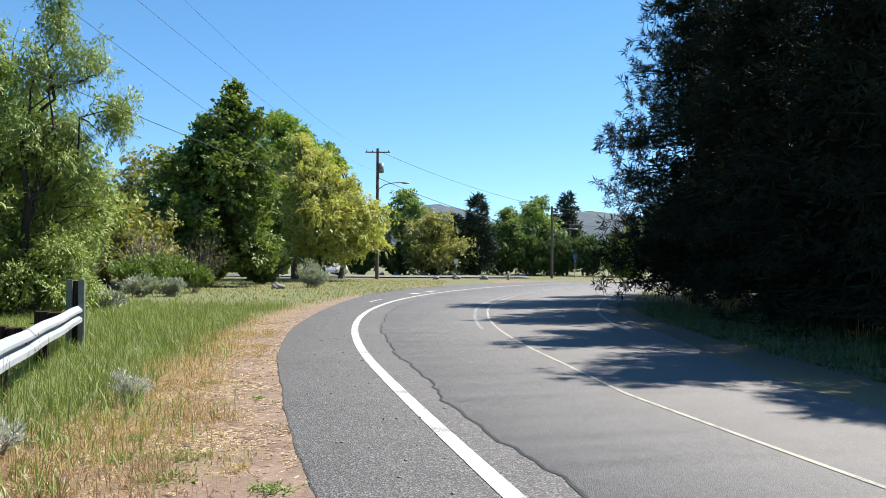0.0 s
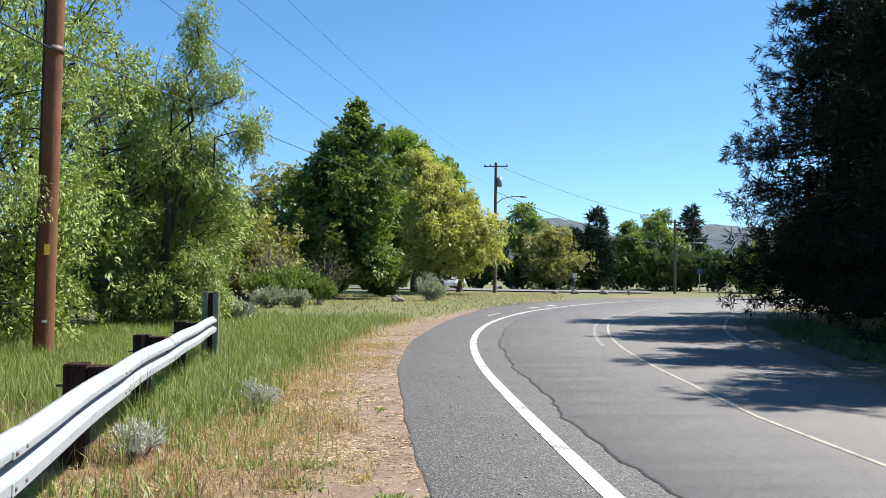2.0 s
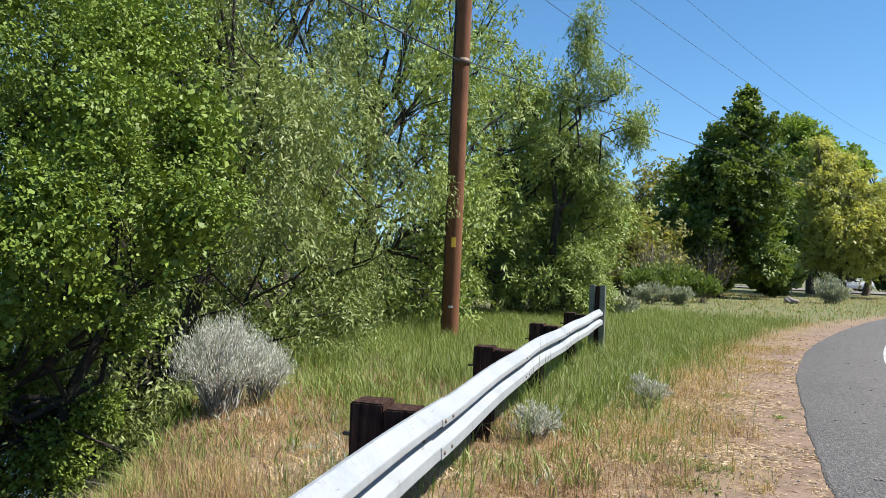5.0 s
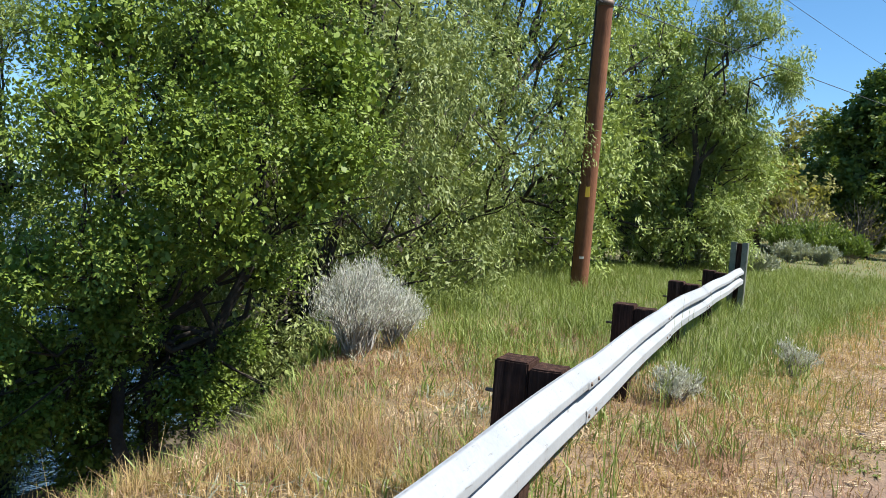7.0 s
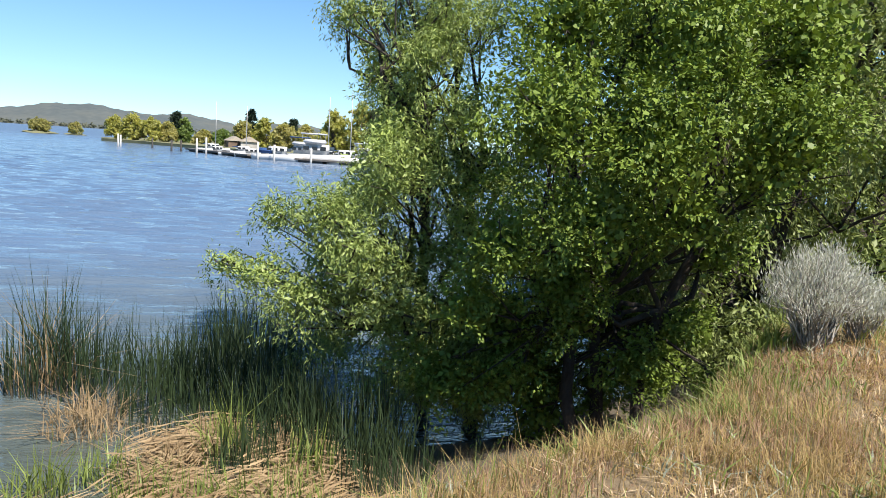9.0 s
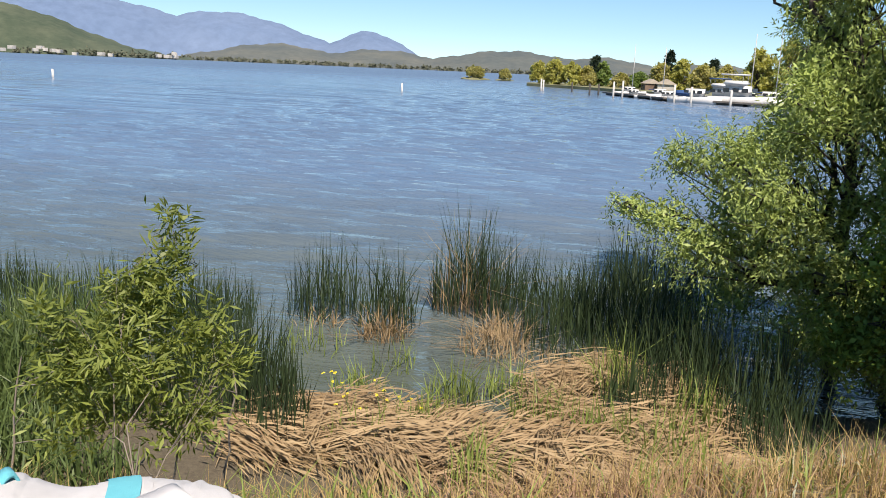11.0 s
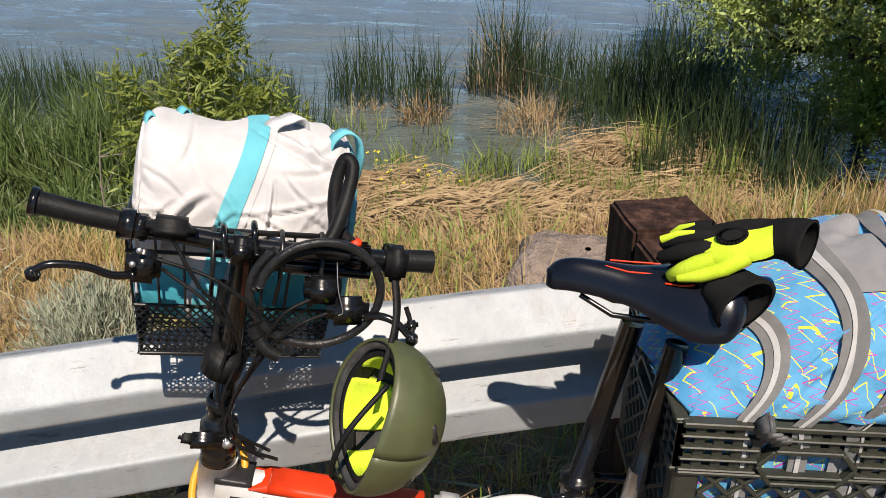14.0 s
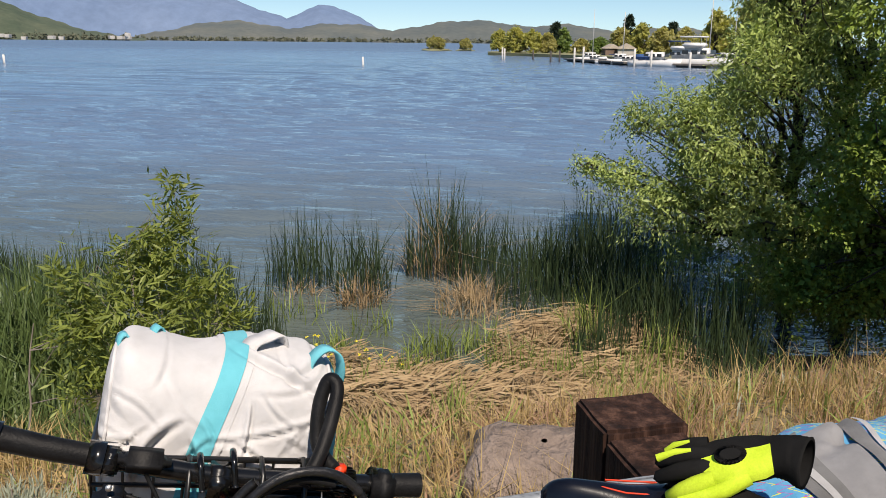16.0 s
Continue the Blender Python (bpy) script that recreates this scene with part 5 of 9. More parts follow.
for x, y, r, h in [(-14, 62, 2.4, 2.2), (-18, 63, 2.6, 2.6), (-22, 62, 2.8, 3.0), (-26, 58, 2.8, 3.0), (-30, 54, 2.8, 3.2), (-11, 107, 3.2, 4.4), (-6, 108, 3.2, 4.0), (-1, 110, 3.2, 4.8), (4, 111, 3.2, 5.2), (8, 113, 3.2, 5.6), (12, 112, 3.2, 5.0), (16, 112, 3.2, 5.6), (20, 111, 3.2, 5.2), (24, 110, 3.2, 5.6), (29, 106, 3.2, 5.2), (-17, 106, 3.4, 4.6), (-22, 104, 3.4, 4.6), (-27, 100, 3.4, 4.6), (-14, 107, 3.0, 4.2)]:
    bush("dark green brush under the trees", (x, y, 0), r, h, M_HERB, 2200, 0.62, 0.45, 26, "shrub", group="brush under the trees", stem_r=0.02, low=0.1)
for x, y, r, h in [(-13.0, 8.4, 1.5, 2.2), (-14.4, 11.5, 1.7, 2.4), (-15.6, 14.6, 1.8, 2.6), (-16.8, 18.0, 1.9, 2.8), (-17.6, 21.5, 2.0, 2.8), (-19.0, 25.0, 2.2, 3.0), (-20.5, 29.0, 2.2, 3.0)]:
    bush("dark green willow brush behind the willow trunks", on_ground(x, y), r, h, M_HERB, 3400, 0.24, 0.1, 36, "shrub", group="brush behind the willows", stem_r=0.015, low=0.1)
for x, y, r, h in [(-14.6, 42.5, 1.7, 2.1), (-16.3, 42.5, 1.5, 1.9), (-13.2, 43, 1.0, 1.5)]:
    bush("bright green leafy shrub in the verge", on_ground(x, y), r, h, M_SHRUB, 2600, 0.16, 0.09, 40, "shrub", group="green shrubs")
for x, y, r, h in [(-16.5, 45, 2.2, 3.4), (-19.5, 43, 2.2, 3.2), (-18, 50, 2.4, 4), (-22, 43, 2.4, 3.6), (-15.5, 52, 2.0, 3.6), (-24, 40, 2.4, 3)]:
    bush("leafless grey-brown thicket under the trees", (x, y, 0), r, h, M_OLIVE, 260, 0.22, 0.1, 90, "thicket", group="bare thickets", stem_r=0.03)

S = (-3.5, -1.9, float(height(-3.5, -1.9)) - 0.03)


def beside(s_, z, *r):
    """A lobe of the shrub: s_ metres along the bank, z over the lake road's level."""
    return (0.454 * s_, -0.891 * s_, z - S[2], *((r[0],) * 3 if len(r) == 1 else r))


tree("young willow shrub with upright leafy shoots on the bank", S, 0.7, 0.014, [beside(*q) for q in ((0, 0.93, 0.045, 0.045, 0.13), (0.0, 0.80, 0.07, 0.07, 0.16), (0.17, 0.72, 0.09, 0.09, 0.16), (0.05, 0.6, 0.17, 0.17, 0.2), (0.22, 0.48, 0.2), (-0.1, 0.45, 0.15), (0.45, 0.54, 0.08, 0.08, 0.2), (0.56, 0.5, 0.06, 0.06, 0.18), (0.45, 0.3, 0.17), (0.12, 0.3, 0.22), (-0.2, 0.32, 0.10, 0.10, 0.2), (0.4, 0.1, 0.2), (0.05, 0.05, 0.2))], M_SAPLING, M_TWIG, 640, 8, 0.062, 0.012, 0.0, category="shrub", name="willow_shrub", stems=4, inner=0.12, spray=0.2, fan=0.18, per=12, core_leaf=1.1)


def reeds(label, cx, cy, rx_, ry_, n, h, mat=None, lean=0.2, w=0.010, z=LAKE):
    a, q = rng.uniform(0, 2 * np.pi, n), np.sqrt(rng.uniform(0, 1, n))
    x, y = cx + np.cos(a) * rx_ * q, cy + np.sin(a) * ry_ * q
    p = np.column_stack([x, y, np.maximum(height(x, y), z - 0.15)])
    hh = h * rng.uniform(0.45, 1.2, n) * (1.08 - 0.35 * q * q) * (1 + 0.22 * lumps(x * 3, y * 3))
    v, f = blade_arrays(p, hh, w, lean, 0.15)
    return tagged(new("reeds", mesh_np("reeds", v, f, mat or M_REED)), label, "reeds", kind="stuff")


GR = "dark green bulrushes standing in the shallow water"
for cx, cy, a, b, n, h in [(-10.6, -3.75, 0.55, 0.5, 420, 1.25), (-10.3, -2.75, 0.4, 0.4, 330, 1.35), (-11.4, -1.9, 0.5, 0.55, 520, 1.5), (-11.3, -0.9, 0.9, 0.9, 900, 1.35), (-11.2, 0.4, 1.2, 0.9, 1200, 1.35),
                           (-10.2, -0.2, 0.8, 0.8, 700, 1.1), (-9.6, 0.8, 0.9, 0.7, 800, 1.2), (-8.6, 1.3, 0.9, 0.7, 800, 1.15), (-12.8, 1.0, 1.2, 1.2, 900, 1.4), (-9.6, -5.0, 0.8, 0.6, 700, 1.2), (-9.5, -6.3, 0.9, 0.8, 900, 1.25),
                           (-9.3, -7.8, 1.0, 1.0, 1100, 1.3), (-8.9, -9.6, 1.2, 1.2, 1200, 1.35), (-8.3, -11.8, 1.4, 1.4, 1200, 1.35), (-7.6, 1.6, 0.7, 0.5, 500, 0.9), (-8.2, 0.4, 0.5, 0.4, 260, 0.75), (-7.0, -3.1, 0.5, 0.4, 420, 1.25), (-7.3, -3.8, 0.6, 0.5, 520, 1.3), (-6.6, -2.75, 0.3, 0.3, 160, 0.95)]:
    reeds(GR, cx, cy, a, b, int(n * 0.62), h * (0.74 if cy < -4.4 else 0.92), w=0.014)
for cx, cy, a, b, n, h in [(-6.6, -5.2, 0.7, 0.7, 1000, 0.85), (-6.4, -6.4, 0.9, 0.8, 1300, 0.95), (-6.7, -4.5, 0.5, 0.4, 500, 0.65), (-6.8, -7.8, 1.0, 0.9, 1300, 0.95), (-7.6, -5.6, 0.8, 0.8, 900, 1.0), (-5.5, -4.7, 0.6, 0.6, 600, 0.5), (-5.3, -3.9, 0.5, 0.5, 400, 0.4), (-5.2, -5.8, 0.6, 0.7, 600, 0.55), (-4.9, -6.8, 0.7, 0.7, 600, 0.5)]:
    reeds("dark leafy green herbs at the water's edge", cx, cy, a, b, n, h, M_HERB, 0.45, 0.022)
for cx, cy, a, b, n, h in [(-8.0, -1.4, 0.35, 0.3, 220, 0.6), (-7.6, -0.5, 0.4, 0.35, 240, 0.55), (-7.0, 0.6, 0.5, 0.4, 280, 0.5), (-8.9, -2.3, 0.35, 0.3, 90, 0.5), (-9.2, -3.4, 0.4, 0.5, 110, 0.55), (-6.2, -0.9, 0.3, 0.25, 160, 0.42), (-7.9, -2.4, 0.3, 0.3, 150, 0.5), (-7.2, -1.6, 0.25, 0.3, 130, 0.45), (-8.4, -0.9, 0.3, 0.25, 150, 0.6), (-8.8, 0.2, 0.35, 0.3, 200, 0.75), (-7.4, 0.1, 0.3, 0.3, 150, 0.5), (-6.7, -2.0, 0.3, 0.35, 160, 0.4), (-7.9, 0.9, 0.4, 0.3, 220, 0.7)]:
    reeds("bright green sedge at the water's edge", cx, cy, a, b, int(n * 0.6), h, M_GREENGRASS, 0.35, 0.013)
ST = "pale dead reed stalks"
for cx, cy, a, b, n, h in [(-10.1, -3.6, 0.4, 0.3, 120, 0.4), (-9.9, -2.7, 0.35, 0.3, 260, 0.6), (-10.0, -1.3, 0.6, 0.45, 380, 0.62), (-9.4, -0.6, 0.6, 0.4, 200, 0.4), (-11.2, -1.9, 0.3, 0.4, 120, 1.3), (-9.2, 0.0, 0.5, 0.4, 240, 0.55), (-8.6, -0.5, 0.4, 0.4, 200, 0.5), (-8.4, 0.7, 0.4, 0.4, 200, 0.5)]:
    reeds(ST, cx, cy, a, b, n, h, M_STRAW, 0.9, 0.012)


def bundles(label, places, n=70, length=0.6):
    """Bundles of bent dead stalks that lie on the shore, each lying its own way."""
    P, D = [], []
    for x, y, yaw in places:
        t = radians(yaw) + rng.normal(size=n) * 0.16
        d = np.stack([np.cos(t), np.sin(t), rng.normal(size=n) * 0.05 + 0.04], 1)
        off = np.stack([-np.sin(t), np.cos(t), np.zeros(n)], 1) * (rng.normal(size=n) * 0.14)[:, None] + d * rng.uniform(-0.25, 0.25, n)[:, None]
        q = np.array([x, y, 0]) + off
        q[:, 2] = np.maximum(height(q[:, 0], q[:, 1]), LAKE) + np.abs(rng.normal(size=n)) * 0.07 + 0.02
        for s in range(3):
            P.append(q + d * length * s / 3 + np.array([0, 0, 1.0]) * (0.05, 0.09, 0.07)[s])
            D.append(unit(d + np.array([0, 0, (0.14, -0.05, -0.22)[s]])))
    v, f = leaf_arrays(np.concatenate(P), np.concatenate(D), length / 3 * 1.15, 0.017, 0.25)
    return tagged(new("straw_bundle", mesh_np("straw_bundle", v, f, M_STRAW)), label, "dead reeds", kind="stuff")


g2 = np.random.default_rng(21)
bundles("bent bundles of bleached dead reeds along the shore", [(g2.uniform(-7.7, -6.2), g2.uniform(-3.2, 1.0), g2.choice([20, 80, 120, 160]) + g2.normal() * 15) for i in range(34)] + [(g2.uniform(-7.1, -6.3), g2.uniform(-3.0, 0.8), g2.choice([60, 90, 130]) + g2.normal() * 15) for i in range(16)] + [(g2.uniform(-9.3, -7.7), g2.uniform(-0.9, 1.0), g2.choice([60, 110, 150]) + g2.normal() * 15) for i in range(16)])


def straw_mat(label, cx, cy, rx_, ry_, n, yaw, spread=0.5, length=0.55):
    a, q = rng.uniform(0, 2 * np.pi, n), np.sqrt(rng.uniform(0, 1, n))
    x, y = cx + np.cos(a) * rx_ * q, cy + np.sin(a) * ry_ * q
    z = np.maximum(height(x, y), LAKE - 0.01) + rng.uniform(0.005, 0.09, n)
    t = radians(yaw) + rng.normal(size=n) * spread
    d = np.stack([np.cos(t), np.sin(t), rng.normal(size=n) * 0.08], 1)
    v, f = leaf_arrays(np.column_stack([x, y, z]), unit(d), length, 0.016)
    return tagged(new("straw_mat", mesh_np("straw_mat", v, f, M_STRAW)), label, "dead reeds", kind="stuff")


for cx, cy, a, b, n, yaw in [(-7.0, -1.8, 0.8, 0.8, 1400, 110), (-7.1, -0.6, 0.8, 0.7, 1300, 60), (-6.7, -2.6, 0.6, 0.7, 900, 80), (-6.6, -1.0, 0.6, 0.8, 900, 100), (-6.9, 0.3, 0.5, 0.6, 700, 100)]:
    straw_mat("matted pale dead reeds along the shore", cx, cy, a, b, int(n * 0.7), yaw)

M_REDSTRAW = leaf_material("red_dead_stalk", (0.216, 0.0864, 0.0432), (0.36, 0.173, 0.0936), 0.2, 0.7)
o = straw_mat("reddish dead stalks on the mud", -7.0, -1.35, 0.28, 0.28, 260, 100, 0.4, 0.35)
o.data.materials[0] = M_REDSTRAW
M_PETAL = plain("yellow_petal", (0.54, 0.446, 0.0216), (0.612, 0.518, 0.0432), 40, 0.7)


def wildflower(x, y, h, heads, seed):
    """A branching stem with small yellow flower heads."""
    g_ = np.random.default_rng(seed)
    e = thing("wildflower", "yellow wildflower with thin green stems on the bank", "flower", "yellow wildflowers", on_ground(x, y))
    paths, tips = [], []
    for q in range(heads):
        tip = np.array([g_.normal() * 0.10, g_.normal() * 0.10, h * g_.uniform(0.75, 1.1)])
        paths.append((wobble((0, 0, 0), tip, 6, 0.01), np.linspace(0.004, 0.002, 6)))
        tips.append(tip)
    v, f = tube_arrays(paths, 5)
    part_np("stem", v, f, M_HERB, e, flat=False)
    for tip in tips:
        d = unit(g_.normal(size=(9, 3)) * np.array([1, 1, 0.4]))
        v, f = leaf_arrays(np.tile(tip, (9, 1)), d, 0.020, 0.014, 0.3)
        part_np("flower_head", v, f, M_PETAL, e, "small yellow petals")


for k, (x, y, h, heads) in enumerate([(-7.2, -1.95, 0.45, 6), (-7.0, -2.15, 0.4, 5), (-7.35, -2.4, 0.4, 4), (-4.5, -0.95, 0.35, 4), (-7.15, -1.7, 0.4, 3)]):
    wildflower(x, y, h, heads, 60 + k)


# rocks
def rock(label, c, r, squash, seed, mat=None, name="rock"):
    v, f = rock_arrays((0, 0, 0), r, squash, seed, 22)
    o = new(name, smooth(mesh_np(name, v, f, mat or M_STONE)))
    o.matrix_world = Matrix.Translation(c)
    return tagged(o, label, "rock")


M_BOULD = plain("brown_boulder", (0.158, 0.119, 0.0972), (0.274, 0.216, 0.18), 5, 0.95, 0, 1.0, 0.05, 22)
rock("grey-brown boulder lying behind the guardrail", (-2.85, -0.12, -0.02), 0.25, 0.85, 5, M_BOULD)
rock("pale boulder in the verge beside the bend", (-10.3, 50.3, 0.08), 0.33, 0.7, 6)
for x, y, r in [(1.3, 85, 0.4), (4.2, 85, 0.42), (-2.5, 104, 0.4), (0.5, 105, 0.45), (-6, 103, 0.4), (7.5, 96, 0.35), (-8, 104, 0.4), (-0.8, 84.5, 0.3)]:
    rock("pale boulder at the edge of the parking area", (x, y, 0.12), r, 0.7, int(x * 7 + 90))
# ---- hills ----
def ridge(name, label, dist, yaw0, yaw1, prof, mat, base, depth):
    """A far ridge: its skyline's angle over the horizon is prof(yaw)."""
    a = np.linspace(yaw0, yaw1, 160)
    R = np.array([1.0, 1.0 + depth * 0.45, 1.0 + depth])
    V = []
    for k, r in enumerate(R):
        rr = dist * r
        hgt = np.tan(np.radians(np.maximum(prof(a), 0.02))) * dist * (1 + depth) * (0, 0.62, 1)[k]
        V.append(np.column_stack([-np.sin(np.radians(a)) * rr, np.cos(np.radians(a)) * rr, base + hgt]))
    n = len(a)
    f = np.concatenate([np.stack([np.arange(n - 1) + k * n, np.arange(n - 1) + (k + 1) * n, np.arange(1, n) + (k + 1) * n, np.arange(1, n) + k * n], 1) for k in range(2)])
    o = new(name, smooth(mesh_np(name, np.concatenate(V), f, mat)))
    return tagged(o, label, "hill", kind="structure")


def bumps(*g):
    def prof(a):
        z = np.zeros_like(a)
        for c, w, hh in g:
            z = np.maximum(z, hh * np.exp(-((a - c) / w) ** 2))
        return z + 0.05 * np.sin(a * 2.3) + 0.03 * np.sin(a * 7.1)
    return prof


# hazy slopes: the air's haze is mixed straight into their colours
M_HAZEBLUE = plain("hazy_blue_slope", (0.0936, 0.144, 0.238), (0.122, 0.173, 0.266), 0.002, 1.0, 0, 0, 0, 0.02)
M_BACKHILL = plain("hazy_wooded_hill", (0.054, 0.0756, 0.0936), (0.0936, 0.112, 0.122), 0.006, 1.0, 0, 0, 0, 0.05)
M_HAZEWOOD = plain("hazy_wooded_slope", (0.057, 0.075, 0.08), (0.115, 0.12, 0.102), 0.006, 1.0, 0, 0, 0, 0.05)
M_NEARWOOD = plain("wooded_slope", (0.0288, 0.0504, 0.0288), (0.0792, 0.0936, 0.0576), 0.01, 1.0, 0, 0, 0, 0.06)
ridge("hill_far", "hazy blue mountains beyond the lake", 4200, 94, 150, bumps((106.9, 3.6, 2.35), (116.5, 8, 3.15), (128, 14, 4.0)), M_HAZEBLUE, LAKE, 0.1)
ridge("hill_middle", "brown-green wooded hills on the far shore", 2500, 80, 124, bumps((113, 5, 1.3), (106, 5.5, 1.2), (97, 6.5, 1.5), (91, 5, 1.3), (84, 6, 1.1)), M_HAZEWOOD, LAKE, 0.15)
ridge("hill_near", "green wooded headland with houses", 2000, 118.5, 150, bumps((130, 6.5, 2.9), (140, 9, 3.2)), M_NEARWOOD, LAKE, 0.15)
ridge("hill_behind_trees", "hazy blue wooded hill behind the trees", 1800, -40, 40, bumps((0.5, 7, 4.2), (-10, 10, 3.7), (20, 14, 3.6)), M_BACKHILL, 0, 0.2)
# trees on the far shore
g = np.random.default_rng(11)
P, D = [], []
for i in range(520):
    a = radians(g.uniform(83, 132))
    d = 2480 * (1 + abs(g.normal()) * 0.012) if a < radians(119.5) else 1990 * (1 + abs(g.normal()) * 0.015)
    c = np.array([-math.sin(a) * d, math.cos(a) * d, LAKE + (d / (2480 if a < radians(119.5) else 1990) - 1) * 200])
    r = g.uniform(3, 7)
    q = unit(g.normal(size=(14, 3))) * r * np.array([1, 1, 0.8]) * g.uniform(0.3, 1, (14, 1)) + c + np.array([0, 0, r * 0.8])
    P.append(q)
v, f = leaf_arrays(np.concatenate(P), unit(rng.normal(size=(len(P) * 14, 3))), 6, 4.5)
# leaf colour greyed to include haze over the lake
M_SHOREWOOD = leaf_material("hazy_far_shore_leaf", (0.072, 0.0864, 0.0648), (0.144, 0.144, 0.101), 0.1, 0.9, 0.1)
tagged(new("far_shore_trees", mesh_np("far_shore_trees", v, f, M_SHOREWOOD)), "scattered dark trees along the far shore", "trees", kind="stuff")
M_HOUSE = plain("pale_wall", (0.324, 0.302, 0.274), (0.49, 0.468, 0.432), 0.1, 0.9)
for i in range(16):
    a = radians(g.uniform(119.5, 131))
    d = 1975
    o = part_bm("house", box_bm(14, 10, 7, 0.3, 1), M_HOUSE, flat=True)
    o.matrix_world = Matrix.Translation((-math.sin(a) * d, math.cos(a) * d, LAKE + g.uniform(2, 16))) @ pose(0, 0, 0, 0, 0, g.uniform(0, 90))
    tagged(o, "small pale house on the far headland", "house", "houses on the far headland")

# ---- marina ----
def at_yaw(yaw, d, z=LAKE):
    return (-0.45 - d * math.sin(radians(yaw)), -0.16 + d * math.cos(radians(yaw)), z)


land = []
for yaw, d in [(95.9, 228), (93.5, 214), (91, 198), (89, 185), (85, 165), (80, 150), (74, 150), (74, 420), (85, 420), (93, 300), (95.9, 250)]:
    land.append(at_yaw(yaw, d, LAKE + 0.7))
v = land + [(x, y, LAKE - 1) for x, y, z in land]
k = len(land)
bm = bmesh.new()
bv = [bm.verts.new(q) for q in v]
bm.faces.new(bv[:k][::-1])
for i in range(k):
    bm.faces.new([bv[i], bv[(i + 1) % k], bv[(i + 1) % k + k], bv[i + k]])
bmesh.ops.recalc_face_normals(bm, faces=bm.faces)
M_BANK = plain("grassy_bank", (0.115, 0.122, 0.0504), (0.216, 0.202, 0.108), 0.15, 0.95, 0, 0.3, 0.1, 2)
tagged(part_bm("headland", bm, M_BANK, flat=True), "low grassy headland behind the marina", "headland", kind="structure")
for yaw, d, r in [(99.5, 330, 5.5), (97.4, 335, 3.6)]:
    v, f = rock_arrays((0, 0, 0), r, 0.16, int(r * 7), 16)
    o = new("islet", smooth(mesh_np("islet", v, f, M_BANK)))
    o.matrix_world = Matrix.Translation(at_yaw(yaw, d, LAKE + 0.1))
    tagged(o, "low grassy islet in the lake", "islet", kind="structure")
far = dict(leaf=0.42, width=0.27, inner=0.25, group="trees behind the marina")
for i, (yaw, d, h, r, mt, lab) in enumerate([(99.5, 330, 5.2, 3.8, M_MARINA, "olive willow on a small islet"), (97.4, 335, 5.0, 2.6, M_MARINA, "small olive tree on a low islet"),
        (95.1, 236, 6.8, 3.0, M_PALEYELLOW, "yellow-green willow on the headland"), (94.0, 230, 7.6, 3.4, M_PALEYELLOW, "yellow-green willow on the headland"), (92.9, 226, 7.0, 3.2, M_PALEYELLOW, "weeping yellow-green willow on the headland"), (91.9, 228, 6.2, 2.8, M_MARINA, "olive willow on the headland"),
        (90.9, 235, 7.6, 2.6, M_FARGREEN, "dark green tree behind the marina"), (89.6, 225, 4.6, 2.6, M_MARINA, "low olive tree behind the houses"), (88.4, 222, 5.2, 2.6, M_FARGREEN, "low green tree behind the houses"), (87.0, 215, 7.6, 3.0, M_MARINA, "olive tree behind the boats"),
        (85.7, 210, 8.4, 3.6, M_PALEYELLOW, "large olive willow behind the boats"), (84.3, 206, 7.6, 3.4, M_MARINA, "large olive willow behind the boats"), (82.9, 200, 7.2, 3.2, M_MARINA, "olive tree behind the boats"), (80.9, 180, 10.5, 4.2, M_PALEYELLOW, "large olive tree behind the boats"), (79.0, 175, 12, 4.6, M_PALEYELLOW, "yellow-green willow behind the boats"), (77, 170, 13, 5, M_FARGREEN, "tall green tree behind the boats"), (75, 175, 13, 5, M_FARGREEN, "tall green tree behind the boats")]):
    tree(lab, at_yaw(yaw, d, LAKE + 0.6), h * 0.5, 0.35, round_lobes(15, r, r, 0.9, h - 1.2, r * 0.45, 80 + i, 0.42), mt, M_BARK, 1300, 5, droop=0.3, spray=0.8, fan=0.3, per=14, **far)
for yaw, d, h in [(86.5, 235, 10.5), (91.3, 235, 8.0), (83.7, 225, 8)]:
    conifer("dark conifer behind the marina", at_yaw(yaw, d, LAKE + 0.6), h, 2.6, M_SPRUCE, M_BARK, 16, 9, 0.8, k=9, group="conifers behind the marina", name="spruce_tree", fat=0.3)

M_HULL = plain("white_gelcoat", (0.533, 0.533, 0.526), (0.605, 0.605, 0.598), 0.8, 0.35)
M_DARKGLASS = plain("dark_window_glass", (0.0144, 0.018, 0.0216), (0.036, 0.0396, 0.0432), 2, 0.15)
M_NAVY = plain("blue_canvas", (0.0144, 0.0504, 0.158), (0.0288, 0.0864, 0.23), 2, 0.8)
M_DOCK = plain("dock_timber", (0.0936, 0.0828, 0.072), (0.18, 0.162, 0.144), 0.6, 0.9)
M_PILE = plain("pale_piling", (0.396, 0.389, 0.367), (0.518, 0.511, 0.49), 1.5, 0.85)
M_DARKPILE = plain("dark_piling", (0.036, 0.0324, 0.0288), (0.072, 0.0648, 0.0576), 1.5, 0.9)


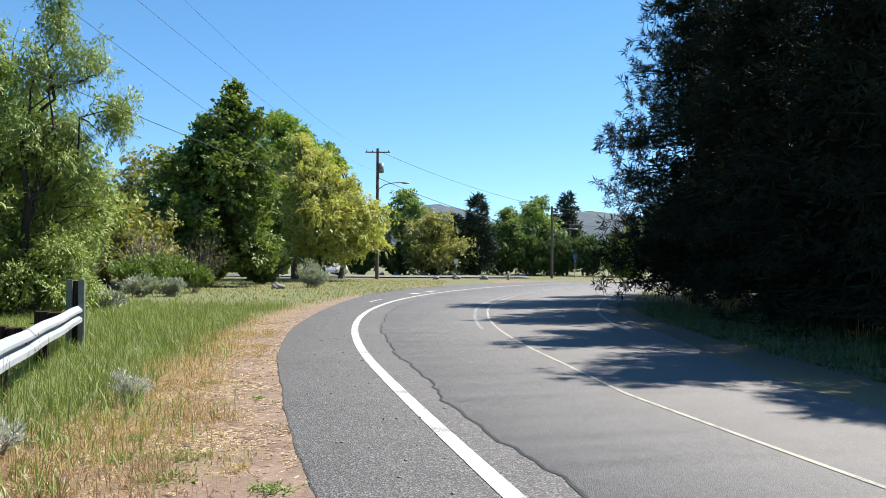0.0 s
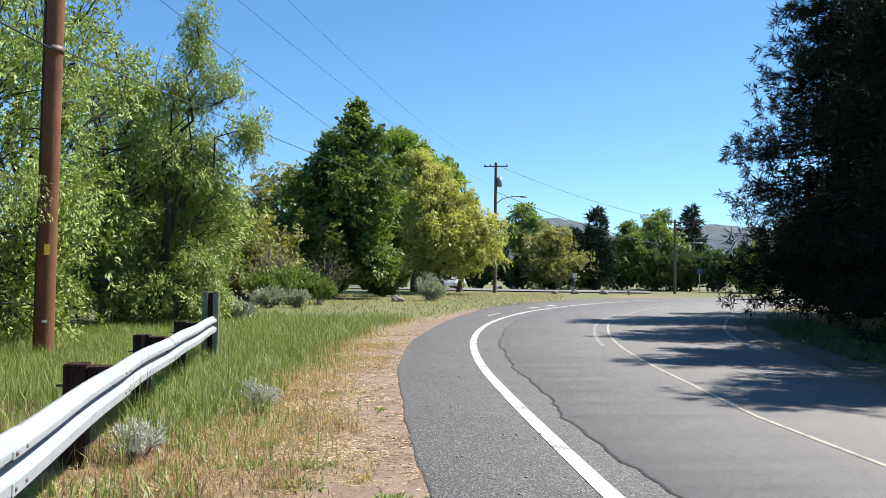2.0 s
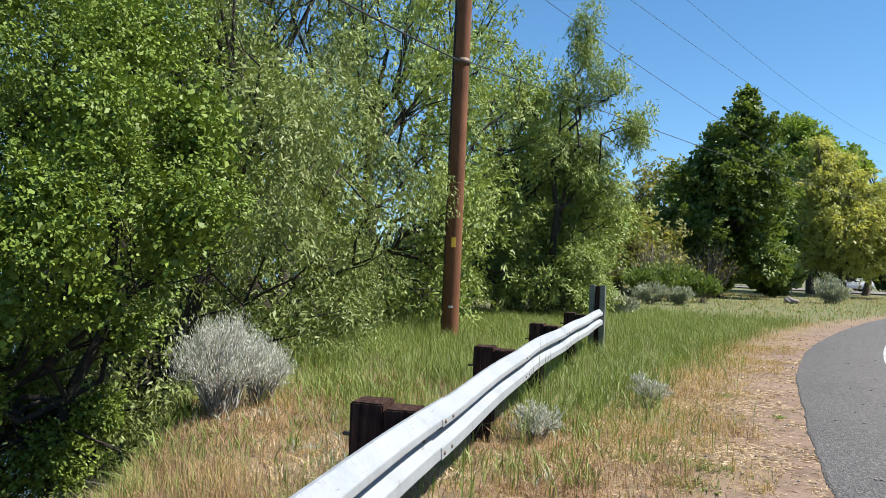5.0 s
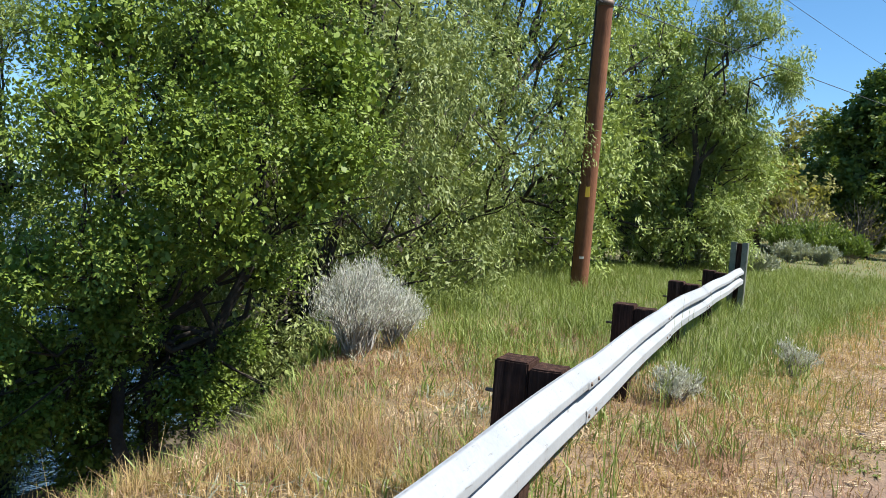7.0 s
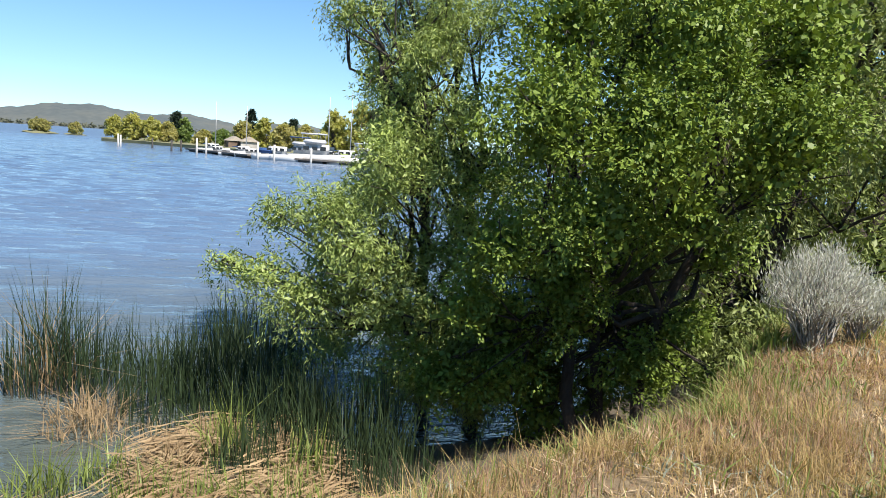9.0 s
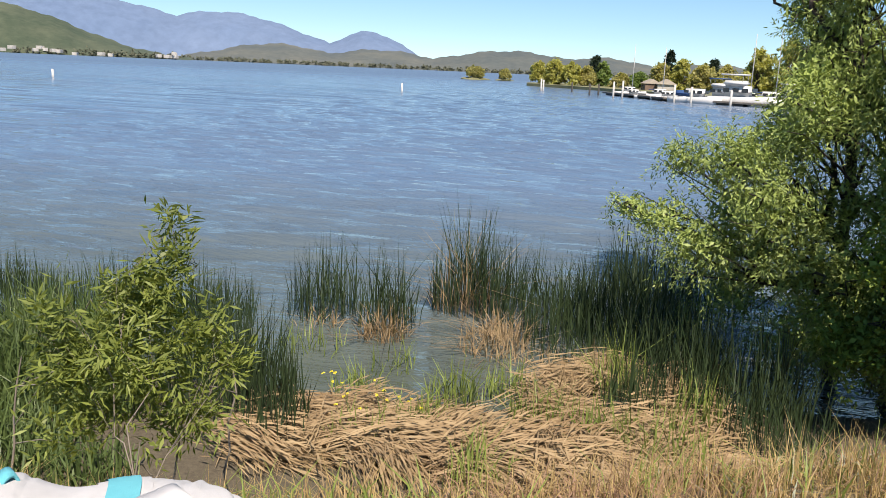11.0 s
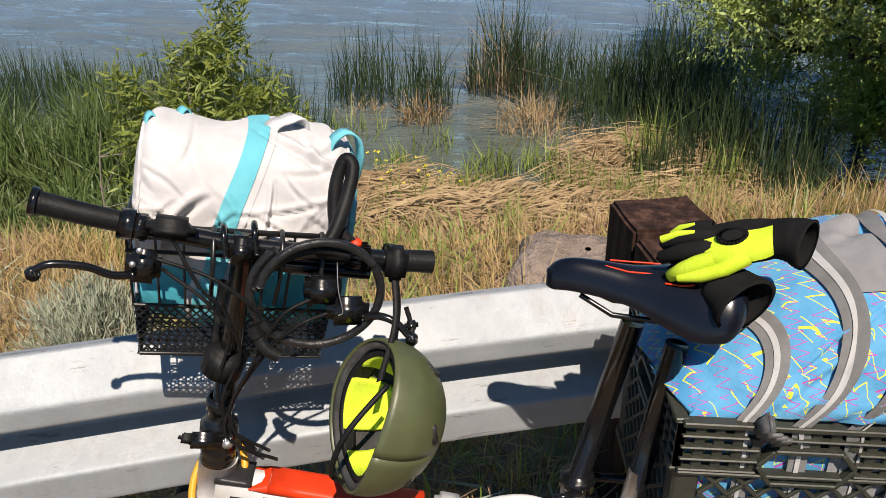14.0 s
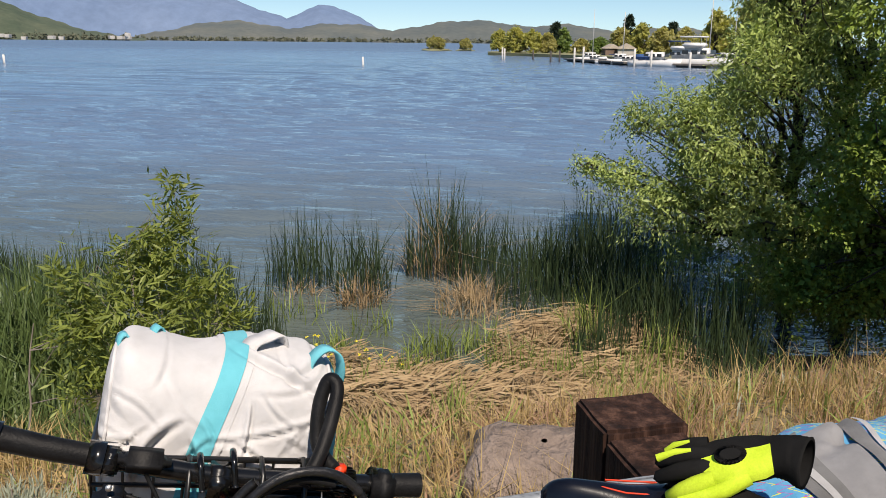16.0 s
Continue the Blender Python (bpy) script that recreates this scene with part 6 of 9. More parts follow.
def boat(label, yaw, d, turn, L, cabin=True, fly=False, mast=0.0, cover=None):
    """A hull lofted from stations, with cabin, windows, rail and mast as the boat has them."""
    e = thing("boat", label, "boat", "boats in the marina", at_yaw(yaw, d))
    e.matrix_world = e.matrix_world @ pose(0, 0, 0, 0, 0, turn)
    bm = bmesh.new()
    rows = []
    for t in np.linspace(0, 1, 9):
        w = 0.16 * L * (1 - t ** 3) ** 0.6 + 0.001
        sheer = 0.11 * L * (1 + 0.35 * t * t)
        x = -L / 2 + L * t
        rows.append([bm.verts.new(q) for q in ((x, -w, sheer), (x - 0.03 * L * t, -w * 0.75, 0.02), (x - 0.05 * L * t, 0, -0.3), (x - 0.03 * L * t, w * 0.75, 0.02), (x, w, sheer))])
    for a, b in zip(rows, rows[1:]):
        for i in range(4):
            bm.faces.new((a[i], a[i + 1], b[i + 1], b[i]))
        bm.faces.new((a[4], a[0], b[0], b[4]))
    bm.faces.new(rows[0])
    bmesh.ops.recalc_face_normals(bm, faces=bm.faces)
    part_bm("hull", bm, M_HULL, e)
    deck = 0.12 * L
    if cabin:
        ch = 0.15 * L
        part_bm("cabin", box_bm(0.45 * L, 0.24 * L, ch, 0.06 * L, 2, Matrix.Translation((-0.02 * L, 0, deck + ch / 2))), M_HULL, e)
        for s in (-1, 1):
            for q in (-0.13, 0.0, 0.13):
                part_bm("window", box_bm(0.09 * L, 0.02, ch * 0.38, 0.01, 1, Matrix.Translation((q * L - 0.02 * L, s * 0.122 * L, deck + ch * 0.6))), M_DARKGLASS, e, flat=True)
        part_bm("windscreen", box_bm(0.02, 0.2 * L, ch * 0.4, 0.01, 1, Matrix.Translation((0.207 * L, 0, deck + ch * 0.62))), M_DARKGLASS, e, flat=True)
        if fly:
            part_bm("flybridge", box_bm(0.3 * L, 0.22 * L, 0.07 * L, 0.02 * L, 2, Matrix.Translation((-0.06 * L, 0, deck + ch + 0.035 * L))), M_HULL, e)
            part_bm("canopy", box_bm(0.34 * L, 0.23 * L, 0.02 * L, 0.008 * L, 1, Matrix.Translation((-0.08 * L, 0, deck + ch + 0.15 * L))), cover or M_HULL, e)
            for sx in (-0.22, 0.06):
                for sy in (-0.1, 0.1):
                    part_bm("stanchion", cyl_bm(0.04, 0.09 * L, 6, Matrix.Translation((sx * L, sy * L, deck + ch + 0.105 * L))), M_PILE, e)
    if cover and not fly:
        part_bm("canvas_cover", box_bm(0.35 * L, 0.25 * L, 0.1 * L, 0.04 * L, 2, Matrix.Translation((-0.25 * L, 0, deck + 0.06 * L))), cover, e)
    if mast:
        part_bm("mast", cyl_bm(0.09, mast, 8, Matrix.Translation((0.05 * L, 0, deck + mast / 2)), 0.05), M_PILE, e)
        part_bm("boom", cyl_bm(0.07, 0.4 * L, 8, Matrix.Translation((-0.15 * L, 0, deck + 0.13 * L)) @ pose(0, 0, 0, 0, 90, 0)), M_NAVY, e)
    return e


boat("white cabin cruiser moored at the dock", 84.6, 128, 62, 8.0, fly=False, cover=M_NAVY)
boat("large white houseboat with an upper deck moored at the dock", 81.9, 128, 62, 10.5, fly=True)
boat("white cruiser with a flybridge behind the dock", 82.9, 140, 60, 9, fly=True, cover=M_NAVY)
boat("small white motor boat at the dock", 86.4, 137, 90, 5.5, cabin=True)
boat("small white motor boat at the dock", 87.6, 142, 85, 5, cabin=False, cover=M_HULL)
boat("small white runabout at the dock", 88.6, 150, 85, 5, cabin=True)
boat("white sailing boat with a tall mast", 79.9, 134, 90, 8, mast=10.5)
boat("white sailing boat with a tall mast", 81.4, 140, 90, 7, mast=10)
boat("white sailing boat with a slim mast", 86.9, 150, 90, 6, mast=8)
boat("white sailing boat with a slim mast", 88.9, 165, 90, 6, mast=9)
boat("white boat partly hidden by the willow", 78.5, 128, 95, 8, fly=True)


def dock(y0, d0, y1, d1, w=2.0):
    a, b = Vector(at_yaw(y0, d0, LAKE + 0.45)), Vector(at_yaw(y1, d1, LAKE + 0.45))
    e = thing("dock", "grey timber floating dock", "dock", "docks", a)
    L = (b - a).length
    rot = math.degrees(math.atan2(b.y - a.y, b.x - a.x))
    n = max(2, int(L / 6))
    for i in range(n):
        part_bm("deck_section", box_bm(L / n - 0.05, w, 0.28, 0.03, 1, pose(0, 0, 0, 0, 0, rot) @ Matrix.Translation((L * (i + 0.5) / n, 0, 0))), M_DOCK, e, flat=True)
        part_bm("float", box_bm(L / n * 0.6, w * 0.8, 0.4, 0.03, 1, pose(0, 0, 0, 0, 0, rot) @ Matrix.Translation((L * (i + 0.5) / n, 0, -0.32))), M_DARKPILE, e, flat=True)
    return e


dock(90.4, 158, 86.3, 132)
dock(86.3, 131, 78, 122)
dock(89.2, 170, 82, 150)
for yaw, d, h in [(89.4, 140, 2.8), (90.0, 141, 2.6), (86.0, 128, 2.6), (84.9, 126, 2.4), (94.9, 168, 2.4), (94.75, 168, 2.2), (91.6, 150, 2), (91.0, 155, 2), (92.8, 172, 2), (82.4, 124, 2.2)]:
    o = part_bm("piling", cyl_bm(0.2, h + 1.5, 10, Matrix.Translation((0, 0, (h - 1.5) / 2)), 0.16, 0.03), M_PILE if yaw not in (91.6, 91.0, 92.8) else M_DARKPILE)
    o.matrix_world = Matrix.Translation(at_yaw(yaw, d)) @ pose(0, 0, 0, 0, random.uniform(-4, 4), 0)
    tagged(o, "weathered mooring piling standing in the lake", "piling", "pilings")
for p_, h in (((-117.9, -30.5), 1.15), ((-102.7, -76.8), 1.15)):
    o = part_bm("channel_marker", cyl_bm(0.13, h + 1, 12, Matrix.Translation((0, 0, h / 2 - 0.5)), 0.15, 0.05), M_HULL)
    o.matrix_world = Matrix.Translation((*p_, LAKE))
    tagged(o, "white channel marker standing in the lake", "buoy", "channel markers")


def house(label, yaw, d, turn, w, dp, h, roofc, wallc, z=0.6):
    e = thing("house", label, "house", "buildings behind the marina", at_yaw(yaw, d, LAKE + z))
    e.matrix_world = e.matrix_world @ pose(0, 0, 0, 0, 0, turn)
    part_bm("wall", box_bm(w, dp, h, 0.02, 1, Matrix.Translation((0, 0, h / 2))), wallc, e, flat=True)
    bm = bmesh.new()
    q = [bm.verts.new(c) for c in ((-w * 0.56, -dp * 0.58, h - 0.1), (w * 0.56, -dp * 0.58, h - 0.1), (w * 0.56, dp * 0.58, h - 0.1), (-w * 0.56, dp * 0.58, h - 0.1), (-w * 0.5, 0, h + dp * 0.28), (w * 0.5, 0, h + dp * 0.28))]
    for ff in ((0, 1, 5, 4), (2, 3, 4, 5), (0, 4, 3), (1, 2, 5), (0, 3, 2, 1)):
        bm.faces.new([q[i] for i in ff])
    bmesh.ops.recalc_face_normals(bm, faces=bm.faces)
    part_bm("roof", bm, roofc, e, flat=True)
    for i in range(int(w / 2.5)):
        for s in (-1, 1):
            part_bm("window", box_bm(1.2, 0.06, 1.1, 0.01, 1, Matrix.Translation((-w / 2 + 1.6 + i * 2.5, s * dp / 2, h * 0.55))), M_DARKGLASS, e, flat=True)
    return e


M_ROOF = plain("tan_roof", (0.259, 0.223, 0.18), (0.36, 0.317, 0.259), 0.5, 0.9)
M_ROOF2 = plain("dark_brown_roof", (0.0504, 0.036, 0.0324), (0.0936, 0.072, 0.0648), 0.5, 0.9)
M_TIMBER = plain("brown_siding", (0.101, 0.0648, 0.0468), (0.173, 0.122, 0.09), 0.6, 0.9)
house("low tan-roofed boathouse beside the dock", 86.6, 196, 0, 6, 4, 1.7, M_ROOF, M_HOUSE)
house("small tan-roofed shed beside the dock", 87.6, 200, 10, 4.5, 3.5, 1.7, M_ROOF, M_TIMBER)
house("dark brown house high among the trees", 77.6, 175, 5, 5, 5, 9.5, M_ROOF2, M_TIMBER)

# ---- parking area, cars and signs behind the bend ----
bm = bmesh.new()
q = [bm.verts.new(c) for c in ((-30, 94, 0.10), (-4, 90.5, 0.10), (10, 92, 0.10), (10, 100, 0.16), (-6, 101, 0.16), (-30, 103, 0.16))]
bm.faces.new(q)
tagged(part_bm("parking_area", bm, M_ASPHALT, flat=True), "grey asphalt parking area behind the verge", "parking area", kind="structure")
M_CAR = plain("white_car_paint", (0.562, 0.562, 0.554), (0.605, 0.605, 0.598), 2, 0.25)
M_TYRE = plain("tyre_rubber", (0.015, 0.015, 0.015), (0.0252, 0.0252, 0.0252), 15, 0.9)
M_CHROME = plain("grey_metal", (0.324, 0.324, 0.331), (0.432, 0.432, 0.439), 8, 0.35, 0.8)


def car(label, at, yaw):
    e = thing("car", label, "car", at=at)
    e.matrix_world = e.matrix_world @ pose(0, 0, 0, 0, 0, yaw)
    bm = bmesh.new()
    prof = [(-2.25, 0.35), (-2.3, 0.75), (-2.2, 0.95), (-1.95, 1.45), (0.4, 1.5), (1.05, 1.0), (2.1, 0.85), (2.25, 0.6), (2.2, 0.35)]
    rows = []
    for y, s in ((-0.85, 0.97), (-0.8, 1.0), (0.8, 1.0), (0.85, 0.97)):
        rows.append([bm.verts.new((x * s, y * (1 if z < 1 else 0.86), z)) for x, z in prof])
    for a, b in zip(rows, rows[1:]):
        for i in range(len(prof)):
            j = (i + 1) % len(prof)
            bm.faces.new((a[i], a[j], b[j], b[i]))
    bm.faces.new(rows[0])
    bm.faces.new(rows[-1][::-1])
    bmesh.ops.recalc_face_normals(bm, faces=bm.faces)
    bmesh.ops.bevel(bm, geom=bm.edges[:], offset=0.04, segments=1, affect="EDGES")
    part_bm("body", bm, M_CAR, e)
    for s in (-1, 1):
        for x0, w in ((-1.5, 0.75), (-0.65, 0.8), (0.2, 0.6)):
            part_bm("side_window", box_bm(w, 0.04, 0.36, 0.03, 1, Matrix.Translation((x0, s * 0.765, 1.2)) @ pose(0, 0, 0, s * 14, 0, 0)), M_DARKGLASS, e, flat=True)
        for x0 in (-1.4, 1.35):
            w_ = part_bm("wheel", cyl_bm(0.32, 0.2, 20, Matrix.Translation((x0, s * 0.78, 0.32)) @ pose(0, 0, 0, 90, 0, 0), bevel=0.04), M_TYRE, e)
            part_bm("rim", cyl_bm(0.19, 0.21, 14, Matrix.Translation((x0, s * 0.785, 0.32)) @ pose(0, 0, 0, 90, 0, 0), bevel=0.02), M_CHROME, w_)
        part_bm("headlight", box_bm(0.06, 0.3, 0.14, 0.02, 1, Matrix.Translation((2.22, s * 0.6, 0.68))), M_CHROME, e, flat=True)
        part_bm("tail_light", box_bm(0.06, 0.16, 0.3, 0.02, 1, Matrix.Translation((-2.27, s * 0.7, 0.82))), M_ROOF2, e, flat=True)
    part_bm("windscreen", box_bm(0.04, 1.3, 0.62, 0.03, 1, Matrix.Translation((0.76, 0, 1.26)) @ pose(0, 0, 0, 0, -52, 0)), M_DARKGLASS, e, flat=True)
    part_bm("rear_window", box_bm(0.04, 1.25, 0.42, 0.03, 1, Matrix.Translation((-2.11, 0, 1.22)) @ pose(0, 0, 0, 0, 26, 0)), M_DARKGLASS, e, flat=True)
    part_bm("bumper", box_bm(0.12, 1.65, 0.2, 0.04, 1, Matrix.Translation((2.24, 0, 0.45))), M_CHROME, e, flat=True)
    return e


car("white station wagon parked behind the verge", (-13.8, 97.0, 0.14), 205)
M_BLUE = plain("blue_sign", (0.0216, 0.0576, 0.216), (0.0288, 0.0864, 0.274), 3, 0.5)
for x, y, h, mt in [(1.5, 98, 2.0, M_TAG), (15.5, 96, 2.6, M_BLUE), (-12.6, 62, 1.6, M_TAG)]:
    e = thing("road_sign", "small road sign on a thin steel post", "road sign", "road signs", (x, y, 0))
    part_bm("sign_post", cyl_bm(0.035, h + 0.3, 8, Matrix.Translation((0, 0, h / 2 - 0.15))), M_PORC, e)
    part_bm("sign_plate", box_bm(0.5, 0.02, 0.55, 0.02, 1, Matrix.Translation((0, -0.05, h - 0.1))), mt, e, flat=True)
e = thing("bollard", "short pale timber bollard beside the road", "bollard", at=(6.6, 83, 0))
part_bm("bollard_post", cyl_bm(0.13, 1.0, 12, Matrix.Translation((0, 0, 0.35)), 0.12, 0.03), M_ROOF, e)
# ---- the loaded bicycle at the guardrail ----
# places beside the rail: u along it, n towards the lake, z up
def W(u, n, z):
    return Vector((-0.438 * u - 0.899 * n, 0.899 * u - 0.438 * n, z))


def Wn(rows):
    return np.array([W(*r) for r in rows])


def curve_pts(rows, k=24):
    """A smooth line through points given as (u, n, z)."""
    P = Wn(rows)
    t = np.linspace(0, len(P) - 1, k)
    i = np.minimum(t.astype(int), len(P) - 2)
    f = (t - i)[:, None]
    pad = np.vstack([2 * P[0] - P[1], P, 2 * P[-1] - P[-2]])
    a, b, c, d = pad[i], pad[i + 1], pad[i + 2], pad[i + 3]
    return 0.5 * (2 * b + (c - a) * f + (2 * a - 5 * b + 4 * c - d) * f ** 2 + (3 * b - a - 3 * c + d) * f ** 3)


def tube(name, rows, r, mat, parent, label="", k=24, sides=12, r2=None, straight=False):
    P = Wn(rows) if straight else curve_pts(rows, k)
    rad = np.linspace(r, r if r2 is None else r2, len(P))
    v, f = tube_arrays([(P, rad)], sides)
    v = np.concatenate([v, P[:1], P[-1:]])
    nv = len(v)
    j = np.arange(sides)
    caps = np.concatenate([np.stack([j, (j + 1) % sides, np.full(sides, nv - 2), np.full(sides, nv - 2)], 1)[:, :3], np.stack([(j + 1) % sides + (len(P) - 1) * sides, j + (len(P) - 1) * sides, np.full(sides, nv - 1)], 1)])
    me = bpy.data.meshes.new(name)
    me.from_pydata(v.tolist(), [], f.tolist() + caps.tolist())
    me.materials.append(mat)
    smooth(me)
    o = new(name, me)
    o.parent = parent
    if label:
        tagged(o, label)
    return o


def frame_at(c, x, y=None):
    """A pose at c whose x axis runs along x and whose z axis is as upright as can be (points as (u, n, z))."""
    X = (W(*x)).normalized()
    Z = Vector((0, 0, 1)) if abs(X.z) < 0.9 else Vector((0, 1, 0))
    Y = Z.cross(X).normalized()
    Z = X.cross(Y)
    m = Matrix((X, Y, Z)).transposed().to_4x4()
    m.translation = W(*c)
    return m


M_BLACK = plain("black_metal", (0.003, 0.003, 0.0032), (0.008, 0.008, 0.0085), 20, 0.2, 0.0, 0.03)
M_RUBBER = plain("black_rubber", (0.004, 0.004, 0.0045), (0.012, 0.012, 0.0125), 25, 0.5, 0, 0.4, 0.002, 300)
M_FRAME = plain("white_frame_paint", (0.547, 0.547, 0.547), (0.59, 0.59, 0.59), 5, 0.25, 0, 0)
M_RED = plain("red_frame_paint", (0.547, 0.0324, 0.0072), (0.605, 0.0432, 0.0101), 6, 0.45, 0, 0)
M_ORANGE = plain("amber_plastic", (0.518, 0.259, 0.0144), (0.612, 0.324, 0.0288), 12, 0.4)
M_SILVER = plain("brushed_aluminium", (0.36, 0.36, 0.367), (0.49, 0.49, 0.497), 20, 0.35, 0.8)
M_CABLE = plain("braided_cable_sheath", (0.006, 0.006, 0.0065), (0.0216, 0.0216, 0.023), 60, 0.28, 0.0, 0.5, 0.003, 220)
M_SADDLE = plain("navy_black_vinyl", (0.0025, 0.003, 0.006), (0.006, 0.007, 0.012), 12, 0.22, 0, 0.1, 0.001, 300)
M_DECAL = plain("black_decal", (0.015, 0.015, 0.016), (0.03, 0.03, 0.031), 9, 0.4)

for q_, g_ in ((M_BLACK, 0.4), (M_RUBBER, 0.15), (M_CABLE, 0.35), (M_SADDLE, 0.35), (M_DECAL, 0.25), (M_RED, 0.25), (M_TYRE, 0.15), (M_POST, 0.15)):
    q_.node_tree.nodes["Principled BSDF"].inputs["Specular IOR Level"].default_value = g_

bike = thing("bicycle", "white and red folding bicycle with black handlebar leaning at the guardrail", "bicycle", at=W(0.1, 0.95, 0))
bike.matrix_world = Matrix.Identity(4)
tube("handlebar", [(-0.313, 0.985, 1.180), (-0.22, 0.985, 1.144), (-0.07, 0.98, 1.095), (0.10, 0.978, 1.058), (0.189, 0.977, 1.041)], 0.0125, M_BLACK, bike)
g1 = tube("grip", [(-0.315, 0.985, 1.181), (-0.30, 0.985, 1.175), (-0.26, 0.984, 1.159), (-0.218, 0.985, 1.143)], 0.0155, M_RUBBER, bike, "black rubber handlebar grip", r2=0.0140)
tube("end_cap", [(-0.320, 0.985, 1.183), (-0.312, 0.985, 1.180)], 0.019, M_BLACK, g1, straight=True)
g2 = tube("grip", [(0.135, 0.977, 1.050), (0.16, 0.977, 1.046), (0.19, 0.977, 1.041)], 0.0155, M_RUBBER, bike, "black rubber handlebar grip", r2=0.0165)
for u, z in ((-0.213, 1.1415), (0.128, 1.052)):
    tube("grip_collar", [(u - 0.008, 0.981, z + 0.003), (u + 0.01, 0.981, z - 0.003)], 0.0205, M_BLACK, bike, straight=True)
for u0, z0, s in ((-0.196, 1.135, 1), (0.085, 1.058, -1)):
    part_bm("lever_clamp", cyl_bm(0.0185, 0.022, 16, frame_at((u0, 0.981, z0), (1, 0, -0.3)) @ pose(0, 0, 0, 0, 90, 0), bevel=0.003), M_BLACK, bike)
lv = part_bm("brake_lever", box_bm(0.045, 0.022, 0.05, 0.010, 3, frame_at((-0.198, 0.962, 1.088), (1, 0, -0.25))), M_BLACK, bike)
tube("lever_blade", [(-0.212, 0.955, 1.080), (-0.235, 0.945, 1.088), (-0.262, 0.938, 1.107), (-0.30, 0.932, 1.118), (-0.322, 0.930, 1.112)], 0.006, M_BLACK, lv, sides=8, r2=0.005)
part_bm("lever_tip", cyl_bm(0.009, 0.016, 12, frame_at((-0.322, 0.93, 1.108), (1, 0, 0)), bevel=0.003), M_BLACK, lv)
for du, dz in ((0.0, 0.042), (-0.012, 0.024)):
    part_bm("bolt", cyl_bm(0.0042, 0.006, 10, frame_at((-0.196 + du, 0.946, 1.076 + dz), (0, 1, 0)) @ pose(0, 0, 0, 0, 90, 0), bevel=0.001), M_SILVER, lv)
lv = part_bm("brake_lever", box_bm(0.060, 0.026, 0.045, 0.011, 3, frame_at((0.062, 0.945, 0.995), (1, 0, -0.1))), M_BLACK, bike)
tube("lever_blade", [(0.085, 0.94, 0.985), (0.105, 0.925, 0.992), (0.125, 0.915, 0.985), (0.142, 0.905, 0.966)], 0.006, M_BLACK, lv, sides=8, r2=0.005)
part_bm("lever_tip", cyl_bm(0.009, 0.016, 12, frame_at((0.145, 0.904, 0.962), (1, 0, 0)), bevel=0.003), M_BLACK, lv)
disp = part_bm("display", box_bm(0.062, 0.036, 0.028, 0.011, 3, frame_at((-0.155, 0.962, 1.139), (1, 0, -0.25))), M_RUBBER, bike)
sw = part_bm("throttle", cyl_bm(0.021, 0.034, 20, frame_at((0.083, 0.978, 1.062), (1, 0, -0.2)) @ pose(0, 0, 0, 0, 90, 0), bevel=0.004), M_BLACK, bike)
part_bm("button", cyl_bm(0.009, 0.012, 14, Matrix.Translation(W(0.081, 0.97, 1.086)), bevel=0.002), M_RED, sw)
part_bm("switch_box", box_bm(0.05, 0.04, 0.038, 0.008, 2, frame_at((0.03, 0.958, 1.028), (1, 0, -0.2))), M_BLACK, bike)
part_bm("strap_buckle", box_bm(0.03, 0.035, 0.05, 0.008, 2, frame_at((0.135, 0.962, 1.052), (1, 0, -0.2))), M_RUBBER, bike)
tube("wire_tie", [(0.052, 0.94, 1.075), (0.05, 0.928, 1.04), (0.054, 0.928, 1.005), (0.048, 0.93, 0.998)], 0.0009, M_SILVER, bike, sides=6)
tube("bracket_bar", [(-0.085, 0.99, 1.070), (0.02, 0.988, 1.046), (0.10, 0.986, 1.030)], 0.0105, M_BLACK, bike)
stem = tube("stem", [(-0.07, 0.982, 1.085), (-0.10, 0.995, 0.95), (-0.142, 1.006, 0.78)], 0.0155, M_BLACK, bike, straight=True)
part_bm("stem_clamp", box_bm(0.045, 0.042, 0.04, 0.010, 2, frame_at((-0.072, 0.98, 1.09), (1, 0, -0.25))), M_BLACK, stem)
for du in (-0.02, 0.02):
    tube("clamp_hook", [(-0.072 + du, 0.955, 1.09), (-0.072 + du, 0.965, 1.12), (-0.072 + du, 0.99, 1.122), (-0.072 + du, 1.005, 1.095)], 0.0042, M_BLACK, stem, sides=8)
def turned(name, a, b, radii, mat, parent, sides=20):
    """A turned piece from a to b with the given radii along it."""
    A, B = np.array(W(*a)), np.array(W(*b))
    t = np.array([q[0] for q in radii])[:, None]
    v, f = tube_arrays([(A * (1 - t) + B * t, np.array([q[1] for q in radii]))], sides)
    return part_np(name, v, f, mat, parent, flat=False)


turned("stem_joint", (-0.132, 1.004, 0.838), (-0.152, 1.012, 0.712), [(0.0, 0.016), (0.02, 0.021), (0.16, 0.022), (0.2, 0.018), (0.3, 0.018), (0.36, 0.024), (0.42, 0.029), (0.62, 0.030), (0.68, 0.026), (0.72, 0.026), (0.75, 0.0275), (0.83, 0.0275), (0.85, 0.026), (0.9, 0.027), (0.98, 0.028), (1.0, 0.024)], M_BLACK, stem)
lever = part_bm("hinge_lever", box_bm(0.062, 0.020, 0.030, 0.009, 3, frame_at((-0.160, 0.978, 0.778), (1, 0.1, -0.28))), M_BLACK, stem)
part_bm("lever_grip", box_bm(0.030, 0.014, 0.018, 0.006, 2, frame_at((-0.184, 0.973, 0.790), (1, 0.15, -0.5))), M_RUBBER, lever)
